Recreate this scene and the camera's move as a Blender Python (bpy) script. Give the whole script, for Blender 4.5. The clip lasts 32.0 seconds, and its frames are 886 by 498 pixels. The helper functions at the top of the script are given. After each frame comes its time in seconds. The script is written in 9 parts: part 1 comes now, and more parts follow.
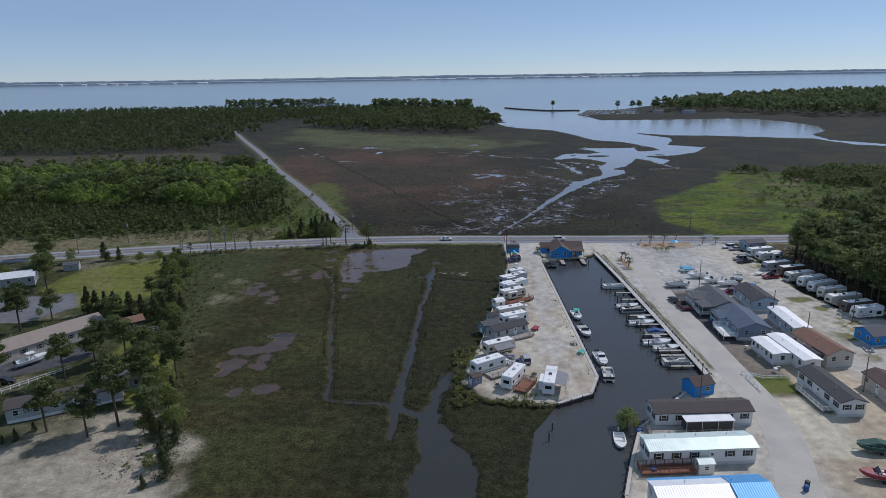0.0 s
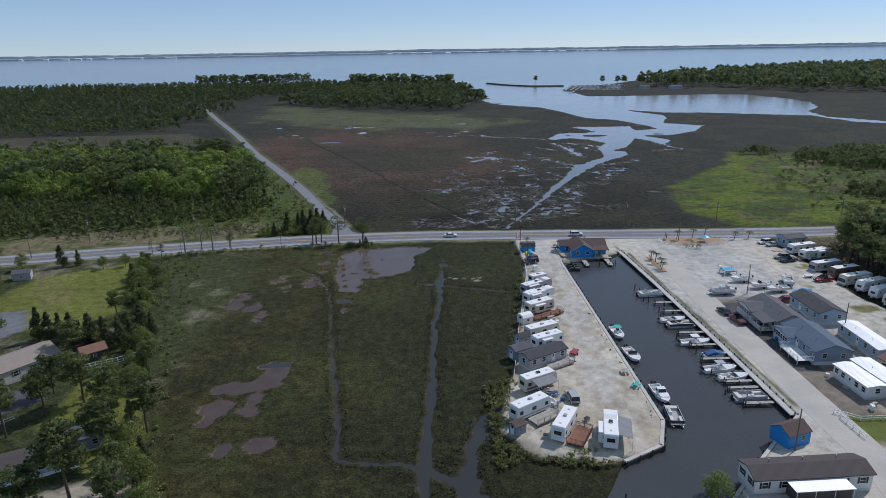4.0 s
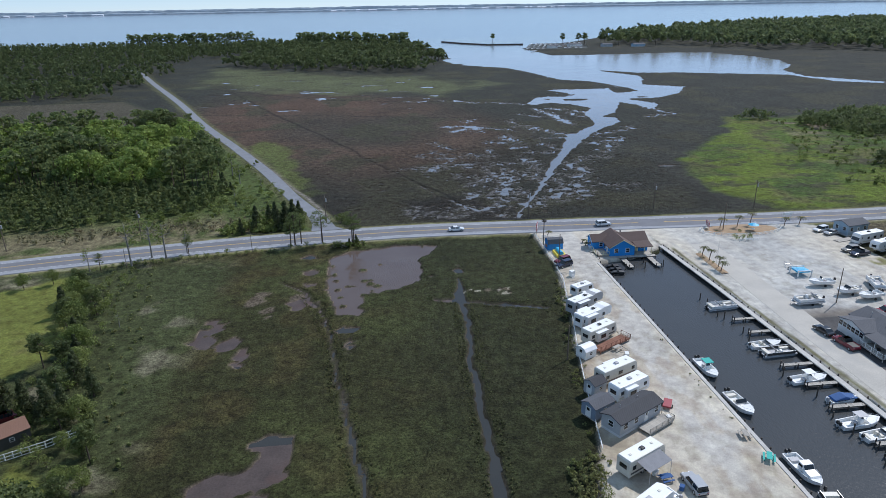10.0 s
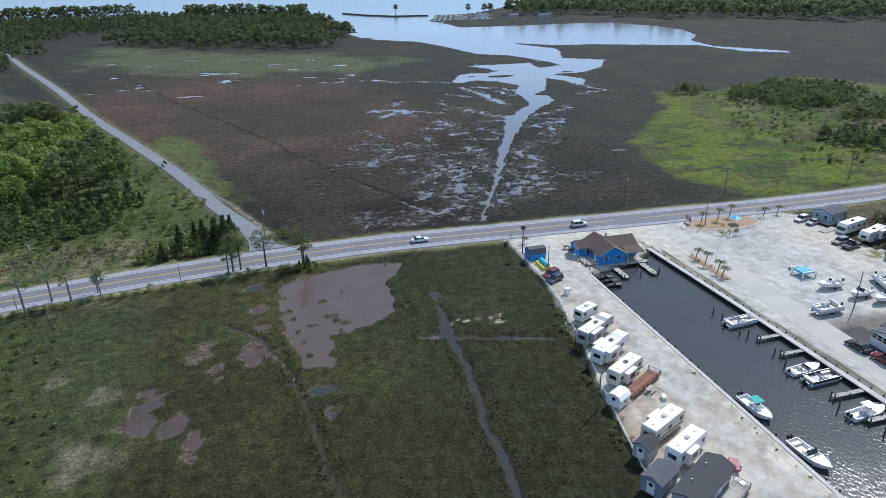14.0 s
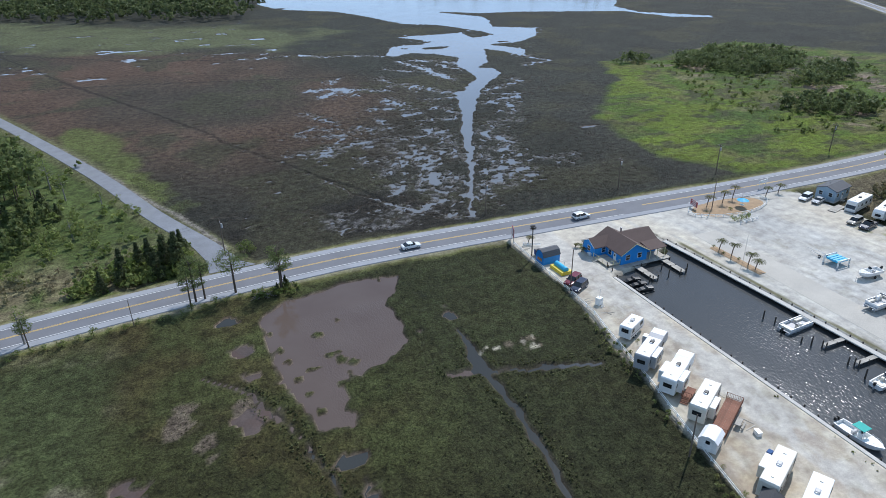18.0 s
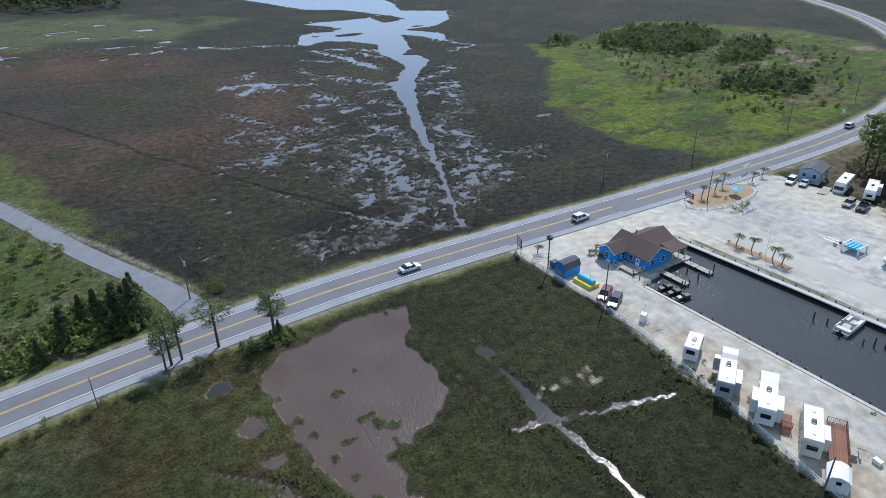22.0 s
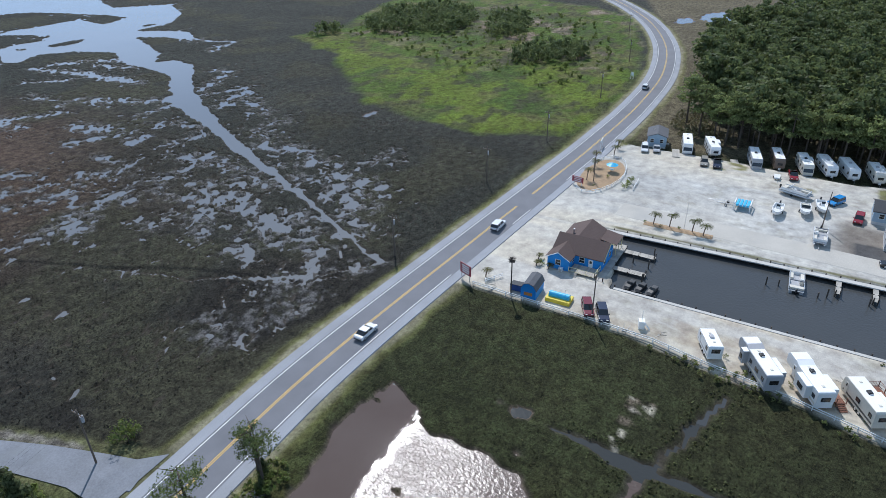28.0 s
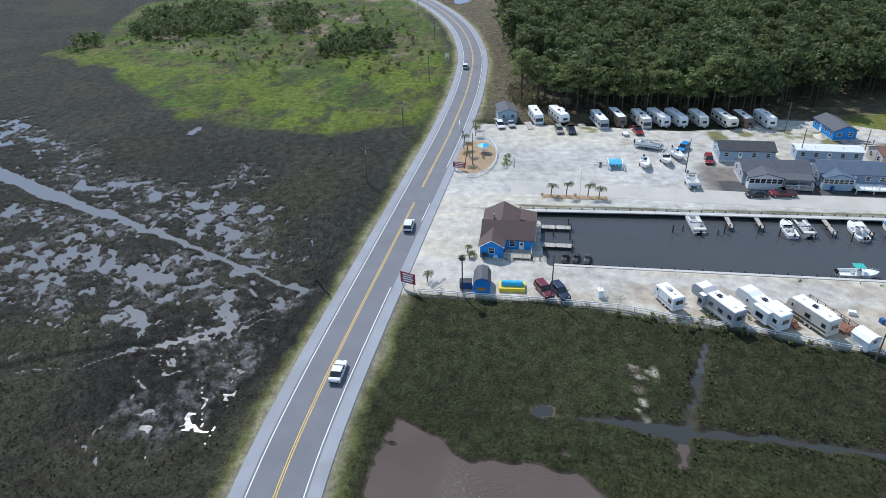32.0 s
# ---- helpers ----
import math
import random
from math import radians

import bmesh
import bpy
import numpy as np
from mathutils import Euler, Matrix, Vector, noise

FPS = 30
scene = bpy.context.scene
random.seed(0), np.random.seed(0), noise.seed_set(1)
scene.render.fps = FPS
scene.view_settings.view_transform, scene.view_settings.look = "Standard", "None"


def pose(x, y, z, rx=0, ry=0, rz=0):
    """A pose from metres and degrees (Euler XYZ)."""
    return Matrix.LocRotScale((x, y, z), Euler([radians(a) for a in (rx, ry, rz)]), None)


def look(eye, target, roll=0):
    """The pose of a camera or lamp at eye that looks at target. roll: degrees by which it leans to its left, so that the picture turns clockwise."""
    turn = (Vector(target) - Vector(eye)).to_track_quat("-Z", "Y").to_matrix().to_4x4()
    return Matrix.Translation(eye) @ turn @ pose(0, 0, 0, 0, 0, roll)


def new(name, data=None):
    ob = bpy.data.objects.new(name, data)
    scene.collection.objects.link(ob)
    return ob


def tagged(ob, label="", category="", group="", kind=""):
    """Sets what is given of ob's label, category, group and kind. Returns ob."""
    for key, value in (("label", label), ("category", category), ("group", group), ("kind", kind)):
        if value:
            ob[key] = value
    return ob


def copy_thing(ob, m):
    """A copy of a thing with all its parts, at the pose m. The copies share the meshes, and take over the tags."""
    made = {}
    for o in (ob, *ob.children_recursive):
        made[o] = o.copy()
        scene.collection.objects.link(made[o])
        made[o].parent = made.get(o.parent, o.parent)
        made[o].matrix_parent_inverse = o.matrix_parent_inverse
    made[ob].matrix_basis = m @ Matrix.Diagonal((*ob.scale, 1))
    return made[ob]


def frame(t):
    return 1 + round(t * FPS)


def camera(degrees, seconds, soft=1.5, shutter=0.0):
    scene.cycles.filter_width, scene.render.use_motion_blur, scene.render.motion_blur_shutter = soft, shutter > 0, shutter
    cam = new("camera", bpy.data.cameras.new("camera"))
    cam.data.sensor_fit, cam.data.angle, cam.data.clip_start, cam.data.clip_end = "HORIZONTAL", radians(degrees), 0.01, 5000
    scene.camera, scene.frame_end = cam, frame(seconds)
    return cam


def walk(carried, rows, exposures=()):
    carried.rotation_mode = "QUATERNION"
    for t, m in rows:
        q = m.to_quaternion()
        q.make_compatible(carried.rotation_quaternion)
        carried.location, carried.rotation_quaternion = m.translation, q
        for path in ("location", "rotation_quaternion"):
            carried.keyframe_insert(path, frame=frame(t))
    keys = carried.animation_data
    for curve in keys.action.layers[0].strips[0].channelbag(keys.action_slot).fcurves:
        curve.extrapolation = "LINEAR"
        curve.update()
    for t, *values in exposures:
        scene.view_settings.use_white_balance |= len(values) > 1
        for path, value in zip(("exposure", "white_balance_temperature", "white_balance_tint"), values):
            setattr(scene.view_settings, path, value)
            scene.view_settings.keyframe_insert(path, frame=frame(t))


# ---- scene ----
cam = camera(68.6, 32.0, 0.6)
PATH = [
    (0, (0.019, -0.022, 66.032), (-0.012, 2.296, 65.411), -0.9),
    (0.5, (-1.298, 3.791, 66.064), (-1.364, 6.106, 65.432), -0.8),
    (1, (-2.592, 7.501, 66.124), (-2.672, 9.812, 65.485), -0.8),
    (1.5, (-3.938, 11.172, 66.227), (-4.019, 13.482, 65.582), -0.9),
    (2, (-5.282, 14.743, 66.36), (-5.324, 17.051, 65.704), -0.9),
    (2.5, (-6.601, 18.37, 66.535), (-6.636, 20.675, 65.867), -1.0),
    (3, (-7.87, 21.862, 66.694), (-7.897, 24.163, 66.013), -0.9),
    (3.5, (-9.156, 25.364, 66.774), (-9.138, 27.661, 66.079), -0.9),
    (5.5, (-14.045, 38.996, 66.424), (-13.964, 41.278, 65.682), -1.0),
    (6, (-15.366, 42.502, 66.329), (-15.283, 44.779, 65.576), -1.0),
    (6.5, (-16.692, 45.908, 66.227), (-16.595, 48.182, 65.465), -0.9),
    (7, (-18.07, 49.351, 66.17), (-17.923, 51.618, 65.396), -1.0),
    (7.5, (-19.424, 52.676, 66.1), (-19.247, 54.937, 65.315), -1.0),
    (8, (-20.772, 56.094, 66.018), (-20.578, 58.35, 65.222), -1.0),
    (8.5, (-22.098, 59.512, 65.962), (-21.894, 61.763, 65.155), -0.9),
    (9, (-23.364, 63.02, 65.926), (-23.156, 65.267, 65.106), -1.0),
    (9.5, (-24.611, 66.568, 65.942), (-24.397, 68.808, 65.11), -0.9),
    (10, (-25.964, 70.262, 65.993), (-25.73, 72.496, 65.147), -1.0),
    (10.5, (-27.358, 73.943, 66.1), (-27.086, 76.169, 65.245), -1.0),
    (11, (-28.735, 77.641, 66.272), (-28.408, 79.856, 65.408), -1.1),
    (11.5, (-30.14, 81.302, 66.571), (-29.767, 83.508, 65.701), -1.1),
    (12, (-31.607, 85.026, 66.968), (-31.192, 87.22, 66.089), -1.1),
    (12.5, (-33.086, 88.7, 67.374), (-32.648, 90.883, 66.479), -1.1),
    (13, (-34.553, 92.352, 67.649), (-34.098, 94.524, 66.736), -1.1),
    (13.5, (-36.03, 95.996, 67.78), (-35.528, 98.15, 66.848), -1.0),
    (14, (-37.542, 99.727, 67.85), (-36.979, 101.86, 66.905), -1.0),
    (14.5, (-38.976, 103.369, 67.876), (-38.374, 105.486, 66.918), -1.0),
    (15, (-40.378, 106.99, 67.88), (-39.726, 109.086, 66.91), -1.1),
    (15.5, (-41.755, 110.549, 67.818), (-41.054, 112.622, 66.835), -1.0),
    (17.5, (-47.586, 125.13, 66.991), (-46.744, 127.123, 65.954), -1.1),
    (18, (-48.886, 128.804, 66.814), (-48.042, 130.793, 65.767), -1.0),
    (18.5, (-50.285, 132.536, 66.637), (-49.396, 134.5, 65.582), -1.1),
    (19, (-51.744, 136.129, 66.475), (-50.816, 138.071, 65.412), -1.0),
    (19.5, (-53.237, 139.672, 66.283), (-52.271, 141.589, 65.212), -0.9),
    (20, (-54.712, 143.102, 66.097), (-53.711, 144.998, 65.018), -0.9),
    (20.5, (-56.19, 146.602, 65.924), (-55.144, 148.469, 64.837), -0.9),
    (21, (-57.58, 150.017, 65.762), (-56.501, 151.862, 64.67), -0.9),
    (21.5, (-58.921, 153.548, 65.664), (-57.809, 155.371, 64.567), -1.0),
    (22, (-60.245, 157.127, 65.638), (-59.077, 158.911, 64.535), -0.9),
    (22.5, (-61.573, 160.884, 65.734), (-60.374, 162.643, 64.625), -0.9),
    (23, (-62.802, 164.574, 65.874), (-61.572, 166.308, 64.76), -0.9),
    (23.5, (-63.953, 168.32, 66.038), (-62.668, 170.01, 64.918), -0.9),
    (24, (-65.075, 171.942, 66.259), (-63.739, 173.587, 65.132), -0.9),
    (24.5, (-66.21, 175.543, 66.512), (-64.781, 177.102, 65.378), -0.9),
    (25, (-67.31, 179.3, 66.716), (-65.743, 180.715, 65.575), -0.9),
    (25.5, (-68.249, 183.056, 66.829), (-66.656, 184.438, 65.683), -0.8),
    (27.5, (-70.937, 197.574, 66.97), (-69.216, 198.767, 65.798), -1.0),
    (28, (-71.413, 201.233, 66.979), (-69.622, 202.312, 65.801), -1.1),
    (28.5, (-71.87, 204.802, 66.961), (-69.992, 205.712, 65.777), -1.1),
    (29, (-72.254, 208.649, 66.892), (-70.315, 209.412, 65.7), -1.3),
    (29.5, (-72.612, 212.417, 66.769), (-70.639, 213.076, 65.572), -1.4),
    (30, (-72.961, 216.217, 66.604), (-70.962, 216.776, 65.399), -1.5),
    (30.5, (-73.082, 219.984, 66.348), (-71.072, 220.49, 65.138), -1.4),
    (31, (-73.072, 223.81, 66.058), (-71.051, 224.261, 64.844), -1.5),
    (31.5, (-73.048, 227.51, 65.773), (-71.015, 227.893, 64.555), -1.6),
    (32, (-73.002, 231.307, 65.531), (-70.96, 231.622, 64.312), -1.7),
]
walk(cam, [(t, look(eye, target, roll)) for t, eye, target, roll in PATH],
     [(0.0, -0.58, 6150, 17), (6.0, -0.31, 6100, 15), (9.0, -0.13, 6050, 14), (13.0, 0.13, 6000, 13), (19.0, 0.17, 6050, 12), (25.0, 0.06, 5950, 12), (32.0, 0.22, 6000, 12)])

# ---- light ----
SUN_AZ, SUN_EL = 36.5, 48.5
world = bpy.data.worlds.new("sky")
scene.world = world
world.use_nodes = True
wn = world.node_tree
sky = wn.nodes.new("ShaderNodeTexSky")
sky.sky_type, sky.sun_disc = "NISHITA", False
sky.sun_elevation, sky.sun_rotation = radians(SUN_EL), radians(90 - SUN_AZ)
sky.altitude, sky.air_density, sky.dust_density, sky.ozone_density = 2000.0, 0.8, 0.08, 4.0
wn.nodes["Background"].inputs[1].default_value = 0.12
# a thin veil of high cloud evens out the blue
veil, wisps, spread = wn.nodes.new("ShaderNodeMix"), wn.nodes.new("ShaderNodeTexNoise"), wn.nodes.new("ShaderNodeMapRange")
stretch, where = wn.nodes.new("ShaderNodeMapping"), wn.nodes.new("ShaderNodeTexCoord")
stretch.inputs["Scale"].default_value = (2.0, 2.0, 14.0)
wn.links.new(where.outputs["Generated"], stretch.inputs["Vector"])
wn.links.new(stretch.outputs[0], wisps.inputs["Vector"])
wisps.inputs["Scale"].default_value, wisps.inputs["Detail"].default_value = 1.6, 6
spread.inputs["From Min"].default_value, spread.inputs["From Max"].default_value = 0.35, 0.75
spread.inputs["To Min"].default_value, spread.inputs["To Max"].default_value = 0.34, 0.48
wn.links.new(wisps.outputs["Fac"], spread.inputs["Value"])
veil.data_type = "RGBA"
veil.inputs["B"].default_value = (4.4, 6.1, 7.6, 1)
wn.links.new(spread.outputs[0], veil.inputs["Factor"])
wn.links.new(sky.outputs[0], veil.inputs["A"])
wn.links.new(veil.outputs["Result"], wn.nodes["Background"].inputs[0])
sun_data = bpy.data.lights.new("sun", "SUN")
sun_data.energy, sun_data.angle, sun_data.color = 3.5, radians(0.6), (1.0, 0.965, 0.91)
sun = new("sun", sun_data)
sx, sy = math.cos(radians(SUN_AZ)), math.sin(radians(SUN_AZ))
sun.matrix_world = look((80 * sx, 80 * sy, 80 * math.tan(radians(SUN_EL))), (0, 0, 0))
scene.view_settings.exposure = 0.0


# ---- materials ----
def nodes_of(name):
    m = bpy.data.materials.new(name)
    m.use_nodes = True
    nt = m.node_tree
    return m, nt, nt.nodes["Principled BSDF"]


def mat(name, col, rough=0.6, metal=0.0, vary=0.12, scale=3.0, fine=40.0, bump=0.0, random_tint=0.0, coords="Object", spec=0.5, stain=None):
    """A procedural surface: colour varied at two scales, a stain colour in patches, relief, and a tint for each object."""
    m, nt, bsdf = nodes_of(name)
    L = nt.links.new
    tc = nt.nodes.new("ShaderNodeTexCoord")
    src = tc.outputs["Object"]
    if coords == "World":
        src = nt.nodes.new("ShaderNodeNewGeometry").outputs["Position"]
    big, small = nt.nodes.new("ShaderNodeTexNoise"), nt.nodes.new("ShaderNodeTexNoise")
    for n, s in ((big, scale), (small, fine)):
        n.inputs["Scale"].default_value, n.inputs["Detail"].default_value = s, 4
        L(src, n.inputs["Vector"])
    hsv = nt.nodes.new("ShaderNodeHueSaturation")
    hsv.inputs["Color"].default_value = (*col, 1)
    add = nt.nodes.new("ShaderNodeMath")
    add.operation = "ADD"
    L(big.outputs["Fac"], add.inputs[0])
    L(small.outputs["Fac"], add.inputs[1])
    val = nt.nodes.new("ShaderNodeMapRange")
    val.inputs["From Min"].default_value, val.inputs["From Max"].default_value = 0.6, 1.4
    val.inputs["To Min"].default_value, val.inputs["To Max"].default_value = 1 - vary, 1 + vary
    L(add.outputs[0], val.inputs["Value"])
    out = val.outputs[0]
    if random_tint:
        info = nt.nodes.new("ShaderNodeObjectInfo")
        mr = nt.nodes.new("ShaderNodeMapRange")
        mr.inputs["To Min"].default_value, mr.inputs["To Max"].default_value = 1 - random_tint, 1 + random_tint
        L(info.outputs["Random"], mr.inputs["Value"])
        mul = nt.nodes.new("ShaderNodeMath")
        mul.operation = "MULTIPLY"
        L(out, mul.inputs[0])
        L(mr.outputs[0], mul.inputs[1])
        out = mul.outputs[0]
    L(out, hsv.inputs["Value"])
    colour = hsv.outputs[0]
    if stain:
        st = nt.nodes.new("ShaderNodeTexNoise")
        st.inputs["Scale"].default_value, st.inputs["Detail"].default_value = scale * 0.6, 6
        L(src, st.inputs["Vector"])
        ramp = nt.nodes.new("ShaderNodeMapRange")
        ramp.inputs["From Min"].default_value, ramp.inputs["From Max"].default_value = 0.52, 0.72
        ramp.inputs["To Max"].default_value = 0.75
        L(st.outputs["Fac"], ramp.inputs["Value"])
        mx = nt.nodes.new("ShaderNodeMix")
        mx.data_type = "RGBA"
        mx.inputs["B"].default_value = (*stain, 1)
        L(ramp.outputs[0], mx.inputs["Factor"])
        L(colour, mx.inputs["A"])
        colour = mx.outputs["Result"]
    L(colour, bsdf.inputs["Base Color"])
    bsdf.inputs["Roughness"].default_value, bsdf.inputs["Metallic"].default_value = rough, metal
    bsdf.inputs["Specular IOR Level"].default_value = spec
    if bump:
        b = nt.nodes.new("ShaderNodeBump")
        b.inputs["Strength"].default_value, b.inputs["Distance"].default_value = bump, 0.05
        L(small.outputs["Fac"], b.inputs["Height"])
        L(b.outputs[0], bsdf.inputs["Normal"])
    return m


def ground_material():
    m, nt, bsdf = nodes_of("ground")
    L = nt.links.new
    pos = nt.nodes.new("ShaderNodeNewGeometry").outputs["Position"]
    at = nt.nodes.new("ShaderNodeAttribute")
    at.attribute_name = "zone"
    vals = []
    for s, d, lo, hi in ((0.035, 6, 0.8, 1.2), (0.45, 7, 0.42, 1.58), (2.2, 9, 0.05, 1.95)):
        n = nt.nodes.new("ShaderNodeTexNoise")
        n.inputs["Scale"].default_value, n.inputs["Detail"].default_value = s, d
        n.inputs["Roughness"].default_value = 0.78 if s > 1 else 0.65
        L(pos, n.inputs["Vector"])
        r = nt.nodes.new("ShaderNodeMapRange")
        r.inputs["From Min"].default_value, r.inputs["From Max"].default_value = 0.3, 0.7
        r.inputs["To Min"].default_value, r.inputs["To Max"].default_value = lo, hi
        L(n.outputs["Fac"], r.inputs["Value"])
        vals.append((n, r))
    mul = nt.nodes.new("ShaderNodeMath")
    mul.operation = "MULTIPLY"
    part_way = nt.nodes.new("ShaderNodeMapRange")
    part_way.inputs["To Min"].default_value = 0.35
    L(at.outputs["Alpha"], part_way.inputs["Value"])
    mid = nt.nodes.new("ShaderNodeMix")
    mid.inputs["A"].default_value = 1.0
    L(part_way.outputs[0], mid.inputs["Factor"])
    L(vals[1][1].outputs[0], mid.inputs["B"])
    L(vals[0][1].outputs[0], mul.inputs[0])
    L(mid.outputs["Result"], mul.inputs[1])
    # the alpha of the zone says how coarse and tufted the cover is
    fine = nt.nodes.new("ShaderNodeMix")
    fine.inputs["A"].default_value = 1.0
    L(at.outputs["Alpha"], fine.inputs["Factor"])
    L(vals[2][1].outputs[0], fine.inputs["B"])
    mul2 = nt.nodes.new("ShaderNodeMath")
    mul2.operation = "MULTIPLY"
    L(mul.outputs[0], mul2.inputs[0])
    L(fine.outputs["Result"], mul2.inputs[1])
    hsv = nt.nodes.new("ShaderNodeHueSaturation")
    L(at.outputs["Color"], hsv.inputs["Color"])
    L(mul2.outputs[0], hsv.inputs["Value"])
    hue = nt.nodes.new("ShaderNodeMapRange")
    hue.inputs["From Min"].default_value, hue.inputs["From Max"].default_value = 0.3, 0.7
    hue.inputs["To Min"].default_value, hue.inputs["To Max"].default_value = 0.485, 0.515
    L(vals[1][0].outputs["Fac"], hue.inputs["Value"])
    L(hue.outputs[0], hsv.inputs["Hue"])
    L(hsv.outputs[0], bsdf.inputs["Base Color"])
    bsdf.inputs["Roughness"].default_value = 0.9
    bsdf.inputs["Specular IOR Level"].default_value = 0.15
    b = nt.nodes.new("ShaderNodeBump")
    b.inputs["Strength"].default_value, b.inputs["Distance"].default_value = 0.9, 0.6
    bs = nt.nodes.new("ShaderNodeMath")
    bs.operation = "MULTIPLY"
    L(vals[2][0].outputs["Fac"], bs.inputs[0])
    L(at.outputs["Alpha"], bs.inputs[1])
    L(bs.outputs[0], b.inputs["Height"])
    L(b.outputs[0], bsdf.inputs["Normal"])
    return m


def water_material():
    m, nt, bsdf = nodes_of("water")
    L = nt.links.new
    pos = nt.nodes.new("ShaderNodeNewGeometry").outputs["Position"]
    mp = nt.nodes.new("ShaderNodeMapping")
    mp.inputs["Rotation"].default_value = (0, 0, radians(25))
    mp.inputs["Scale"].default_value = (1.0, 0.45, 1.0)
    L(pos, mp.inputs["Vector"])
    n1, n2, n3 = (nt.nodes.new("ShaderNodeTexNoise") for _ in range(3))
    for n, s, d in ((n1, 1.6, 3), (n2, 0.012, 3), (n3, 0.06, 4)):
        n.inputs["Scale"].default_value, n.inputs["Detail"].default_value = s, d
        L(mp.outputs[0] if n is n1 else pos, n.inputs["Vector"])
    ramp = nt.nodes.new("ShaderNodeMix")
    ramp.data_type = "RGBA"
    ramp.inputs["A"].default_value = (0.235, 0.235, 0.235, 1)
    ramp.inputs["B"].default_value = (0.29, 0.285, 0.275, 1)
    L(n2.outputs["Fac"], ramp.inputs["Factor"])
    # reflected sky painted into the base colour: lagoon palest, near pans dimmer, open bay darkest
    sheen_far, depth = nt.nodes.new("ShaderNodeMix"), nt.nodes.new("ShaderNodeMapRange")
    sheen_far.data_type = "RGBA"
    sheen_far.inputs["B"].default_value = (0.105, 0.108, 0.112, 1)
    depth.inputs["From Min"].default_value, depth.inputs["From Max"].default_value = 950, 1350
    sheen_near, reach = nt.nodes.new("ShaderNodeMix"), nt.nodes.new("ShaderNodeMapRange")
    sheen_near.data_type = "RGBA"
    sheen_near.inputs["A"].default_value = (0.150, 0.150, 0.148, 1)
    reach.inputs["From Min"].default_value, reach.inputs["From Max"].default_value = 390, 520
    L(reach.outputs[0], sheen_near.inputs["Factor"])
    L(ramp.outputs["Result"], sheen_near.inputs["B"])
    L(sheen_near.outputs["Result"], sheen_far.inputs["A"])
    L(depth.outputs[0], sheen_far.inputs["Factor"])
    L(sheen_far.outputs["Result"], bsdf.inputs["Base Color"])
    r = nt.nodes.new("ShaderNodeMapRange")
    r.inputs["From Min"].default_value, r.inputs["From Max"].default_value = 0.35, 0.65
    r.inputs["To Min"].default_value, r.inputs["To Max"].default_value = 0.88, 1.12
    L(n3.outputs["Fac"], r.inputs["Value"])
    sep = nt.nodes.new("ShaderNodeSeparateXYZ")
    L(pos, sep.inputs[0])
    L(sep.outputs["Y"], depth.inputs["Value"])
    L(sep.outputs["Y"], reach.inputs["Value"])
    calm = nt.nodes.new("ShaderNodeMapRange")
    calm.inputs["From Min"].default_value, calm.inputs["From Max"].default_value = 400, 620
    calm.inputs["To Min"].default_value, calm.inputs["To Max"].default_value = 0.16, 0.13
    L(sep.outputs["Y"], calm.inputs["Value"])
    rm = nt.nodes.new("ShaderNodeMath")
    rm.operation = "MULTIPLY"
    L(r.outputs[0], rm.inputs[0])
    L(calm.outputs[0], rm.inputs[1])
    L(rm.outputs[0], bsdf.inputs["Roughness"])
    bsdf.inputs["IOR"].default_value = 1.33
    bsdf.inputs["Specular IOR Level"].default_value = 1.0
    b = nt.nodes.new("ShaderNodeBump")
    b.inputs["Strength"].default_value, b.inputs["Distance"].default_value = 0.14, 0.2
    L(n1.outputs["Fac"], b.inputs["Height"])
    L(b.outputs[0], bsdf.inputs["Normal"])
    return m


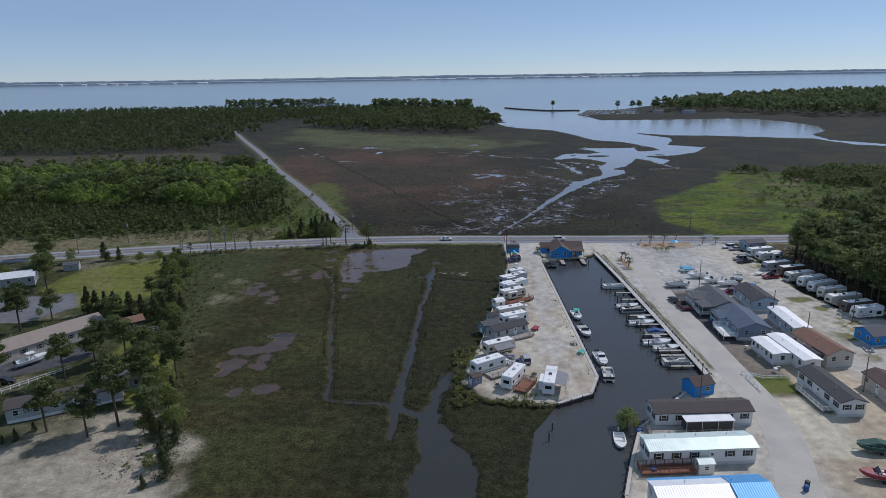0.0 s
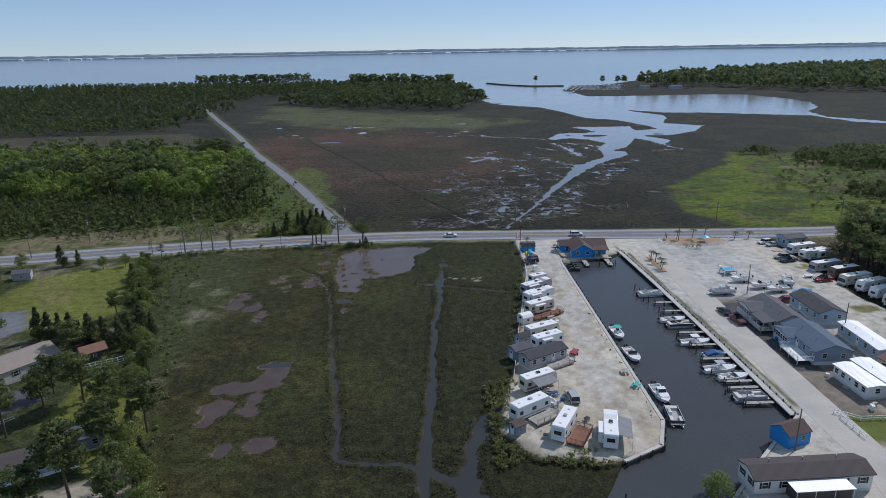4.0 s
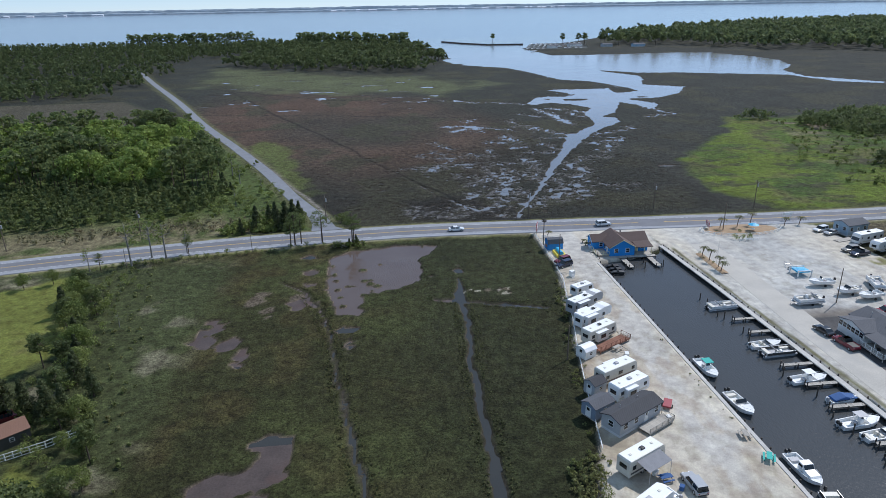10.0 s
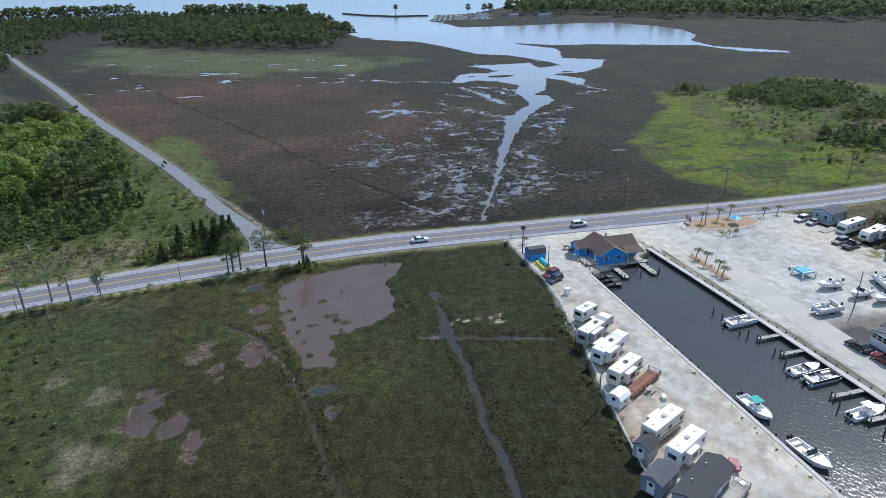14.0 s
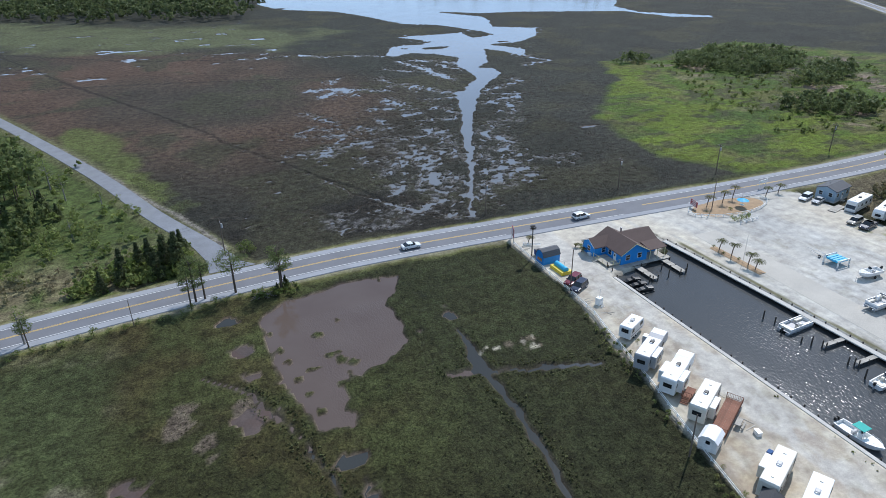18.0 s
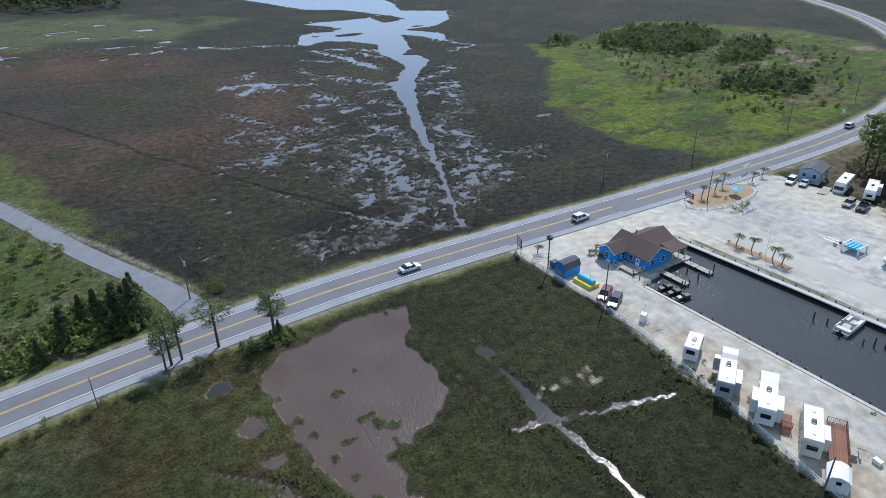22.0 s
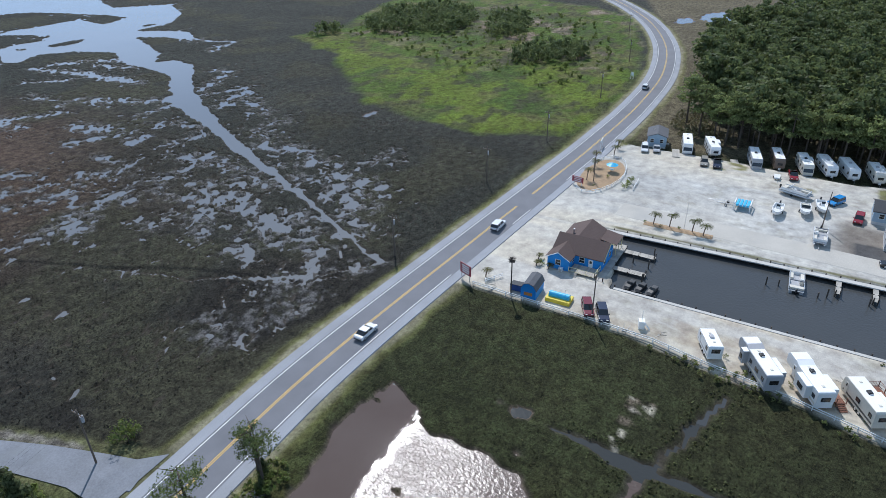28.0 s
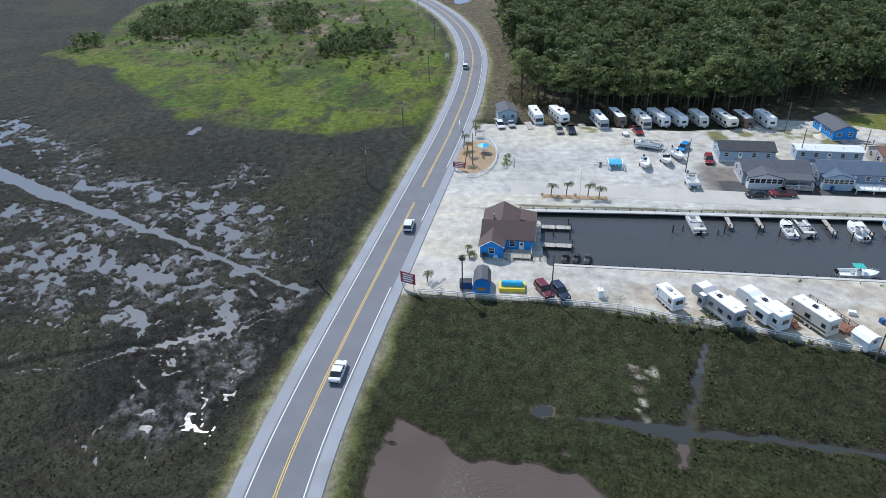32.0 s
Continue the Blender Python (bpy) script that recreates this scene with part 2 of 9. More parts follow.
def muddy_water(name, dark, light, rough, ripple, spec=0.5, lee=None, wave=2.6):
    """Shallow water: ripple is the height of the wind waves; lee the corner behind which the water lies calm."""
    m, nt, bsdf = nodes_of(name)
    L = nt.links.new
    pos = nt.nodes.new("ShaderNodeNewGeometry").outputs["Position"]
    mp = nt.nodes.new("ShaderNodeMapping")
    mp.inputs["Rotation"].default_value = (0, 0, radians(-35))
    mp.inputs["Scale"].default_value = (1.0, 0.55, 1.0)
    L(pos, mp.inputs["Vector"])
    n1, n2, n4 = (nt.nodes.new("ShaderNodeTexNoise") for _ in range(3))
    for n, s in ((n1, wave), (n2, 0.12), (n4, 0.09)):
        n.inputs["Scale"].default_value, n.inputs["Detail"].default_value = s, 4 if n is not n1 else 2
        L(mp.outputs[0] if n is not n2 else pos, n.inputs["Vector"])
    mx = nt.nodes.new("ShaderNodeMix")
    mx.data_type = "RGBA"
    mx.inputs["A"].default_value, mx.inputs["B"].default_value = (*dark, 1), (*light, 1)
    L(n2.outputs["Fac"], mx.inputs["Factor"])
    L(mx.outputs["Result"], bsdf.inputs["Base Color"])
    bsdf.inputs["Roughness"].default_value, bsdf.inputs["IOR"].default_value = rough, 1.33
    bsdf.inputs["Specular IOR Level"].default_value = spec
    # gusts: patches of stronger and weaker ripple
    gust = nt.nodes.new("ShaderNodeMapRange")
    gust.inputs["From Min"].default_value, gust.inputs["From Max"].default_value = 0.36, 0.62
    gust.inputs["To Min"].default_value, gust.inputs["To Max"].default_value = 0.45, 1.0
    L(n4.outputs["Fac"], gust.inputs["Value"])
    strength = gust.outputs[0]
    if lee:
        # water in the lee of the north and west banks lies calm, the rest is ruffled by the wind
        sep, n3, wob = nt.nodes.new("ShaderNodeSeparateXYZ"), nt.nodes.new("ShaderNodeTexNoise"), nt.nodes.new("ShaderNodeVectorMath")
        n3.inputs["Scale"].default_value, n3.inputs["Detail"].default_value = 0.35, 5
        wob.operation = "MULTIPLY_ADD"
        wob.inputs[1].default_value = (5, 5, 0)
        L(pos, n3.inputs["Vector"])
        L(n3.outputs["Color"], wob.inputs[0])
        L(pos, wob.inputs[2])
        L(wob.outputs[0], sep.inputs[0])
        for axis, a, c in (("X", lee[0] + 1.5, lee[0] + 4.0), ("Y", lee[1] + 4.0, lee[1] + 2.0)):
            r = nt.nodes.new("ShaderNodeMapRange")
            r.inputs["From Min"].default_value, r.inputs["From Max"].default_value = a, c
            r.inputs["To Min"].default_value = 0.05
            L(sep.outputs[axis], r.inputs["Value"])
            ruffle = nt.nodes.new("ShaderNodeMath")
            ruffle.operation = "MULTIPLY"
            L(strength, ruffle.inputs[0])
            L(r.outputs[0], ruffle.inputs[1])
            strength = ruffle.outputs[0]
    if lee:
        gloss = nt.nodes.new("ShaderNodeMapRange")
        gloss.inputs["From Min"].default_value, gloss.inputs["From Max"].default_value = 0.08, 0.4
        gloss.inputs["To Min"].default_value, gloss.inputs["To Max"].default_value = 0.035, rough
        L(strength, gloss.inputs["Value"])
        L(gloss.outputs[0], bsdf.inputs["Roughness"])
    b = nt.nodes.new("ShaderNodeBump")
    b.inputs["Distance"].default_value = ripple
    L(strength, b.inputs["Strength"])
    L(n1.outputs["Fac"], b.inputs["Height"])
    L(b.outputs[0], bsdf.inputs["Normal"])
    return m


def leaf_material(name, col, col2, rough=0.6, upright=False):
    m, nt, bsdf = nodes_of(name)
    L = nt.links.new
    geo = nt.nodes.new("ShaderNodeNewGeometry")
    info = nt.nodes.new("ShaderNodeObjectInfo")
    n = nt.nodes.new("ShaderNodeTexNoise")
    n.inputs["Scale"].default_value, n.inputs["Detail"].default_value = 0.11, 3
    L(geo.outputs["Position"], n.inputs["Vector"])
    mx = nt.nodes.new("ShaderNodeMix")
    mx.data_type = "RGBA"
    mx.inputs["A"].default_value, mx.inputs["B"].default_value = (*col, 1), (*col2, 1)
    r = nt.nodes.new("ShaderNodeMapRange")
    r.inputs["From Min"].default_value, r.inputs["From Max"].default_value = 0.36, 0.64
    L(n.outputs["Fac"], r.inputs["Value"])
    L(r.outputs[0], mx.inputs["Factor"])
    hsv = nt.nodes.new("ShaderNodeHueSaturation")
    L(mx.outputs["Result"], hsv.inputs["Color"])
    v = nt.nodes.new("ShaderNodeMapRange")
    v.inputs["To Min"].default_value, v.inputs["To Max"].default_value = (0.35, 1.75) if upright else (0.6, 1.4)
    L(geo.outputs["Random Per Island"], v.inputs["Value"])
    v2 = nt.nodes.new("ShaderNodeMapRange")
    v2.inputs["To Min"].default_value, v2.inputs["To Max"].default_value = 0.82, 1.18
    L(info.outputs["Random"], v2.inputs["Value"])
    mul = nt.nodes.new("ShaderNodeMath")
    mul.operation = "MULTIPLY"
    L(v.outputs[0], mul.inputs[0])
    L(v2.outputs[0], mul.inputs[1])
    L(mul.outputs[0], hsv.inputs["Value"])
    L(hsv.outputs[0], bsdf.inputs["Base Color"])
    bsdf.inputs["Roughness"].default_value = rough
    bsdf.inputs["Specular IOR Level"].default_value = 0.25
    tr = nt.nodes.new("ShaderNodeBsdfTranslucent")
    L(hsv.outputs[0], tr.inputs["Color"])
    if upright:
        # blades of short grass take the light as one soft surface
        up = nt.nodes.new("ShaderNodeCombineXYZ")
        up.inputs["Z"].default_value = 1.0
        L(up.outputs[0], bsdf.inputs["Normal"])
        L(up.outputs[0], tr.inputs["Normal"])
    ms = nt.nodes.new("ShaderNodeMixShader")
    ms.inputs[0].default_value = 0.15 if upright else 0.5
    L(bsdf.outputs[0], ms.inputs[1])
    L(tr.outputs[0], ms.inputs[2])
    L(ms.outputs[0], nt.nodes["Material Output"].inputs["Surface"])
    return m


GROUND, WATER = ground_material(), water_material()
ASPHALT = mat("asphalt", (0.165, 0.168, 0.182), 0.85, vary=0.14, scale=0.25, fine=9, bump=0.2, coords="World", stain=(0.135, 0.138, 0.150))
SHOULDER = mat("shoulder_asphalt", (0.30, 0.31, 0.33), 0.9, vary=0.14, scale=0.2, fine=7, bump=0.25, coords="World", stain=(0.25, 0.255, 0.265))
GRAVEL = mat("gravel", (0.205, 0.215, 0.235), 0.95, vary=0.22, scale=0.3, fine=4, bump=0.4, coords="World", stain=(0.20, 0.21, 0.215))
LANE = mat("lane_surface", (0.48, 0.45, 0.395), 0.95, vary=0.15, scale=0.2, fine=4, bump=0.3, coords="World", stain=(0.40, 0.385, 0.355))
WHITE_LINE = mat("white_line", (0.74, 0.74, 0.72), 0.7, vary=0.18, scale=0.8, fine=8, coords="World")
YELLOW_LINE = mat("yellow_line", (0.66, 0.43, 0.09), 0.7, vary=0.18, scale=0.8, fine=8, coords="World")
BARK = mat("bark", (0.10, 0.075, 0.055), 0.95, vary=0.3, scale=2, fine=15, bump=0.5)
DEADWOOD = mat("dead_wood", (0.24, 0.22, 0.20), 0.95, vary=0.25, scale=2, fine=15)
PINE = leaf_material("pine_needles", (0.108, 0.138, 0.052), (0.165, 0.196, 0.070))
PINE_DARK = leaf_material("dark_needles", (0.180, 0.218, 0.085), (0.265, 0.305, 0.118))
LEAF = leaf_material("fresh_leaves", (0.165, 0.235, 0.060), (0.310, 0.385, 0.095))
REED_GREEN = leaf_material("green_reeds", (0.17, 0.20, 0.07), (0.24, 0.24, 0.10))
SHRUB = leaf_material("shrub_leaves", (0.160, 0.205, 0.055), (0.235, 0.270, 0.085))
REED = leaf_material("reeds", (0.20, 0.17, 0.10), (0.15, 0.15, 0.075))
PINE_DEEP = leaf_material("deep_pine_needles", (0.122, 0.155, 0.064), (0.185, 0.220, 0.086))
CEDAR = leaf_material("cedar_needles", (0.080, 0.100, 0.044), (0.120, 0.142, 0.060))
FAR_LEAF = leaf_material("far_canopy", (0.105, 0.135, 0.066), (0.200, 0.235, 0.098))
GRASS_LIP = leaf_material("ditch_edge_grass", (0.056, 0.068, 0.026), (0.084, 0.090, 0.038), 0.9, True)
TUFT = leaf_material("marsh_grass", (0.050, 0.053, 0.021), (0.074, 0.066, 0.030), 0.9, True)
TUFT_BROWN = leaf_material("brown_marsh_grass", (0.036, 0.037, 0.027), (0.058, 0.048, 0.036), 0.9, True)


# ---- meshes ----
def mesh_ob(name, verts, faces, material, parent=None, smooth=False):
    me = bpy.data.meshes.new(name)
    if isinstance(faces, np.ndarray):
        n, k = faces.shape
        verts = np.asarray(verts, dtype=np.float32)
        me.vertices.add(len(verts))
        me.vertices.foreach_set("co", verts.ravel())
        me.loops.add(n * k)
        me.loops.foreach_set("vertex_index", faces.ravel().astype(np.int32))
        me.polygons.add(n)
        me.polygons.foreach_set("loop_start", np.arange(0, n * k, k, dtype=np.int32))
        me.polygons.foreach_set("loop_total", np.full(n, k, dtype=np.int32))
        me.update(calc_edges=True)
    else:
        me.from_pydata([tuple(v) for v in verts], [], faces)
    if smooth:
        me.polygons.foreach_set("use_smooth", np.ones(len(me.polygons), dtype=bool))
    me.materials.append(material)
    ob = new(name, me)
    if parent is not None:
        ob.parent = parent
    return ob


def part(name, bm, material, parent=None, label="", smooth=False):
    """A bmesh as one mesh object under a thing or a part."""
    me = bpy.data.meshes.new(name)
    bm.normal_update()
    bm.to_mesh(me)
    bm.free()
    if smooth:
        me.polygons.foreach_set("use_smooth", np.ones(len(me.polygons), dtype=bool))
    me.materials.append(material)
    ob = new(name, me)
    if parent is not None:
        ob.parent = parent
    return tagged(ob, label)


def thing(name, m, label, category, group="", kind=""):
    ob = new(name)
    ob.empty_display_size = 0.3
    ob.matrix_world = m
    return tagged(ob, label, category, group, kind)


def box(bm, x0, x1, y0, y1, z0, z1, bevel=0.0, taper=0.0):
    """A box, with bevelled edges and its top drawn in by taper."""
    r = bmesh.ops.create_cube(bm, size=1)
    vs = r["verts"]
    for v in vs:
        t = taper if v.co.z > 0 else 0
        v.co = Vector(((x0 + x1) / 2 + v.co.x * (x1 - x0 - 2 * t), (y0 + y1) / 2 + v.co.y * (y1 - y0 - 2 * t), (z0 + z1) / 2 + v.co.z * (z1 - z0)))
    if bevel:
        es = {e for v in vs for e in v.link_edges}
        bmesh.ops.bevel(bm, geom=list(es), offset=bevel, segments=2, affect="EDGES", profile=0.6)
    return bm


def rod(bm, a, b, r0, r1=None, n=7):
    """A tapered round bar from a to b."""
    a, b = Vector(a), Vector(b)
    r1 = r0 if r1 is None else r1
    d = (b - a)
    m = Matrix.Translation((a + b) / 2) @ d.to_track_quat("Z", "Y").to_matrix().to_4x4()
    bmesh.ops.create_cone(bm, cap_ends=True, segments=n, radius1=r0, radius2=r1, depth=d.length, matrix=m)
    return bm


def prism(bm, outline, x0, x1):
    """The outline (y, z) drawn out along x."""
    a = [bm.verts.new((x0, y, z)) for y, z in outline]
    b = [bm.verts.new((x1, y, z)) for y, z in outline]
    n = len(outline)
    bm.faces.new(list(reversed(a)))
    bm.faces.new(b)
    for i in range(n):
        bm.faces.new((a[i], a[(i + 1) % n], b[(i + 1) % n], b[i]))
    bmesh.ops.recalc_face_normals(bm, faces=bm.faces)
    return bm


# ---- plan: the shapes of land and water ----
def lattice(ix, iy, seed):
    h = (ix.astype(np.int64) * 374761393 + iy.astype(np.int64) * 668265263 + seed * 1442695041) & 0x7FFFFFFF
    h = ((h ^ (h >> 13)) * 1274126177) & 0x7FFFFFFF
    return ((h ^ (h >> 16)) & 0xFFFF) / 65535.0


def value_noise(x, y, seed=0):
    ix, iy = np.floor(x), np.floor(y)
    fx, fy = x - ix, y - iy
    fx, fy = fx * fx * (3 - 2 * fx), fy * fy * (3 - 2 * fy)
    a, b = lattice(ix, iy, seed), lattice(ix + 1, iy, seed)
    c, d = lattice(ix, iy + 1, seed), lattice(ix + 1, iy + 1, seed)
    return (a * (1 - fx) + b * fx) * (1 - fy) + (c * (1 - fx) + d * fx) * fy


def fbm(x, y, seed=0, octaves=4):
    s, w, t = 0.0, 1.0, 0.0
    for i in range(octaves):
        s = s + w * value_noise(x * 2 ** i, y * 2 ** i, seed + i * 17)
        t += w
        w *= 0.5
    return s / t


def sd_poly(X, Y, pts):
    """Signed distance to a closed outline, negative inside."""
    d = np.full(X.shape, 1e18)
    inside = np.zeros(X.shape, dtype=bool)
    n = len(pts)
    for i in range(n):
        (ax, ay), (bx, by) = pts[i], pts[(i + 1) % n]
        ex, ey = bx - ax, by - ay
        wx, wy = X - ax, Y - ay
        t = np.clip((wx * ex + wy * ey) / (ex * ex + ey * ey), 0, 1)
        d = np.minimum(d, (wx - ex * t) ** 2 + (wy - ey * t) ** 2)
        c = ((ay > Y) != (by > Y)) & (X < (bx - ax) * (Y - ay) / ((by - ay) if by != ay else 1e-9) + ax)
        inside ^= c
    d = np.sqrt(d)
    return np.where(inside, -d, d)


def sd_line(X, Y, pts):
    """Signed distance to a line of changing half width: rows of x, y, half width."""
    best = np.full(X.shape, 1e9)
    for (ax, ay, aw), (bx, by, bw) in zip(pts[:-1], pts[1:]):
        ex, ey = bx - ax, by - ay
        wx, wy = X - ax, Y - ay
        t = np.clip((wx * ex + wy * ey) / (ex * ex + ey * ey), 0, 1)
        best = np.minimum(best, np.hypot(wx - ex * t, wy - ey * t) - (aw + (bw - aw) * t))
    return best


def step(x, a, b):
    t = np.clip((x - a) / (b - a), 0, 1)
    return t * t * (3 - 2 * t)


CANAL = [(32.6, 227), (32.6, 133), (29.5, 125), (21.5, 120.5), (16, 111.7), (13.6, 100.5), (12, 90), (9, 60), (4, 20), (24, 20), (26, 75), (27.3, 90.6), (30.8, 100.2), (35.4, 111.4), (44, 120.5), (50, 126.5), (57.5, 133.5), (57, 166), (56, 205), (55, 228), (54.6, 236.5), (52, 232), (44, 229.5)]
BAY = [(-6000, 900), (-3000, 1180), (-803, 1347), (-518, 1439), (-244, 1448), (52, 1278), (85, 1150), (78, 960), (70, 860), (140, 880), (220, 917), (170, 1010), (190, 1075), (240, 1160), (330, 1250), (620, 1652), (1230, 2055), (3000, 2500), (6500, 3000), (6500, 7000), (-6500, 7000)]
LAGOON_WEST = [(78.4, 403.5), (88.0, 419.5), (101.4, 435.6), (104.4, 446.9), (107.0, 461.2), (105.7, 469.9), (118.8, 495.3), (111.5, 515.0), (99.7, 524.4), (85.8, 516.8), (81.8, 524.5), (96.4, 554.7), (108.0, 559.0), (120.2, 554.9), (126.2, 573.8), (114.9, 595.5), (127.1, 598.8), (143.0, 596.0), (155.5, 596.3), (166.6, 594.3), (164.0, 568.7), (183.1, 573.6), (183.5, 595.3), (175.8, 625.3), (168.1, 648.6), (147.2, 666.1), (140.2, 708.6)]
LAGOON_FAR = [(137.4, 731.0), (123.6, 793.6), (77.9, 844.4), (104.5, 895.1), (105.5, 973.1), (130.0, 1084.5), (164.4, 1299.6), (204.9, 1226.2), (216.2, 1027.3), (218.3, 956.5), (305.9, 948.3), (387.8, 953.7), (430.2, 938.6), (446.8, 858.6), (446.3, 804.0), (417.2, 735.4), (380.8, 693.3), (369.4, 639.9), (401.7, 583.6), (393.2, 572.8), (366.7, 597.0), (361.1, 652.7), (272.0, 701.0), (240.0, 706.0), (206.4, 742.8)]
LAGOON_EAST = [(228.5, 683.2), (221.1, 653.7), (204.3, 615.9), (230.8, 591.8), (207.8, 553.3), (183.0, 533.9), (158.8, 532.5), (167.6, 516.8), (170.6, 503.4), (160.0, 486.3), (154.7, 490.4), (153.4, 504.1), (147.7, 516.5), (136.3, 490.7), (128.9, 474.2), (115.7, 462.1), (122.8, 456.6), (119.9, 442.1), (111.4, 431.3), (99.2, 418.4), (90.5, 407.7), (81.9, 397.0)]
LAGOON = LAGOON_WEST + LAGOON_FAR + LAGOON_EAST
CREEK = [(18.4, 271.7, 0.6), (20.7, 271.6, 1.1), (22.3, 276.9, 0.7), (24.0, 280.6, 0.7), (28.3, 288.9, 0.9), (32.6, 297.3, 1.0), (37.6, 308.7, 1.2), (43.2, 320.3, 1.4), (47.3, 331.2, 1.9), (53.8, 346.0, 2.2), (61.9, 362.3, 2.6), (69.2, 377.3, 3.4), (77.0, 394.4, 5.0), (82.5, 405.6, 6.5)]
BRANCHES = [[(59, 304, 0.2), (65, 305, 0.4), (71, 306, 0.3)]]
SLOUGH = [(-2, 40, 6), (-2, 91, 5.6), (-1.5, 100, 4.8), (-3.4, 110, 3.0), (-4.9, 117, 1.8), (-4.0, 125, 1.2), (-1, 134, 1.1), (4, 142, 0.8)]
DITCHES = [[(-12.2, 109, 0.6), (-12, 122, 1.3), (-10.7, 138.5, 0.9), (-10.5, 144.3, 0.9), (-10.0, 155.1, 0.9), (-9.5, 169.4, 0.8), (-9.0, 183.9, 0.6), (-8.1, 189.6, 0.7), (-7.6, 195.6, 0.7), (-7.2, 201.9, 0.8), (-7.0, 207.3, 0.8), (-7.2, 210.7, 1.4), (-6.9, 214.3, 1.2), (-6.5, 219.7, 0.6), (-6.2, 223.5, 0.3)], [(-4.9, 117, 1.5), (-8.3, 118.7, 1.2), (-12, 122, 1.2), (-14.4, 122.6, 0.8), (-26.7, 125, 0.6)], [(-26.7, 125, 0.6), (-28.9, 140.7, 0.6), (-29.5, 144.6, 0.6), (-31.3, 153.8, 0.6), (-33.0, 164.7, 0.55), (-34.8, 176.7, 0.35), (-37.2, 194.0, 0.25), (-41.4, 214.6, 0.3)], [(-13.1, 211.4, 0.7), (-10.1, 210.2, 0.8), (-7.4, 210.4, 1.1), (-5.1, 208.6, 0.6), (-1.1, 207.2, 0.7), (3.5, 205.8, 0.9), (7.5, 205.0, 0.7), (11.9, 202.9, 0.5)], [(-51.4, 227.1, 0.4), (-44.6, 218.6, 0.5), (-41.7, 211.2, 0.6)]]
DRY_DITCHES = [[(-142.7, 645.1, 0.6), (-90.4, 512.2, 0.6), (-54.1, 430.2, 0.5), (-34.2, 383.3, 0.4), (-32.2, 371.6, 0.3), (-22.2, 350.1, 0.25), (-15.2, 334.8, 0.3), (-10.8, 323.8, 0.25), (-7.6, 315.5, 0.35), (-1.9, 306.2, 0.3), (2.1, 294.5, 0.4), (4.6, 285.7, 0.3)], [(40, 470, 0.4), (-60, 500, 0.4), (-150, 520, 0.5)], [(36, 549, 0.5), (3, 550, 0.6), (-60, 575, 0.5), (-150, 655, 0.8)]]
PAN_WEST_A = [[(81.4, 498.8, 1.5), (86.3, 477.3, 2.6), (87.8, 454.5, 3.0), (89.2, 438.5, 2.0)], [(91.6, 499.2, 1.0), (105.3, 488.5, 1.4), (109.1, 477.3, 1.0)], [(82.1, 465.9, 1.6), (76.0, 468.8, 0.8), (68.5, 480.0, 0.8)], [(99.3, 476.9, 1.4), (103.2, 462.3, 1.0)], [(54.0, 435.4, 1.2), (62.9, 437.2, 1.0), (65.1, 427.0, 1.6), (72.7, 414.4, 1.4), (80.1, 403.5, 0.9)], [(56.6, 458.7, 1.0), (57.4, 447.2, 0.9)], [(36.1, 549.1, 1.6), (46.7, 536.5, 1.8), (61.2, 536.1, 0.8), (79.3, 521.9, 0.7)], [(2.9, 549.8, 0.8), (18.3, 552.3, 0.6), (36.6, 550.9, 0.8)], [(15.9, 442.9, 1.6), (23.9, 443.3, 2.0), (33.1, 440.3, 2.8), (39.1, 435.7, 0.8), (51.2, 426.6, 0.6)]]
PAN_WEST_B = [[(26.6, 434.9, 2.2), (17.4, 427.2, 1.0)], [(28.6, 457.4, 1.2), (35.8, 466.8, 0.9)], [(43.8, 409.8, 1.6), (44.1, 399.3, 3.0), (48.1, 397.4, 1.0)], [(57.3, 390.5, 0.7), (60.8, 378.2, 0.7), (62.9, 371.5, 0.5)], [(61.1, 400.3, 0.6), (71.1, 401.4, 0.8), (79.7, 403.8, 0.8)], [(42.5, 379.6, 1.5), (48.9, 381.9, 1.0)], [(4.7, 398.0, 0.4), (8.6, 390.5, 0.9), (12.1, 382.6, 0.4)], [(17.0, 368.1, 1.0), (21.7, 367.0, 0.7), (22.8, 359.8, 1.2), (30.1, 364.2, 1.0), (29.7, 377.7, 0.5)], [(-6.4, 368.9, 0.3), (1.3, 363.3, 1.0), (3.8, 362.9, 2.6), (7.8, 362.2, 2.0), (13.5, 363.5, 1.0)]]
PAN_WEST_C = [[(-10.6, 345.2, 0.5), (-6.5, 343.5, 1.3), (-0.2, 343.9, 2.4), (5.6, 346.9, 2.2), (10.9, 348.5, 2.0), (16.4, 349.4, 1.4)], [(-3.5, 337.7, 1.4), (0.8, 344.5, 1.6)], [(16.4, 349.4, 1.2), (14.6, 342.3, 1.6), (17.3, 344.5, 0.8)], [(24.0, 351.2, 0.5), (26.8, 347.6, 1.0), (32.5, 347.2, 0.9), (38.3, 345.3, 0.7), (44.1, 342.6, 0.6)], [(22.4, 343.6, 1.0), (20.9, 337.8, 1.0), (22.0, 333.7, 1.6), (22.8, 326.7, 2.2), (23.6, 320.0, 2.6), (24.8, 314.5, 2.0), (22.6, 305.5, 2.4), (20.9, 299.6, 2.0)], [(24.3, 313.1, 1.5), (20.5, 308.1, 1.2), (17.6, 304.9, 1.6), (14.5, 303.7, 1.0)]]
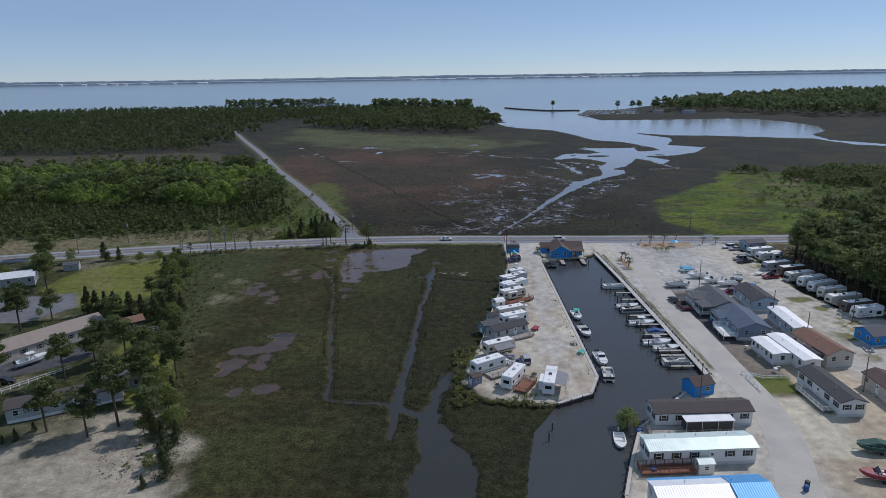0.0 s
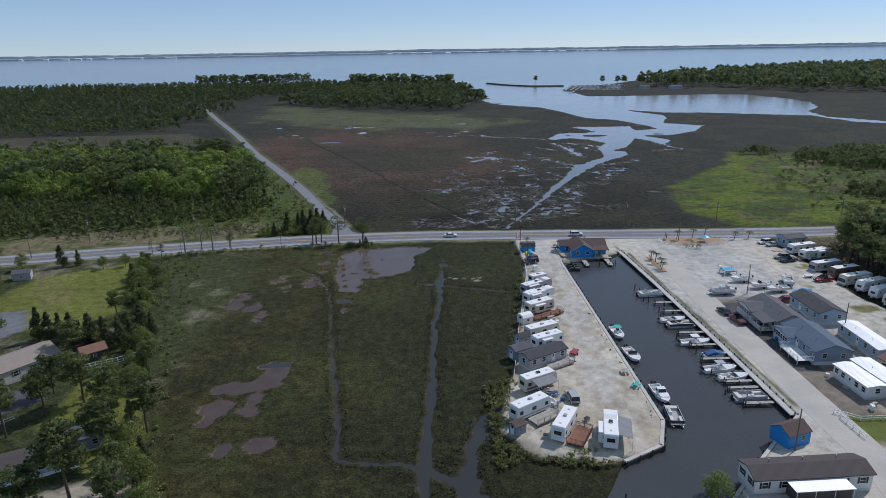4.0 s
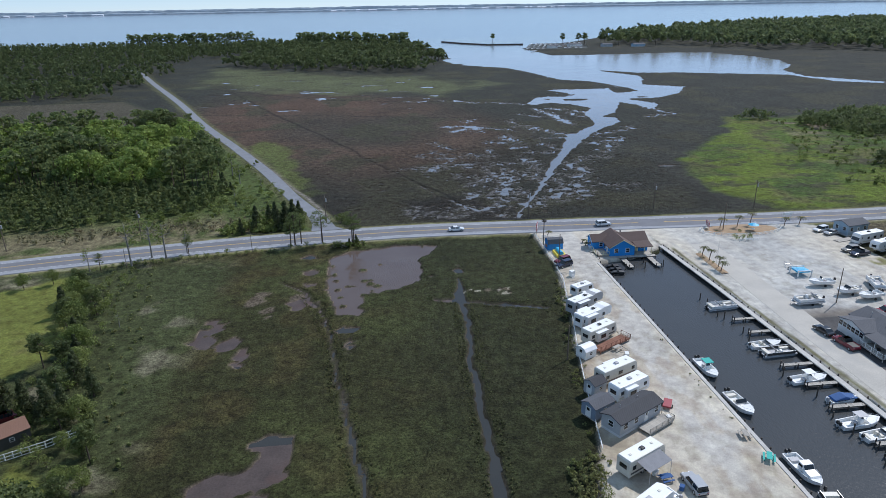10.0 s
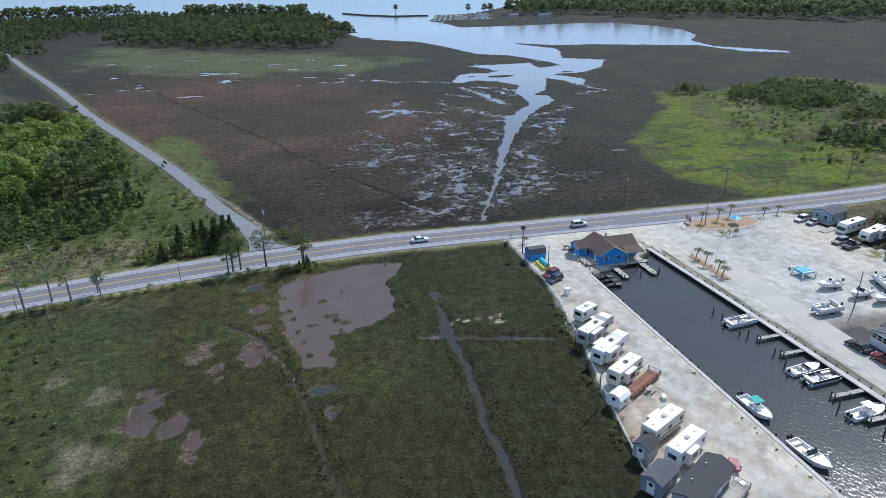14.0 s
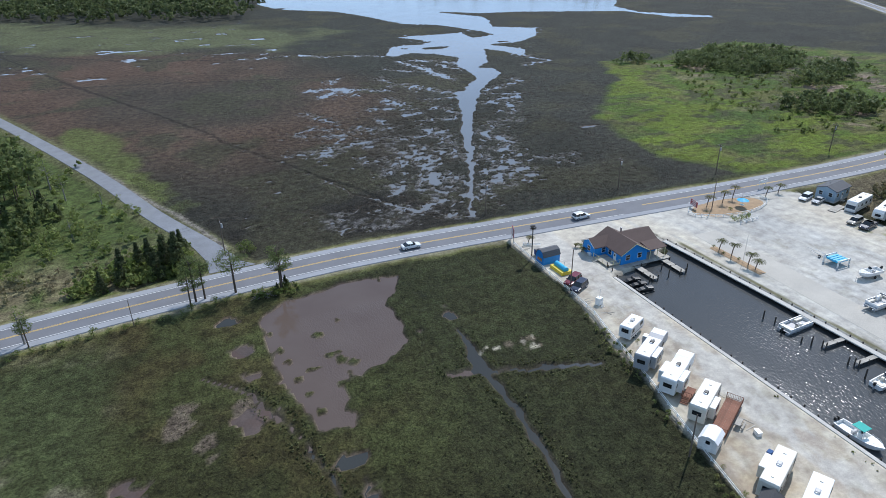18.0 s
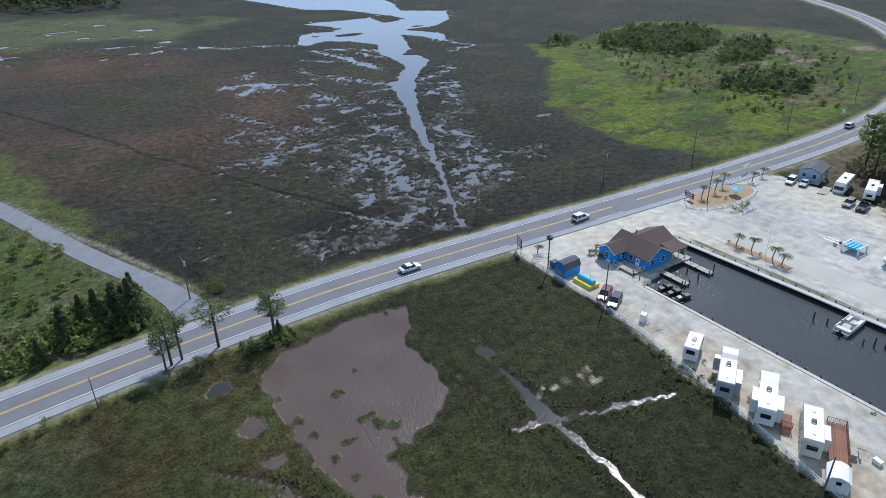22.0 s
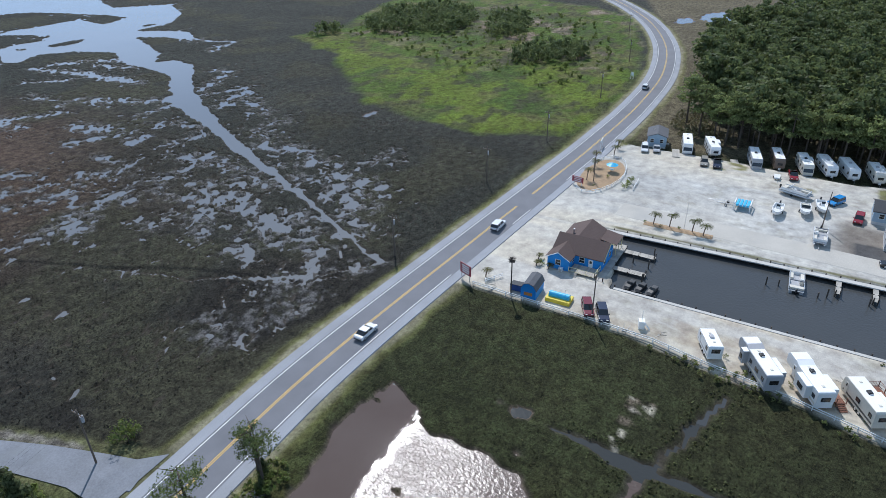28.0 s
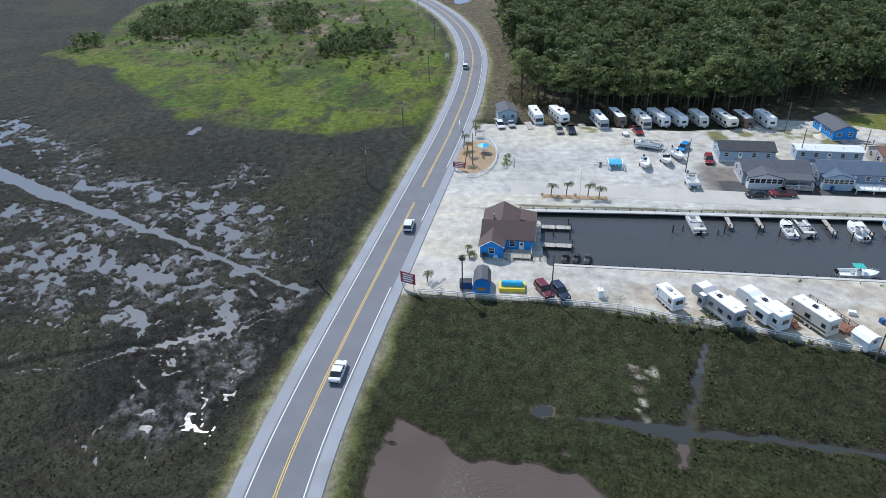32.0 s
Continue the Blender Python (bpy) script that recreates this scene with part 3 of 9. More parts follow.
PAN_WEST_D = [[(18.7, 300.6, 1.8), (18.0, 295.8, 1.6), (18.5, 292.6, 1.6), (18.6, 288.9, 1.4), (16.8, 284.9, 0.9)], [(8.5, 300.7, 1.0), (11.8, 300.7, 0.8), (9.2, 297.4, 0.9)], [(16.0, 322.5, 1.0), (13.6, 316.3, 1.1), (10.8, 314.0, 0.6)], [(30.0, 336.6, 0.5), (35.2, 329.4, 0.8), (37.8, 321.6, 0.5), (39.9, 316.2, 0.6)], [(29.8, 305.8, 0.5), (27.7, 299.2, 1.1), (25.6, 295.2, 0.6)], [(45.8, 368.6, 1.2), (52.0, 366.8, 0.9), (57.0, 366.0, 1.6)], [(38.8, 359.5, 0.9), (44.2, 348.9, 0.7), (45.0, 340.4, 1.0), (41.9, 329.4, 0.9)], [(28.1, 331.2, 1.0), (27.3, 325.3, 1.3), (28.3, 320.8, 1.0), (24.6, 316.3, 1.0)]]
PAN_WEST_E = [[(2.5, 282.2, 1.3), (2.9, 278.9, 1.3), (3.0, 275.9, 1.0), (0.1, 276.5, 0.6)], [(-3.0, 278.4, 0.5), (-2.7, 275.7, 0.9), (-0.8, 275.8, 0.5)], [(-5.2, 280.3, 0.8), (-4.8, 276.5, 0.7), (-6.0, 275.3, 0.5)], [(-14.2, 284.5, 0.4), (-13.7, 279.4, 0.7), (-11.4, 277.1, 0.5)], [(3.9, 285.9, 0.3), (8.0, 282.1, 0.6), (10.3, 280.1, 0.9), (14.2, 276.6, 0.35), (18.4, 271.7, 0.5)], [(25.3, 292.5, 0.4), (23.7, 295.6, 0.5)], [(7.5, 327.5, 0.4), (14.6, 327.1, 0.5)], [(8.1, 389.8, 0.8), (12.2, 380.7, 0.4)], [(13.9, 319.3, 0.7), (12.8, 315.6, 0.8), (9.7, 312.7, 0.4)], [(-10.9, 285.0, 0.4), (-10.3, 283.2, 0.8), (-10.0, 281.0, 0.6), (-10.6, 277.6, 0.7)]]
PAN_WEST_F = [[(-14.2, 283.4, 0.7), (-14.8, 280.6, 0.4)], [(-3.9, 275.3, 0.4), (-6.8, 275.3, 0.3)], [(-0.1, 283.7, 0.4), (-3.4, 280.0, 0.4)], [(25.0, 299.1, 0.6), (28.6, 301.7, 0.5)], [(0.8, 376.3, 0.9), (6.0, 370.3, 0.5)], [(32.8, 435.1, 1.2), (32.2, 424.1, 1.0)], [(32.1, 396.4, 1.0), (43.6, 390.8, 1.2), (49.9, 388.2, 0.6)]]
PAN_WEST = PAN_WEST_A + PAN_WEST_B + PAN_WEST_C + PAN_WEST_D + PAN_WEST_E + PAN_WEST_F
PAN_EAST_A = [[(93.1, 405.7, 0.8), (100.8, 408.4, 1.8), (112.4, 414.5, 1.0)], [(87.1, 400.8, 0.6), (94.6, 397.8, 0.6), (102.3, 393.3, 0.8)], [(81.6, 383.8, 2.0), (87.6, 385.3, 1.6), (95.6, 390.5, 0.8)], [(98.7, 390.7, 0.9), (87.2, 372.7, 1.2), (83.8, 364.2, 0.8)], [(117.6, 423.2, 0.9), (118.7, 419.1, 0.8)], [(67.1, 354.7, 0.9), (66.0, 346.4, 1.2), (57.0, 337.9, 1.2)], [(73.5, 353.8, 0.9), (79.4, 354.2, 1.6), (79.2, 349.5, 0.8)], [(58.5, 336.0, 1.5), (61.2, 331.7, 2.2), (62.2, 327.9, 3.2), (60.0, 322.7, 1.4)], [(59.7, 344.2, 1.0), (64.5, 340.6, 0.8)], [(47.6, 328.8, 0.7), (52.2, 322.6, 0.6), (58.9, 313.6, 0.5)], [(157.5, 514.0, 0.8), (157.3, 476.5, 0.8), (162.2, 461.2, 0.8)]]
PAN_EAST_B = [[(142.7, 455.1, 1.0), (156.7, 461.1, 1.0)], [(50.7, 310.6, 1.2), (48.6, 306.6, 1.0), (40.9, 301.6, 1.4)], [(45.0, 301.9, 1.4), (53.0, 306.4, 1.6), (49.6, 306.3, 1.0)], [(42.5, 298.5, 1.2), (37.9, 293.5, 1.6), (38.0, 289.5, 1.2)], [(46.9, 296.2, 1.0), (53.1, 299.7, 1.2), (49.9, 301.1, 0.8)], [(49.6, 295.5, 1.2), (51.4, 293.8, 0.8)], [(45.4, 293.3, 0.9), (39.0, 287.6, 1.0)], [(31.9, 290.7, 0.8), (35.8, 290.9, 0.8), (29.1, 284.1, 0.8), (27.9, 285.1, 0.8)], [(46.2, 317.4, 0.9), (46.0, 313.0, 0.8)], [(61.6, 305.6, 0.6), (67.4, 303.6, 0.6), (74.0, 304.3, 0.4)]]
PAN_EAST = PAN_EAST_A + PAN_EAST_B
THREADS = [[(-9.2, 315.8, 0.1), (-4.4, 307.2, 0.22), (-3.9, 299.6, 0.2), (4.5, 286.6, 0.3), (12.2, 275.8, 0.3), (17, 273, 0.4)]]
SIDE_DITCH = [(-42.4, 277.6, 0.3), (-44.2, 285, 0.5), (-47.2, 294, 0.6), (-51.6, 306, 0.7), (-59.4, 322, 0.7), (-71.5, 353, 0.6), (-88, 392, 0.4)]
POND = [(-39.7, 241.2), (-38.4, 243.9), (-32.9, 247.6), (-28.9, 247.9), (-24.4, 249.2), (-19.7, 250.1), (-15.0, 250.1), (-9.5, 248.0), (-10.0, 245.9), (-12.1, 242.3), (-14.5, 239.9), (-15.6, 237.4), (-15.2, 234.0), (-15.2, 230.2), (-15.6, 225.9), (-16.5, 223.8), (-18.1, 221.9), (-21.0, 219.8), (-25.3, 218.6), (-26.8, 216.8), (-31.0, 217.7), (-31.5, 216.0), (-30.1, 214.4), (-30.3, 212.6), (-31.8, 211.5), (-31.8, 209.6), (-30.0, 207.4), (-31.3, 206.3), (-31.7, 205.0), (-33.4, 206.7), (-36.0, 206.9), (-37.2, 211.0), (-38.4, 216.8), (-39.0, 222.4), (-39.3, 227.8), (-39.5, 232.0), (-39.4, 237.0)]
ISLANDS = [(-25.9, 236.3, 0.4, 0.6), (-24.8, 236.4, 0.4, 0.6), (-30.5, 232.6, 1.3, 1.1), (-38.1, 230.3, 1.0, 1.5), (-37.4, 226.3, 0.8, 0.9), (-30.1, 225.3, 1.0, 0.9), (-28.5, 225.6, 1.0, 0.8), (-28.6, 223.0, 1.2, 1.4), (-26.8, 221.7, 1.2, 1.2), (-34.4, 222.4, 0.9, 0.9), (-33.0, 222.4, 0.9, 0.7), (-28.2, 218.8, 0.8, 0.6), (-28.2, 217.2, 1.3, 0.6), (-36.9, 220.5, 0.9, 1.1), (-36.0, 216.0, 0.9, 1.1), (-35.4, 210.9, 1.0, 1.3), (-13.5, 248.2, 0.5, 0.9), (-38.8, 236.5, 0.8, 0.9)]
POOLS = [(330, 262, 16, 9), (350, 240, 18, 7), (312, 276, 9, 5), (395, 225, 20, 6), (99.5, 331, 3.4, 1.5), (-62.8, 204, 1.6, 2.6), (-44.2, 233.1, 2.3, 2.3), (-45.1, 244.0, 1.7, 1.2), (-44.4, 224.7, 1.4, 1.0), (-5.5, 229.0, 0.7, 1.2), (-12.3, 225.2, 0.8, 1.1), (-34.3, 198.3, 1.4, 1.4), (-39.4, 220.7, 1.1, 0.8), (-64.4, 196.7, 2.3, 2.0), (-58.5, 195.3, 2.0, 2.4), (-65.7, 203.4, 0.9, 2.4), (-64.0, 206.2, 1.7, 1.4), (-55.1, 190.0, 0.9, 2.6), (-45.9, 214.2, 2.1, 3.2), (-33.3, 193.6, 0.8, 2.1), (-33.0, 198.8, 0.9, 1.3), (-41.2, 130.7, 2.4, 2.1), (-47.5, 128.0, 1.5, 1.7)]
MUD_POOLS = [[(-48.5, 160.5), (-46.2, 162.1), (-42.0, 161.4), (-40.9, 157.7), (-42.1, 152.6), (-44.3, 150.2), (-46.9, 150.0), (-48.1, 148.5), (-52.1, 148.1), (-55.5, 148.3), (-55.9, 151.0), (-53.4, 152.8), (-49.2, 153.1), (-47.7, 155.0), (-46.8, 157.1)], [(-53.4, 147.0), (-50.1, 146.1), (-49.5, 142.9), (-50.7, 140.9), (-52.8, 139.8), (-52.4, 136.9), (-55.0, 136.5), (-55.7, 137.7), (-54.2, 139.9), (-55.8, 143.3), (-54.8, 145.0)], [(-47.6, 148.5), (-44.9, 147.9), (-44.4, 145.7), (-46.2, 144.8), (-44.6, 142.9), (-44.2, 140.5), (-46.9, 139.4), (-48.0, 141.9), (-46.9, 143.6), (-48.0, 147.2)]]
MUD = [(-45.7, 213.6, 2.5, 2.6), (-46.4, 216.6, 1.5, 2.0), (-55.2, 220.2, 2.2, 1.5), (-55.3, 215.1, 2.7, 1.6), (-52.5, 209.8, 1.4, 2.1), (-55.9, 216.7, 2.6, 3.8), (2.5, 214.5, 2.2, 0.8), (4.5, 212.2, 1.4, 0.7), (-3.5, 214.3, 1.7, 0.5), (-14, 246, 2, 1)]
LAGOON_ISLES = [(123.6, 563.8, 5.2, 3.5), (122.3, 537.5, 9.6, 4.0), (102.2, 545, 1.6, 2.5), (173, 540, 3, 2)]
PENINSULA = [(20.8, 252), (20.6, 228), (18.2, 210), (12.5, 181), (8.6, 158), (4, 143), (2.0, 132), (8, 124.5), (19, 121.5), (29.5, 125), (32.6, 133), (32.6, 227), (45, 230), (54.6, 237), (54.6, 256), (20, 258)]
LOT = [(54, 258), (54.6, 236), (57.5, 133.5), (50, 126.5), (44, 120.5), (35, 111), (27, 90), (22, 60), (96, 60), (100, 120), (111, 136), (117, 150), (118, 166), (109, 176), (107, 190), (109, 225), (109, 246), (100, 252), (74, 258)]
GREEN = [(98, 288), (101, 309), (106, 336), (128, 360), (150, 385), (165, 400), (183, 444), (214, 432), (260, 452), (305, 462), (345, 380), (330, 330), (300, 300), (250, 283), (200, 269), (150, 262), (112, 265)]
LAWNS = [[(-135, 200), (-132, 224), (-108, 238), (-97, 214), (-93, 196), (-104, 178), (-122, 188)], [(-84.5, 160), (-69, 147), (-62, 132), (-66, 120), (-84, 138)], [(64.8, 133), (64.6, 124), (73.5, 123.6), (74, 132.5)], [(88, 252), (90, 244), (106, 238), (110, 250), (104, 254)], [(112, 145), (120, 152), (150, 140), (140, 100), (112, 110)]]
SIDE_ROAD = [(-41, 266), (-46, 281), (-57, 307), (-72, 348), (-96, 405), (-127, 476), (-168, 580), (-225, 715), (-275, 836), (-310, 900)]
ROAD = [(-520, 120), (-420, 158), (-300, 200), (-200, 231), (-130, 247), (-95, 253), (-63, 257.4), (-30, 260), (-6, 260.4), (38, 258.3), (72, 256.5), (104, 255), (149, 254.7), (196, 258.5), (251, 272), (312, 299), (380, 345), (450, 410), (540, 520), (640, 640)]
RED_MARSH = [(-60, 360), (-20, 320), (10, 340), (30, 420), (0, 560), (-120, 640), (-130, 480)]


def spline(pts, gap):
    """Points along a smooth line through pts, about gap apart."""
    P = [Vector((*p, 0)[:2]).to_3d() for p in pts]
    P = [P[0] * 2 - P[1]] + P + [P[-1] * 2 - P[-2]]
    out = []
    for i in range(1, len(P) - 2):
        a, b, c, d = P[i - 1:i + 3]
        n = max(1, int((c - b).length / gap))
        for k in range(n):
            t = k / n
            out.append(0.5 * ((2 * b) + (c - a) * t + (2 * a - 5 * b + 4 * c - d) * t * t + (3 * b - a - 3 * c + d) * t ** 3))
    out.append(P[-2])
    return [(p.x, p.y) for p in out]


ROAD_LINE = spline(ROAD, 4)
SIDE_LINE = spline(SIDE_ROAD, 6)
WATER_Z = -0.45


def ellipses(X, Y, rows, ragged):
    d = np.full(X.shape, 1e9)
    for cx, cy, rx, ry in rows:
        near = (abs(X - cx) < rx + 8) & (abs(Y - cy) < ry + 8)
        q = np.hypot((X[near] - cx) / rx, (Y[near] - cy) / ry)
        d[near] = np.minimum(d[near], (q - 1) * min(rx, ry))
    return d + ragged


def land(X, Y):
    """Height of the ground, and the distances that its cover follows."""
    jx = (fbm(X / 3.1, Y / 3.1, 5, 3) - 0.5) * 3.2
    jy = (fbm(X / 3.1, Y / 3.1, 9, 3) - 0.5) * 3.2
    big = (fbm(X / 22, Y / 22, 31, 3) - 0.5) * 26
    wet = sd_poly(X + jx * 0.8, Y + jy * 0.8, LAGOON) + 0.3
    wet = np.maximum(wet, -ellipses(X + jx * 2, Y + jy, LAGOON_ISLES, 0.0))
    far_bay = sd_poly(X + big, Y + big * 0.6, BAY)
    canal = sd_poly(X, Y, CANAL)
    marsh_water = np.minimum(sd_line(X + jx * 0.8, Y + jy * 0.8, CREEK) + 0.35, sd_line(X + jx * 1.3, Y + jy * 1.3, SLOUGH))
    for b in BRANCHES + THREADS:
        marsh_water = np.minimum(marsh_water, sd_line(X + jx * 1.6, Y + jy * 1.6, b))
    for b in DITCHES:
        marsh_water = np.minimum(marsh_water, sd_line(X + jx * 0.55, Y + jy * 0.55, b) + 0.22)
    ragged = (fbm(X / 2.4, Y / 2.0, 3, 4) - 0.5) * 4.6
    pond = np.maximum(sd_poly(X + jx * 0.55, Y + jy * 0.55, POND), -ellipses(X, Y, ISLANDS, ragged * 0.14))
    pools = ellipses(X, Y, POOLS, ragged * 0.8)
    flats = np.full(X.shape, 1e9)
    for b in MUD_POOLS:
        flats = np.minimum(flats, sd_poly(X + jx * 0.5, Y + jy * 0.5, b))
    pools = np.minimum(pools, flats + ragged * 0.5)
    # the broken pans on both sides of the creek
    creek = np.minimum(sd_line(X, Y, CREEK), sd_line(X, Y, [(60, 358, 0), (10, 352, 0), (-8, 330, 0)]))
    across, along = X * 0.87 + Y * 0.5, Y * 0.87 - X * 0.5
    patch = 0.55 * fbm((across + jx) / 3.6, (along + jy) / 2.2, 41, 4) + 0.45 * fbm((across + jx * 1.5) / 2.3, (along + jy * 1.5) / 1.5, 43, 3)
    patch2 = 0.6 * fbm((across + jx) / 2.3, (along + jy) / 1.6, 141, 3) + 0.4 * patch
    stroke = np.full(X.shape, 30.0)
    on = (Y > 266) & (Y < 570) & (X > -40) & (X < 180)
    sx_, sy_ = X[on] + jx[on] * 1.1, Y[on] + jy[on] * 1.1
    best = np.full(sx_.shape, 30.0)
    for b in PAN_WEST + PAN_EAST:
        best = np.minimum(best, sd_line(sx_, sy_, b))
    stroke[on] = best
    near_pan = step(stroke, 9, 1)
    reach = step(creek, 55, 10) * step(Y, 271, 281) * step(Y, 560, 430)
    # open water along the strokes, broken by tussocks, and small ragged pans scattered round them
    pans = stroke + 0.32 + 2.2 * step(Y, 298, 286) * step(-X, -16, -6) - 0.9 * step(Y, 350, 410) + (0.53 - patch2) * 19
    pans = np.minimum(pans, (0.745 - 0.085 * near_pan - 0.045 * reach - patch2) * 12)
    veins = np.abs(fbm((across + jx) / 7.5, (along + jy) / 4.2, 97, 4) - 0.5) - 0.026 * near_pan * step(fbm(X / 8, Y / 8, 89, 2), 0.36, 0.58)
    pans = np.minimum(pans, veins * 38)
    pans = np.where(reach + near_pan > 0.02, pans, 9)
    fringe = (0.66 - patch) * 14 + step(np.minimum(wet, 60), 2, 45) * 12 + step(Y, 520, 440) * 4
    pans = np.minimum(pans, np.where(wet < 60, fringe, 9))
    far_pans = (0.735 - fbm(X / 16, Y / 7, 71, 4)) * 20 + step(np.abs(Y - 640), 90, 220) * 8 + step(X, 20, 60) * 9 + step(-X, 190, 230) * 9
    pans = np.minimum(pans, np.where(Y > 520, far_pans, 9))
    dry = sd_poly(X, Y, GREEN)
    lots = np.minimum(sd_poly(X, Y, PENINSULA), sd_poly(X, Y, LOT))
    road = sd_line(X, Y, [(x, y, 0.0) for x, y in ROAD_LINE[::3]])
    side = sd_line(X, Y, [(x, y, 0.0) for x, y in SIDE_LINE[::3]])
    pans = np.where(Y < 268, 9, pans)
    keep = np.minimum(np.minimum(dry, lots), np.minimum(road - 11, side - 8))
    pans = np.where(keep < 1.5, 9, pans)
    water = np.minimum(np.minimum(np.minimum(wet, marsh_water), np.minimum(pond, pools)), pans)
    water = np.where((road < 7.5) | (lots < 0), 9, water)
    z = -0.10 + (fbm(X / 2.2, Y / 2.2, 77, 3) - 0.5) * 0.30 + (fbm(X / 30, Y / 30, 78, 2) - 0.5) * 0.15
    trench = np.full(X.shape, 1e9)
    for b in DRY_DITCHES:
        trench = np.minimum(trench, sd_line(X + jx * 0.4, Y + jy * 0.4, b))
    upland = step(-X, 62, 72) * step(250 - Y, 0, 12)
    z = z + 0.35 * step(dry, 4, -8) + 0.3 * upland
    bank = np.where(water < 0, WATER_Z - 0.12 - 0.35 * step(-water, 0, 2.5), z - step(water, 0.32, 0.0) * (z - WATER_Z + 0.02))
    z = np.where(water < 0.32, bank, z)
    z = np.where(lots < 0.6, z + (0.42 - z) * step(lots, 0.6, -0.8), z)
    z = np.where(canal < 0.4, z + (-2.2 - z) * step(canal, 0.4, 0.0), z)
    z = z + (0.30 - z) * step(road, 11, 6.5) * (road < 11)
    z = z + (0.25 - z) * step(side, 5.2, 3.4) * (side < 5.2)
    z = np.where(far_bay < 6, np.minimum(z, WATER_Z + 0.03 * far_bay - 0.02), z)
    far_bank = np.clip(-far_bay / 60, 0, 1)
    z = np.where(far_bay < 0, WATER_Z - 0.3 - far_bank, z)
    return z, dict(water=water, canal=canal, lots=lots, road=road, side=side, dry=dry, pond=pond, pools=pools, bay=far_bay, upland=upland, trench=trench, stroke=stroke, patch=patch2)


def blend(c, colour, w):
    return c + (np.array(colour) - c) * w[..., None]


def cover(X, Y, m):
    """Base colours of the ground's cover, and how tufted it is."""
    n1, n2 = fbm(X / 26, Y / 26, 11, 4), fbm(X / 9, Y / 9, 13, 4)
    n3 = fbm(X / 60, Y / 90, 19, 3)
    c = np.zeros((*X.shape, 3)) + np.array((0.044, 0.045, 0.017))
    north = step(Y, 262, 268)
    c = blend(c, (0.037, 0.038, 0.029), north)
    c = blend(c, (0.092, 0.060, 0.042), north * step(sd_poly(X, Y, RED_MARSH), 45, -15) * (0.25 + 0.75 * step(n3, 0.25, 0.7)) * (0.45 + 0.55 * step(Y, 320, 400)))
    c = blend(c, (0.024, 0.021, 0.017), north * step(m["road"] + (n1 - 0.5) * 40, 52, 24) * step(X, 40, 10) * 0.85)
    c = blend(c, (0.052, 0.050, 0.030), north * step(n1, 0.52, 0.66) * 0.8)
    c = blend(c, (0.044, 0.043, 0.034), north * step(X, 60, 110) * step(Y, 430, 300) * 0.6)
    south = 1 - north
    c = blend(c, (0.058, 0.064, 0.022), south * step(n1, 0.48, 0.66))
    c = blend(c, (0.066, 0.056, 0.022), south * step(n2, 0.48, 0.70) * (0.35 + 0.5 * step(-X, 10, 60)))
    c = blend(c, (0.030, 0.034, 0.016), south * step(X, -34, -6) * 0.65)
    tuft = np.ones(X.shape)
    # dry green rise
    g = step(m["dry"] + (n2 - 0.5) * 10, 3, -3)
    c = blend(c, (0.074, 0.112, 0.017), g)
    c = blend(c, (0.122, 0.112, 0.042), g * step(n2, 0.47, 0.62) * 0.75)
    c = blend(c, (0.20, 0.155, 0.115), g * step(fbm(X / 12, Y / 12, 23, 3), 0.60, 0.72) * step(X, 150, 200))
    c = blend(c, (0.050, 0.080, 0.018), g * step(n1, 0.55, 0.7) * 0.7)
    c = blend(c, (0.115, 0.150, 0.018), g * step(fbm(X / 18, Y / 11, 61, 3), 0.46, 0.6) * step(X, 210, 170) * 0.8)
    c = blend(c, (0.058, 0.056, 0.030), g * step(fbm(X / 6, Y / 5, 63, 4), 0.55, 0.66) * 0.8)
    # grass beside the side road and along the far shore
    s = step(sd_poly(X, Y, [(-58, 316), (-53, 306), (-49, 312), (-56, 340), (-70, 400), (-84, 420), (-92, 408), (-68, 345)]) + (n2 - 0.5) * 14, 3, -4)
    c = blend(c, (0.105, 0.125, 0.036), s * 0.85)
    s = step(sd_poly(X, Y, [(-180, 690), (-100, 640), (20, 600), (70, 640), (30, 720), (-60, 760), (-190, 860)]) + (n1 - 0.5) * 90, 20, -20)
    c = blend(c, (0.105, 0.115, 0.055), s * 0.8)
    # the wooded side: forest floor, dry grass strip
    w = step(sd_poly(X, Y, [(-43, 266), (-57, 300), (-96, 398), (-130, 470), (-215, 600), (-900, 560), (-900, 100), (-130, 252), (-60, 262)]), 2, -2)
    c = blend(c, (0.080, 0.105, 0.032), w)
    c = blend(c, (0.078, 0.070, 0.048), w * step(Y + (n1 - 0.5) * 30, 428, 446))
    c = blend(c, (0.19, 0.165, 0.095), w * step(Y - 0.1 * X, 305, 280) * step(n2, 0.36, 0.55))
    u = m["upland"]
    c = blend(c, (0.062, 0.072, 0.028), u)
    c = blend(c, (0.20, 0.18, 0.12), u * step(n2, 0.58, 0.7) * 0.7)
    for p in LAWNS:
        s = step(sd_poly(X, Y, p) + (n2 - 0.5) * 3, 1, -1)
        c = blend(c, (0.150, 0.165, 0.038), s)
        c = blend(c, (0.20, 0.175, 0.075), s * step(n2, 0.5, 0.7) * 0.6)
        tuft = tuft * (1 - 0.45 * s)
    # sandy yard in the south-west
    s = step(sd_poly(X, Y, [(-120, 112), (-86, 114), (-62, 122), (-49, 108), (-44, 88), (-60, 60), (-140, 60)]) + (n2 - 0.5) * 8, 2, -3)
    c = blend(c, (0.36, 0.32, 0.25), s * step(n1, 0.36, 0.56))
    tuft = tuft * (1 - 0.7 * s)
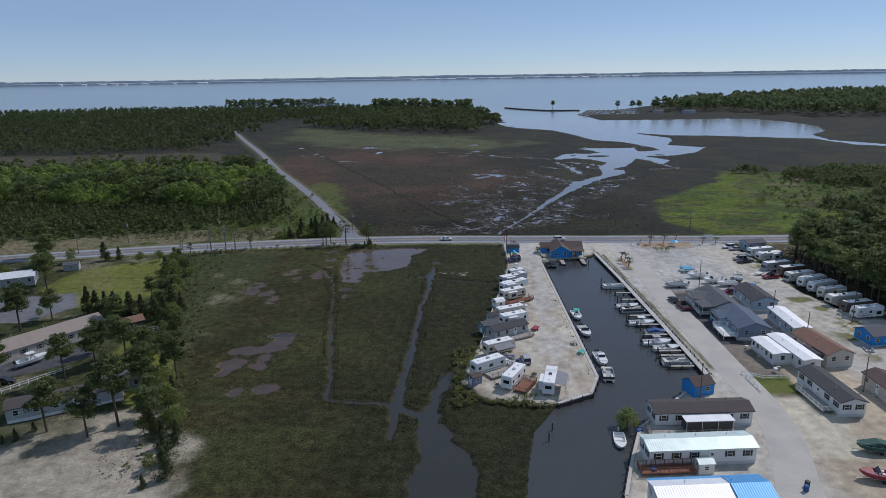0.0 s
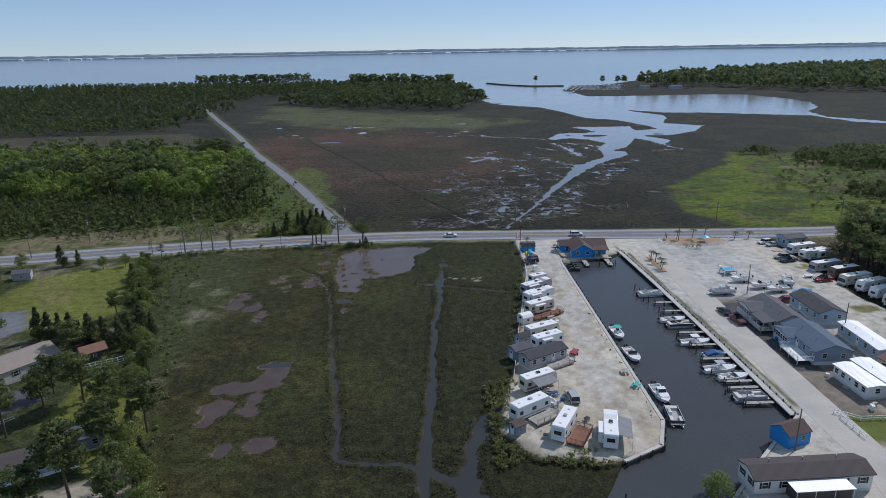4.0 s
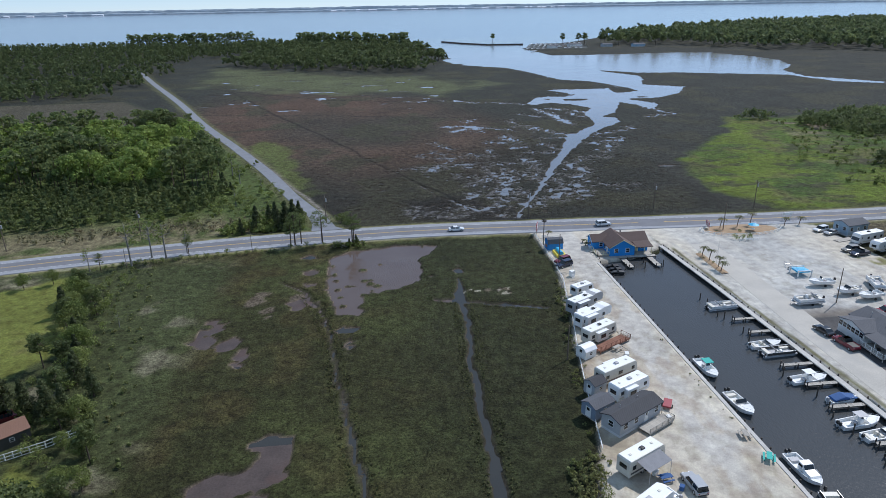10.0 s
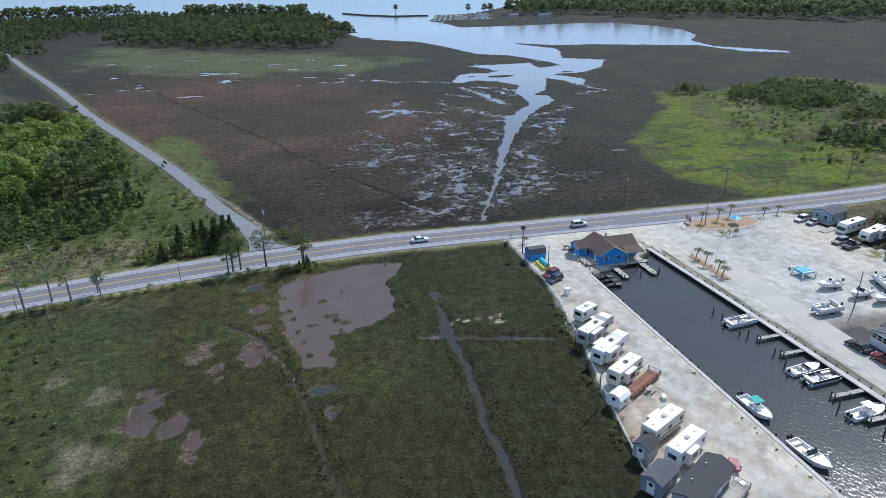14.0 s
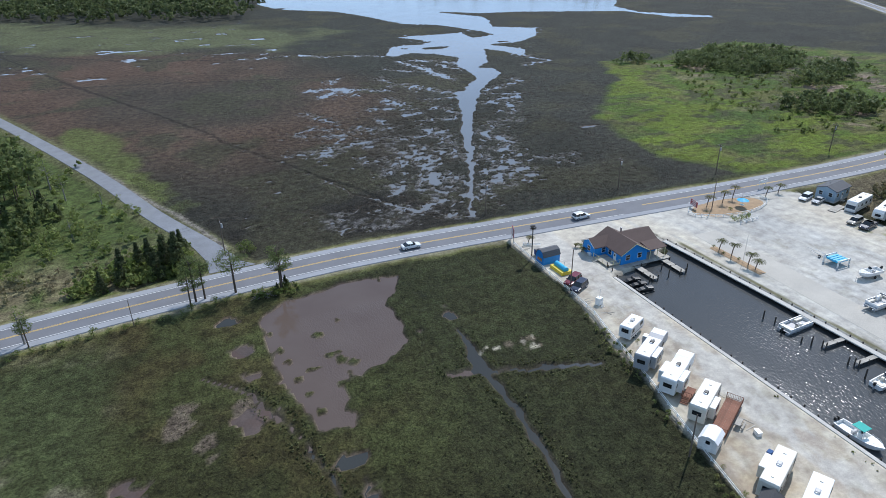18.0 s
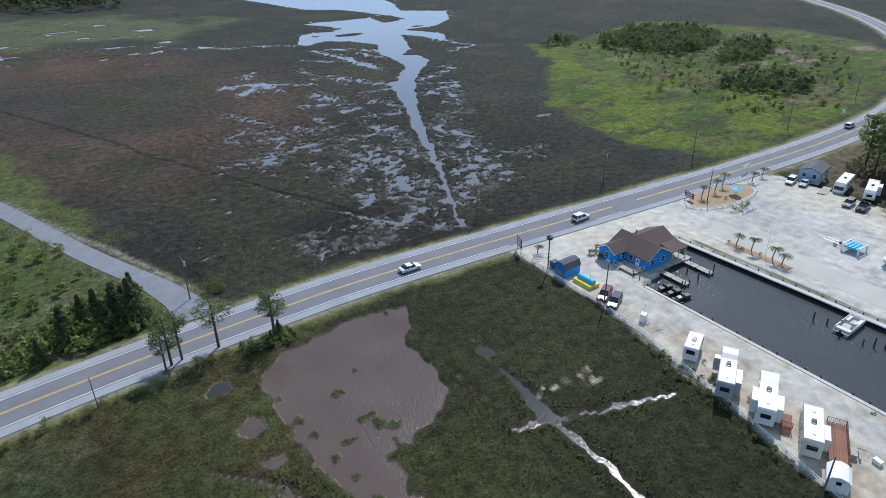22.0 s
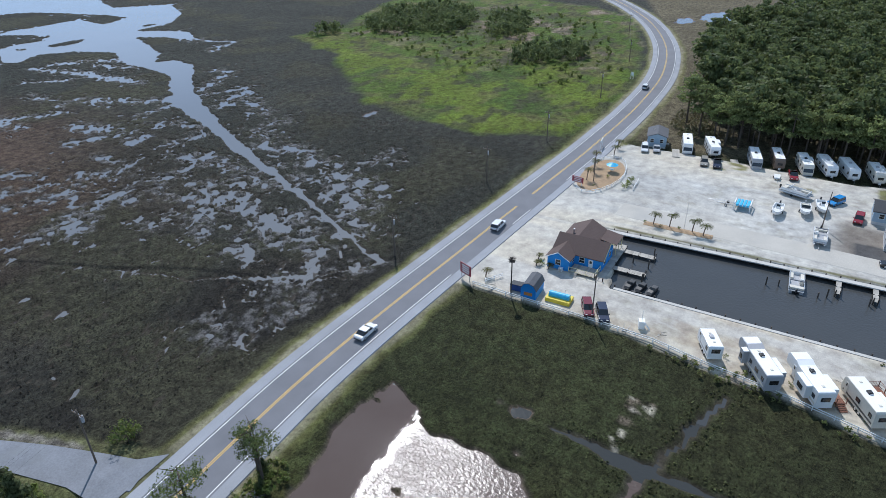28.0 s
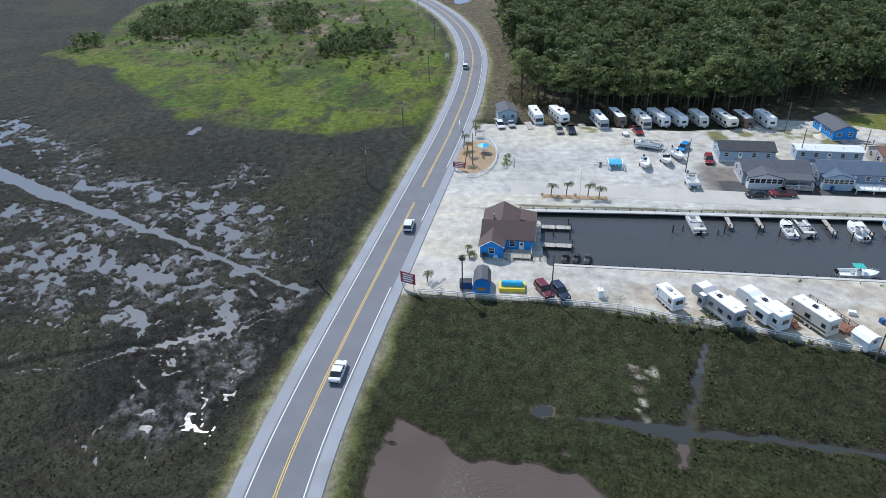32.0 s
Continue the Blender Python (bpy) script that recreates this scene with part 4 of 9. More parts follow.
    drive = np.minimum(sd_poly(X, Y, [(-142, 170), (-121, 171), (-113, 184), (-121, 197), (-142, 192)]), sd_poly(X, Y, [(-108, 133), (-96, 140), (-88, 148), (-95, 153), (-114, 140)]))
    tuft = tuft * (1 - 0.9 * step(drive, 0.5, -0.5))
    c = blend(c, (0.16, 0.165, 0.175), step(sd_poly(X, Y, [(-142, 170), (-121, 171), (-113, 184), (-121, 197), (-142, 192)]), 0.5, -0.5))
    c = blend(c, (0.085, 0.085, 0.09), step(sd_poly(X, Y, [(-108, 133), (-96, 140), (-88, 148), (-95, 153), (-114, 140)]), 0.5, -0.5))
    # woods floor in the east
    s = step(sd_poly(X, Y, [(122, 262), (112, 240), (116, 160), (150, 60), (600, 60), (600, 400), (240, 262)]), 3, -3)
    c = blend(c, (0.125, 0.105, 0.065), s * (1 - g))
    # verges
    v = step(m["road"] + (n2 - 0.5) * 3, 8.8, 6.8)
    c = blend(c, (0.150, 0.150, 0.050), v * (0.55 + 0.45 * n2))
    c = blend(c, (0.30, 0.27, 0.20), step(m["road"] + (n2 - 0.5) * 3, 7.3, 6.2) * 0.6)
    c = blend(c, (0.13, 0.13, 0.06), step(m["side"], 6.0, 4.0) * 0.8)
    c = blend(c, (0.21, 0.19, 0.165), step(sd_line(X + (n2 - 0.5) * 2, Y, SIDE_DITCH), 0.5, -0.1) * 0.9)
    tuft = tuft * (1 - 0.5 * v)
    # sand and gravel of the lots
    lot = step(m["lots"] + (n2 - 0.5) * 2.2, 0.8, -0.4)
    c = blend(c, (0.50, 0.455, 0.375), lot)
    c = blend(c, (0.38, 0.31, 0.22), lot * step(fbm(X / 5, Y / 5, 57, 4), 0.54, 0.66) * step(-X, -24, -16) * 0.8)
    hard = step(X, 40, 54) * step(Y, 70, 120)
    c = blend(c, (0.485, 0.462, 0.412), lot * step(n1, 0.22, 0.5) * (0.35 + 0.65 * step(Y, 165, 195)) * step(X, 36, 50))
    c = blend(c, (0.42, 0.415, 0.395), lot * step(fbm(X / 14, Y / 40, 37, 4), 0.5, 0.66) * 0.75 * hard)
    wheel = step(np.abs(X - 25.0 - 0.05 * (Y - 150)) + (n2 - 0.5) * 5, 4.6 + 4 * step(Y, 205, 225), 1.6) * step(Y, 128, 150)
    c = blend(c, (0.47, 0.445, 0.40), lot * wheel * step(-X, -33.5, -32) * 0.9)
    c = blend(c, (0.36, 0.29, 0.21), lot * step(fbm(X / 3.2, Y / 6, 59, 4), 0.53, 0.64) * step(-X, -34, -30) * step(Y, 236, 216) * 0.5)
    c = blend(c, (0.20, 0.175, 0.12), lot * step(fbm(X / 1.6, Y / 2.2, 67, 3), 0.60, 0.70) * 0.3 * step(Y, 240, 222))
    c = blend(c, (0.38, 0.37, 0.35), lot * step(fbm(X / 2.0 + Y / 30, Y / 26, 69, 3), 0.57, 0.68) * step(X, 40, 56) * 0.5)
    c = blend(c, (0.15, 0.145, 0.045), lot * step(fbm(X / 7, Y / 7, 53, 3), 0.60, 0.68) * step(X, 94, 101) * step(np.minimum(Y, 400), 235, 215) * 0.9)
    c = blend(c, (0.46, 0.36, 0.23), lot * step(sd_poly(X, Y, [(66, 160), (84, 160), (92, 120), (92, 80), (62, 90)]), 4, -4) * 0.6)
    dirt = step(sd_poly(X, Y, [(65, 191), (65, 120), (71, 120), (84, 168), (82, 191)]) + (n2 - 0.5) * 6, 3, -3)
    c = blend(c, (0.175, 0.150, 0.125), lot * dirt * 0.9)
    pad = step(sd_poly(X, Y, [(66.2, 188.5), (66.6, 150), (72.5, 150), (74, 168), (73, 188.5)]) + (n2 - 0.5) * 1.2, 0.4, -0.4)
    c = blend(c, (0.088, 0.085, 0.084), lot * pad)
    edge_x = 54.6 + np.clip(236.5 - Y, 0, 200) * 0.0282
    c = blend(c, (0.125, 0.118, 0.055), lot * step(np.abs(X - edge_x - 1.75) + (n2 - 0.5) * 0.9, 0.75, 0.35) * step(Y, 134, 138) * step(236 - Y, 0, 3) * 0.9)
    s = step(sd_poly(X, Y, [(64.4, 122.5), (75.5, 123), (76, 114), (72, 100), (61, 101)]) + (n2 - 0.5) * 2, 0.7, -0.7)
    c = blend(c, (0.58, 0.52, 0.40), s)
    s = step(sd_poly(X, Y, LAWNS[2]) + (n2 - 0.5) * 1.5, 0.6, -0.6)
    c = blend(c, (0.120, 0.140, 0.034), s)
    tuft = tuft * (1 - 0.88 * lot)
    # mud and the beds of pools and channels
    c = blend(c, (0.060, 0.058, 0.040), step(np.abs(m["trench"] - 1.1), 0.7, 0.1) * 0.4)
    c = blend(c, (0.010, 0.010, 0.008), step(m["trench"], 0.45, 0.0) * 0.7)
    grain = fbm(X / 1.1, Y / 1.1, 151, 3)
    flat = step(m["stroke"] + (0.5 - m["patch"]) * 14, 3.2, 0.2) * step(Y, 267, 272)
    c = blend(c, (0.140, 0.135, 0.130), flat * step(grain, 0.42, 0.60))
    c = blend(c, (0.060, 0.060, 0.040), flat * step(grain, 0.44, 0.30) * 0.7)
    wet = step(m["water"], 0.55, -0.05)
    c = blend(c, (0.060, 0.050, 0.040), wet)
    c = blend(c, (0.205, 0.150, 0.125), step(np.minimum(m["pond"], m["pools"]), 0.2, -0.2))
    c = blend(c, (0.165, 0.130, 0.098), step(ellipses(X, Y, MUD, (fbm(X / 1.8, Y / 1.8, 29, 3) - 0.42) * 4.5), 0.3, -0.3) * 0.8)
    c = blend(c, (0.42, 0.38, 0.30), step(ellipses(X, Y, [r for r in MUD if r[0] > -5], (fbm(X / 1.4, Y / 1.4, 35, 3) - 0.40) * 4.5), 0.2, -0.2) * 0.9)
    c = blend(c, (0.10, 0.11, 0.08), step(m["bay"], 3, -3))
    tuft = tuft * (1 - 0.7 * wet)
    return c, tuft


def spaced(parts):
    out = [parts[0][0]]
    for a, b, s0, s1 in parts:
        x = a
        while x < b - 1e-6:
            s = s0 + (s1 - s0) * (x - a) / (b - a)
            x = min(x + s, b)
            out.append(x)
    return np.array(out)


gx = spaced([(-6500, -1500, 700, 180), (-1500, -420, 60, 9), (-420, -140, 8, 2.6), (-140, -66, 2.2, 0.85), (-66, -16, 0.8, 0.8), (-16, 106, 0.52, 0.52), (106, 300, 1.3, 3.4), (300, 760, 4, 9), (760, 2200, 12, 90), (2200, 6500, 150, 700)])
gy = spaced([(-600, 20, 60, 6), (20, 88, 5, 1.1), (88, 266, 0.8, 0.8), (266, 400, 0.47, 0.7), (400, 560, 0.9, 2.0), (560, 1000, 2.4, 5), (1000, 1700, 6, 12), (1700, 3000, 30, 120), (3000, 6800, 200, 700)])
GX, GY = np.meshgrid(gx, gy)
GZ, masks = land(GX, GY)
colours, tufted = cover(GX, GY, masks)
ny, nx = GX.shape
ix = np.arange(ny * nx).reshape(ny, nx)
quads = np.stack([ix[:-1, :-1], ix[:-1, 1:], ix[1:, 1:], ix[1:, :-1]], -1).reshape(-1, 4)
ground = mesh_ob("ground", np.stack([GX, GY, GZ], -1).reshape(-1, 3), quads, GROUND, smooth=True)
zone = ground.data.color_attributes.new("zone", "FLOAT_COLOR", "POINT")
zone.data.foreach_set("color", np.concatenate([colours, tufted[..., None]], -1).astype(np.float32).ravel())
tagged(ground, "tidal marsh ground with brown and green grass, sandy lots and lawns", "ground", kind="structure")


def height(x, y):
    z, _ = land(np.array([[float(x)]]), np.array([[float(y)]]))
    return float(z[0, 0])


def bay_z(y):
    """The open bay far out, seen a little lifted by the air over cool water."""
    return WATER_Z + 40.0 * max(0.0, (y - 1500.0) / 3300.0) ** 1.2


wy = [-600.0, 1500.0] + [1500.0 + 260 * k for k in range(1, 21)]
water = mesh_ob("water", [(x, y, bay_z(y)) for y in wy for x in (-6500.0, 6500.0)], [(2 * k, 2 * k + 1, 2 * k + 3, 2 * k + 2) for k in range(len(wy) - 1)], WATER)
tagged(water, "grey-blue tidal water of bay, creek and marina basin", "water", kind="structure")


MUD_FLAT = mat("wet_mud", (0.080, 0.060, 0.052), 0.5, vary=0.35, scale=0.3, fine=3.0, bump=0.3, coords="World", spec=0.25, stain=(0.095, 0.056, 0.044))
DITCH = muddy_water("ditch_water", (0.040, 0.044, 0.044), (0.056, 0.058, 0.056), 0.20, 0.035, 0.18)
MUDDY = muddy_water("muddy_water", (0.094, 0.066, 0.054), (0.126, 0.098, 0.083), 0.19, 0.12, 0.5, (-33.0, 240.0), 3.4)
BASIN = muddy_water("basin_water", (0.056, 0.059, 0.060), (0.070, 0.072, 0.071), 0.17, 0.075, 0.5, None, 2.4)
tagged(mesh_ob("ditch_water", [(-72, 10, WATER_Z + 0.015), (5, 10, WATER_Z + 0.015), (5, 254, WATER_Z + 0.015), (-72, 254, WATER_Z + 0.015)], [(0, 1, 2, 3)], DITCH), "dark still water of the marsh ditches", "water", kind="structure")
tagged(mesh_ob("basin_water", [(5, 10, WATER_Z + 0.03), (59, 10, WATER_Z + 0.03), (59, 239, WATER_Z + 0.03), (5, 239, WATER_Z + 0.03)], [(0, 1, 2, 3)], BASIN), "dark rippled water of the marina basin", "water", kind="structure")
for x0, x1, y0, y1, text in ((-42.5, -9.4, 203, 250, "shallow reddish-brown marsh pond beside the road"), (-58, -37, 124, 160, "shallow muddy pools in the marsh"), (-67, -42.6, 186, 237, "small muddy puddles in the marsh")):
    tagged(mesh_ob("pond_water", [(x0, y0, WATER_Z + 0.03), (x1, y0, WATER_Z + 0.03), (x1, y1, WATER_Z + 0.03), (x0, y1, WATER_Z + 0.03)], [(0, 1, 2, 3)], MUDDY if y1 == 250 else MUD_FLAT), text, "water", kind="structure")


# ---- roads ----
def ribbon(name, line, a, b, z, material, parent=None, thick=0.0, label="", dash=None):
    """A strip along the line between the side offsets a and b (metres to the left)."""
    vs, fs = [], []
    P = [Vector((x, y)) for x, y in line]
    for i, p in enumerate(P):
        d = (P[min(i + 1, len(P) - 1)] - P[max(i - 1, 0)]).normalized()
        nrm = Vector((-d.y, d.x))
        for o in (a, b):
            q = p + nrm * o
            vs.append((q.x, q.y, z))
        if thick:
            for o, e in ((a, -0.25), (b, 0.25)):
                q = p + nrm * (o + e)
                vs.append((q.x, q.y, z - thick))
    k = 4 if thick else 2
    for i in range(len(P) - 1):
        if dash and (i % dash[0]) >= dash[1]:
            continue
        o, q = i * k, (i + 1) * k
        fs.append((o + 1, o, q, q + 1))
        if thick:
            fs.append((o, o + 2, q + 2, q))
            fs.append((o + 3, o + 1, q + 1, q + 3))
    return tagged(mesh_ob(name, vs, fs, material, parent), label)


road = ribbon("road", ROAD_LINE, -3.9, 3.9, 0.47, ASPHALT)
tagged(road, "two-lane dark asphalt road with pale shoulders and painted lines", "road", kind="structure")
ribbon("shoulder", ROAD_LINE, 3.9, 5.7, 0.466, SHOULDER, road, 0.4, "pale asphalt shoulder")
ribbon("shoulder", ROAD_LINE, -5.7, -3.9, 0.466, SHOULDER, road, 0.4, "pale asphalt shoulder")
OPEN = [p for p in ROAD_LINE if p[0] < 20], [p for p in ROAD_LINE if 20 <= p[0] <= 62], [p for p in ROAD_LINE if p[0] > 62]
ribbon("edge_line", ROAD_LINE, 3.48, 3.62, 0.476, WHITE_LINE, road)
for seg in ([p for p in ROAD_LINE if p[0] < 25], [p for p in ROAD_LINE if 43 < p[0] < 56], [p for p in ROAD_LINE if p[0] > 72]):
    ribbon("edge_line", seg, -3.62, -3.48, 0.476, WHITE_LINE, road)
for seg in (OPEN[0] + OPEN[1][:9], OPEN[1][12:] + OPEN[2]):
    ribbon("centre_line", seg, 0.08, 0.22, 0.476, YELLOW_LINE, road)
    ribbon("centre_line", seg, -0.22, -0.08, 0.476, YELLOW_LINE, road)
side_road = ribbon("side_road", SIDE_LINE, -2.4, 2.4, 0.36, GRAVEL, None, 0.3)
tagged(side_road, "straight pale gravel road across the marsh", "gravel road", kind="structure")
tagged(mesh_ob("junction", [(-51.4, 288, 0.362), (-49.0, 281, 0.362), (-47.0, 273, 0.362), (-46.8, 265.6, 0.362), (-36.6, 266.0, 0.362), (-39.4, 269, 0.362), (-41.4, 272, 0.362), (-43.0, 279, 0.362), (-46.6, 288, 0.362)], [(0, 1, 2, 3, 4, 5, 6, 7, 8)], GRAVEL, side_road), "flared gravel mouth of the side road")
LANE_LINE = spline([(40, 60), (52, 84), (58, 98), (62.5, 115), (63.2, 140), (64, 180), (65.5, 215), (66, 236)], 4)
lane = ribbon("lane", LANE_LINE, -3.4, 3.4, 0.455, LANE, None, 0.12)
tagged(lane, "pale worn lane beside the basin", "lane", kind="structure")

# ---- woods ----
def leaf_clump(rng, n, r, size, flat=0.7):
    """n leaf triangles spread through a flattened ball of radius r."""
    d = rng.normal(size=(n, 3))
    d /= np.linalg.norm(d, axis=1, keepdims=True)
    c = d * (r * rng.uniform(0.55, 1.0, (n, 1)))
    c[:, 2] *= flat
    a = rng.normal(size=(n, 3))
    a -= d * (a * d).sum(1, keepdims=True) * 0.75
    a /= np.linalg.norm(a, axis=1, keepdims=True)
    b = np.cross(d, a)
    b /= np.linalg.norm(b, axis=1, keepdims=True) + 1e-9
    s = size * rng.uniform(0.6, 1.3, (n, 1))
    tri = np.stack([c + a * s, c - a * s * 0.5 + b * s * 0.8, c - a * s * 0.5 - b * s * 0.8], 1)
    return tri.reshape(-1, 3)


def crown(rng, kind, h, clumps, leaves, size):
    """The leaves of one tree of height h, as loose triangles."""
    out = []
    for i in range(clumps):
        u = rng.uniform()
        t = rng.uniform(0, 2 * math.pi)
        if kind == "pine":
            z = h * (0.48 + 0.50 * u)
            rad = h * 0.25 * (1.15 - 0.85 * abs(u - 0.35)) * rng.uniform(0.25, 1.0)
            r, flat = h * rng.uniform(0.08, 0.13), 0.42
        elif kind == "cone":
            z = h * (0.10 + 0.88 * u)
            rad = h * 0.26 * (1 - u) * rng.uniform(0.3, 1.0)
            r, flat = h * (0.05 + 0.11 * (1 - u)), 0.8
        elif kind == "shrub":
            z = h * (0.25 + 0.6 * u)
            rad = h * 0.55 * rng.uniform(0.1, 1.0)
            r, flat = h * 0.28, 0.8
        else:
            z = h * (0.34 + 0.56 * u)
            rad = h * 0.36 * math.sqrt(max(0.05, 1 - (2 * u - 0.85) ** 2)) * rng.uniform(0.35, 1.0)
            r, flat = h * rng.uniform(0.11, 0.17), 0.8
        out.append(leaf_clump(rng, leaves, r, size, flat) + np.array((rad * math.cos(t), rad * math.sin(t), z)))
    return np.concatenate(out)


def wood_of(rng, kind, h, limbs):
    bm = bmesh.new()
    lean = (rng.uniform(-0.03, 0.03) * h, rng.uniform(-0.03, 0.03) * h)
    top = h * (0.93 if kind in ("pine", "cone", "dead") else 0.62)
    mid = (lean[0] * 0.5, lean[1] * 0.4, top * 0.5)
    r = h * 0.017 + 0.04
    rod(bm, (0, 0, -0.3), mid, r, r * 0.72)
    rod(bm, mid, (*lean, top), r * 0.72, r * 0.22)
    for i in range(limbs):
        u = rng.uniform(0.42, 0.95)
        t = rng.uniform(0, 2 * math.pi)
        z = top * u
        ln = h * (0.20 if kind != "cone" else 0.2 * (1.1 - u))
        a = (lean[0] * u, lean[1] * u, z)
        b = (a[0] + ln * math.cos(t), a[1] + ln * math.sin(t), z + ln * rng.uniform(0.15, 0.6))
        rod(bm, a, b, r * 0.35, r * 0.1, 5)
    return bm


def tris(n):
    return np.arange(n).reshape(-1, 3)


def spots(poly, gap, seed, away=None, rag=6, grain=9):
    """Places about gap apart inside an outline."""
    rng = np.random.default_rng(seed)
    xs, ys = [p[0] for p in poly], [p[1] for p in poly]
    X, Y = np.meshgrid(np.arange(min(xs), max(xs), gap), np.arange(min(ys), max(ys), gap * 0.9))
    X = X + rng.uniform(-0.45, 0.45, X.shape) * gap
    Y = Y + rng.uniform(-0.45, 0.45, Y.shape) * gap
    ok = sd_poly(X, Y, poly) + (fbm(X / grain, Y / grain, seed, 2) - 0.5) * rag < 0
    if away is not None:
        ok &= away(X, Y)
    return np.stack([X[ok], Y[ok]], -1)


def woods(name, places, kinds, material, label, seed, hmin, hmax, clumps, leaves, size, trunks=True, zmin=0.0):
    """A wood as one mass: every tree a crown of leaf clumps; with trunks where they show."""
    rng = np.random.default_rng(seed)
    protos = [crown(rng, kinds[i % len(kinds)], 1.0, clumps, leaves, size) for i in range(7)]
    n = len(places)
    pick = rng.integers(0, 7, n)
    h = rng.uniform(hmin, hmax, n)
    wide = rng.uniform(0.85, 1.25, n)
    turn = rng.uniform(0, 2 * math.pi, n)
    out = []
    for k in range(7):
        s = pick == k
        if not s.any():
            continue
        V = protos[k][None] * h[s][:, None, None]
        V = V * np.stack([wide[s], wide[s], np.ones(s.sum())], -1)[:, None, :]
        ca, sa = np.cos(turn[s])[:, None], np.sin(turn[s])[:, None]
        x = V[..., 0] * ca - V[..., 1] * sa + places[s][:, 0:1]
        y = V[..., 0] * sa + V[..., 1] * ca + places[s][:, 1:2]
        out.append(np.stack([x, y, V[..., 2] + zmin], -1).reshape(-1, 3))
    V = np.concatenate(out)
    ob = mesh_ob(name, V, tris(len(V)), material)
    tagged(ob, label, "woods", kind="stuff")
    if trunks:
        a = rng.uniform(0, 2 * math.pi, n)
        r = (0.012 * h + 0.05)[:, None]
        ring = np.stack([np.cos(a[:, None] + np.arange(3) * 2.1), np.sin(a[:, None] + np.arange(3) * 2.1)], -1) * r[..., None]
        lo = np.concatenate([places[:, None, :] + ring, np.full((n, 3, 1), -0.4)], -1)
        hi = np.concatenate([places[:, None, :] + ring * 0.4, np.repeat((h * 0.85)[:, None, None], 3, 1)], -1)
        TV = np.concatenate([lo, hi], 1).reshape(-1, 3)
        base = np.arange(n)[:, None, None] * 6
        f = np.array([(0, 1, 4, 3), (1, 2, 5, 4), (2, 0, 3, 5)])[None] + base
        t = mesh_ob("trunks", TV, f.reshape(-1, 4), BARK, ob)
        tagged(t, "thin dark trunks", kind="stuff")
    return ob


WOOD_W = [(-86, 292), (-82, 316), (-100, 372), (-122, 432), (-140, 446), (-235, 440), (-420, 420), (-420, 200), (-330, 225), (-200, 268), (-150, 272), (-118, 283)]
mixed = spots(WOOD_W, 6.9, 5, lambda X, Y: Y > 322 - 0.12 * (X + 90))
rng0 = np.random.default_rng(2)
sel = (fbm(mixed[:, 0] / 40, mixed[:, 1] / 40, 91, 2) > 0.27) & (mixed[:, 0] < -106 - 0.25 * np.maximum(0, mixed[:, 1] - 380)) & (mixed[:, 1] < 425)
woods("broadleaf_wood", mixed[sel], ["broad"], LEAF, "fresh green broadleaf trees in full spring leaf", 3, 7.5, 16, 22, 28, 0.040)
woods("pine_wood", mixed[~sel], ["pine", "pine", "broad"], PINE, "dark green mixed pine wood", 4, 11, 18, 14, 18, 0.05)
young = spots(WOOD_W, 3.3, 6, lambda X, Y: Y <= 322 - 0.12 * (X + 90))
woods("young_pine_plantation", young, ["cone"], PINE, "young dark green pines standing close together", 7, 3.5, 6.5, 8, 8, 0.105, False)
WOOD_E = [(122, 226), (118, 196), (121, 165), (137, 140), (142, 118), (168, 60), (345, 60), (345, 196), (290, 230), (240, 250), (190, 244), (165, 240), (146, 232)]
east = spots(WOOD_E, 5.6, 8)
woods("pine_wood", east, ["pine", "pine", "broad"], PINE_DEEP, "dense dark loblolly pine wood behind the trailers", 9, 12, 19, 22, 22, 0.040)
far1 = spots([(-250, 640), (-285, 660), (-420, 700), (-900, 700), (-900, 1340), (-520, 1420), (-250, 1430), (-120, 1340), (-200, 1130), (-290, 920), (-310, 880)], 11.5, 11, None, 150, 60)
woods("far_wood", far1, ["cone", "pine", "broad"], PINE_DEEP, "dark woods toward the bay shore", 12, 7, 13, 7, 7, 0.125, False)
far1b = spots([(-330, 600), (-230, 625), (-270, 690), (-600, 720), (-600, 600)], 8, 15, None, 40, 30)
woods("far_wood", far1b, ["cone", "pine"], PINE_DEEP, "dark pine belt along the marsh edge", 16, 6, 11, 7, 9, 0.11, False)
far2 = spots([(-200, 900), (-120, 835), (30, 735), (62, 800), (70, 930), (40, 1240), (-120, 1330), (-160, 1250), (-190, 1050)], 9.5, 13, None, 90, 45)
woods("far_wood", far2, ["pine", "broad", "cone"], PINE_DEEP, "dark pine wood on the point", 14, 8, 15, 8, 10, 0.10, False)
far3 = spots([(345, 1205), (448, 1085), (560, 935), (690, 810), (860, 660), (1300, 500), (1900, 900), (1500, 1900), (1000, 1780), (620, 1500), (430, 1290)], 15, 17, None, 90, 60)
woods("far_wood", far3, ["broad", "pine", "broad"], FAR_LEAF, "mixed green woods beyond the lagoon", 18, 11, 24, 7, 8, 0.12, False)
shore = spots([(-470, 1395), (-240, 1405), (-236, 1385), (-465, 1372)], 9, 19), spots([(-140, 1310), (44, 1215), (36, 1195), (-150, 1285)], 9, 20)
woods("shore_pines", np.concatenate(shore), ["pine"], PINE_DEEP, "row of tall shore pines by the bay", 21, 19, 25, 9, 10, 0.09)
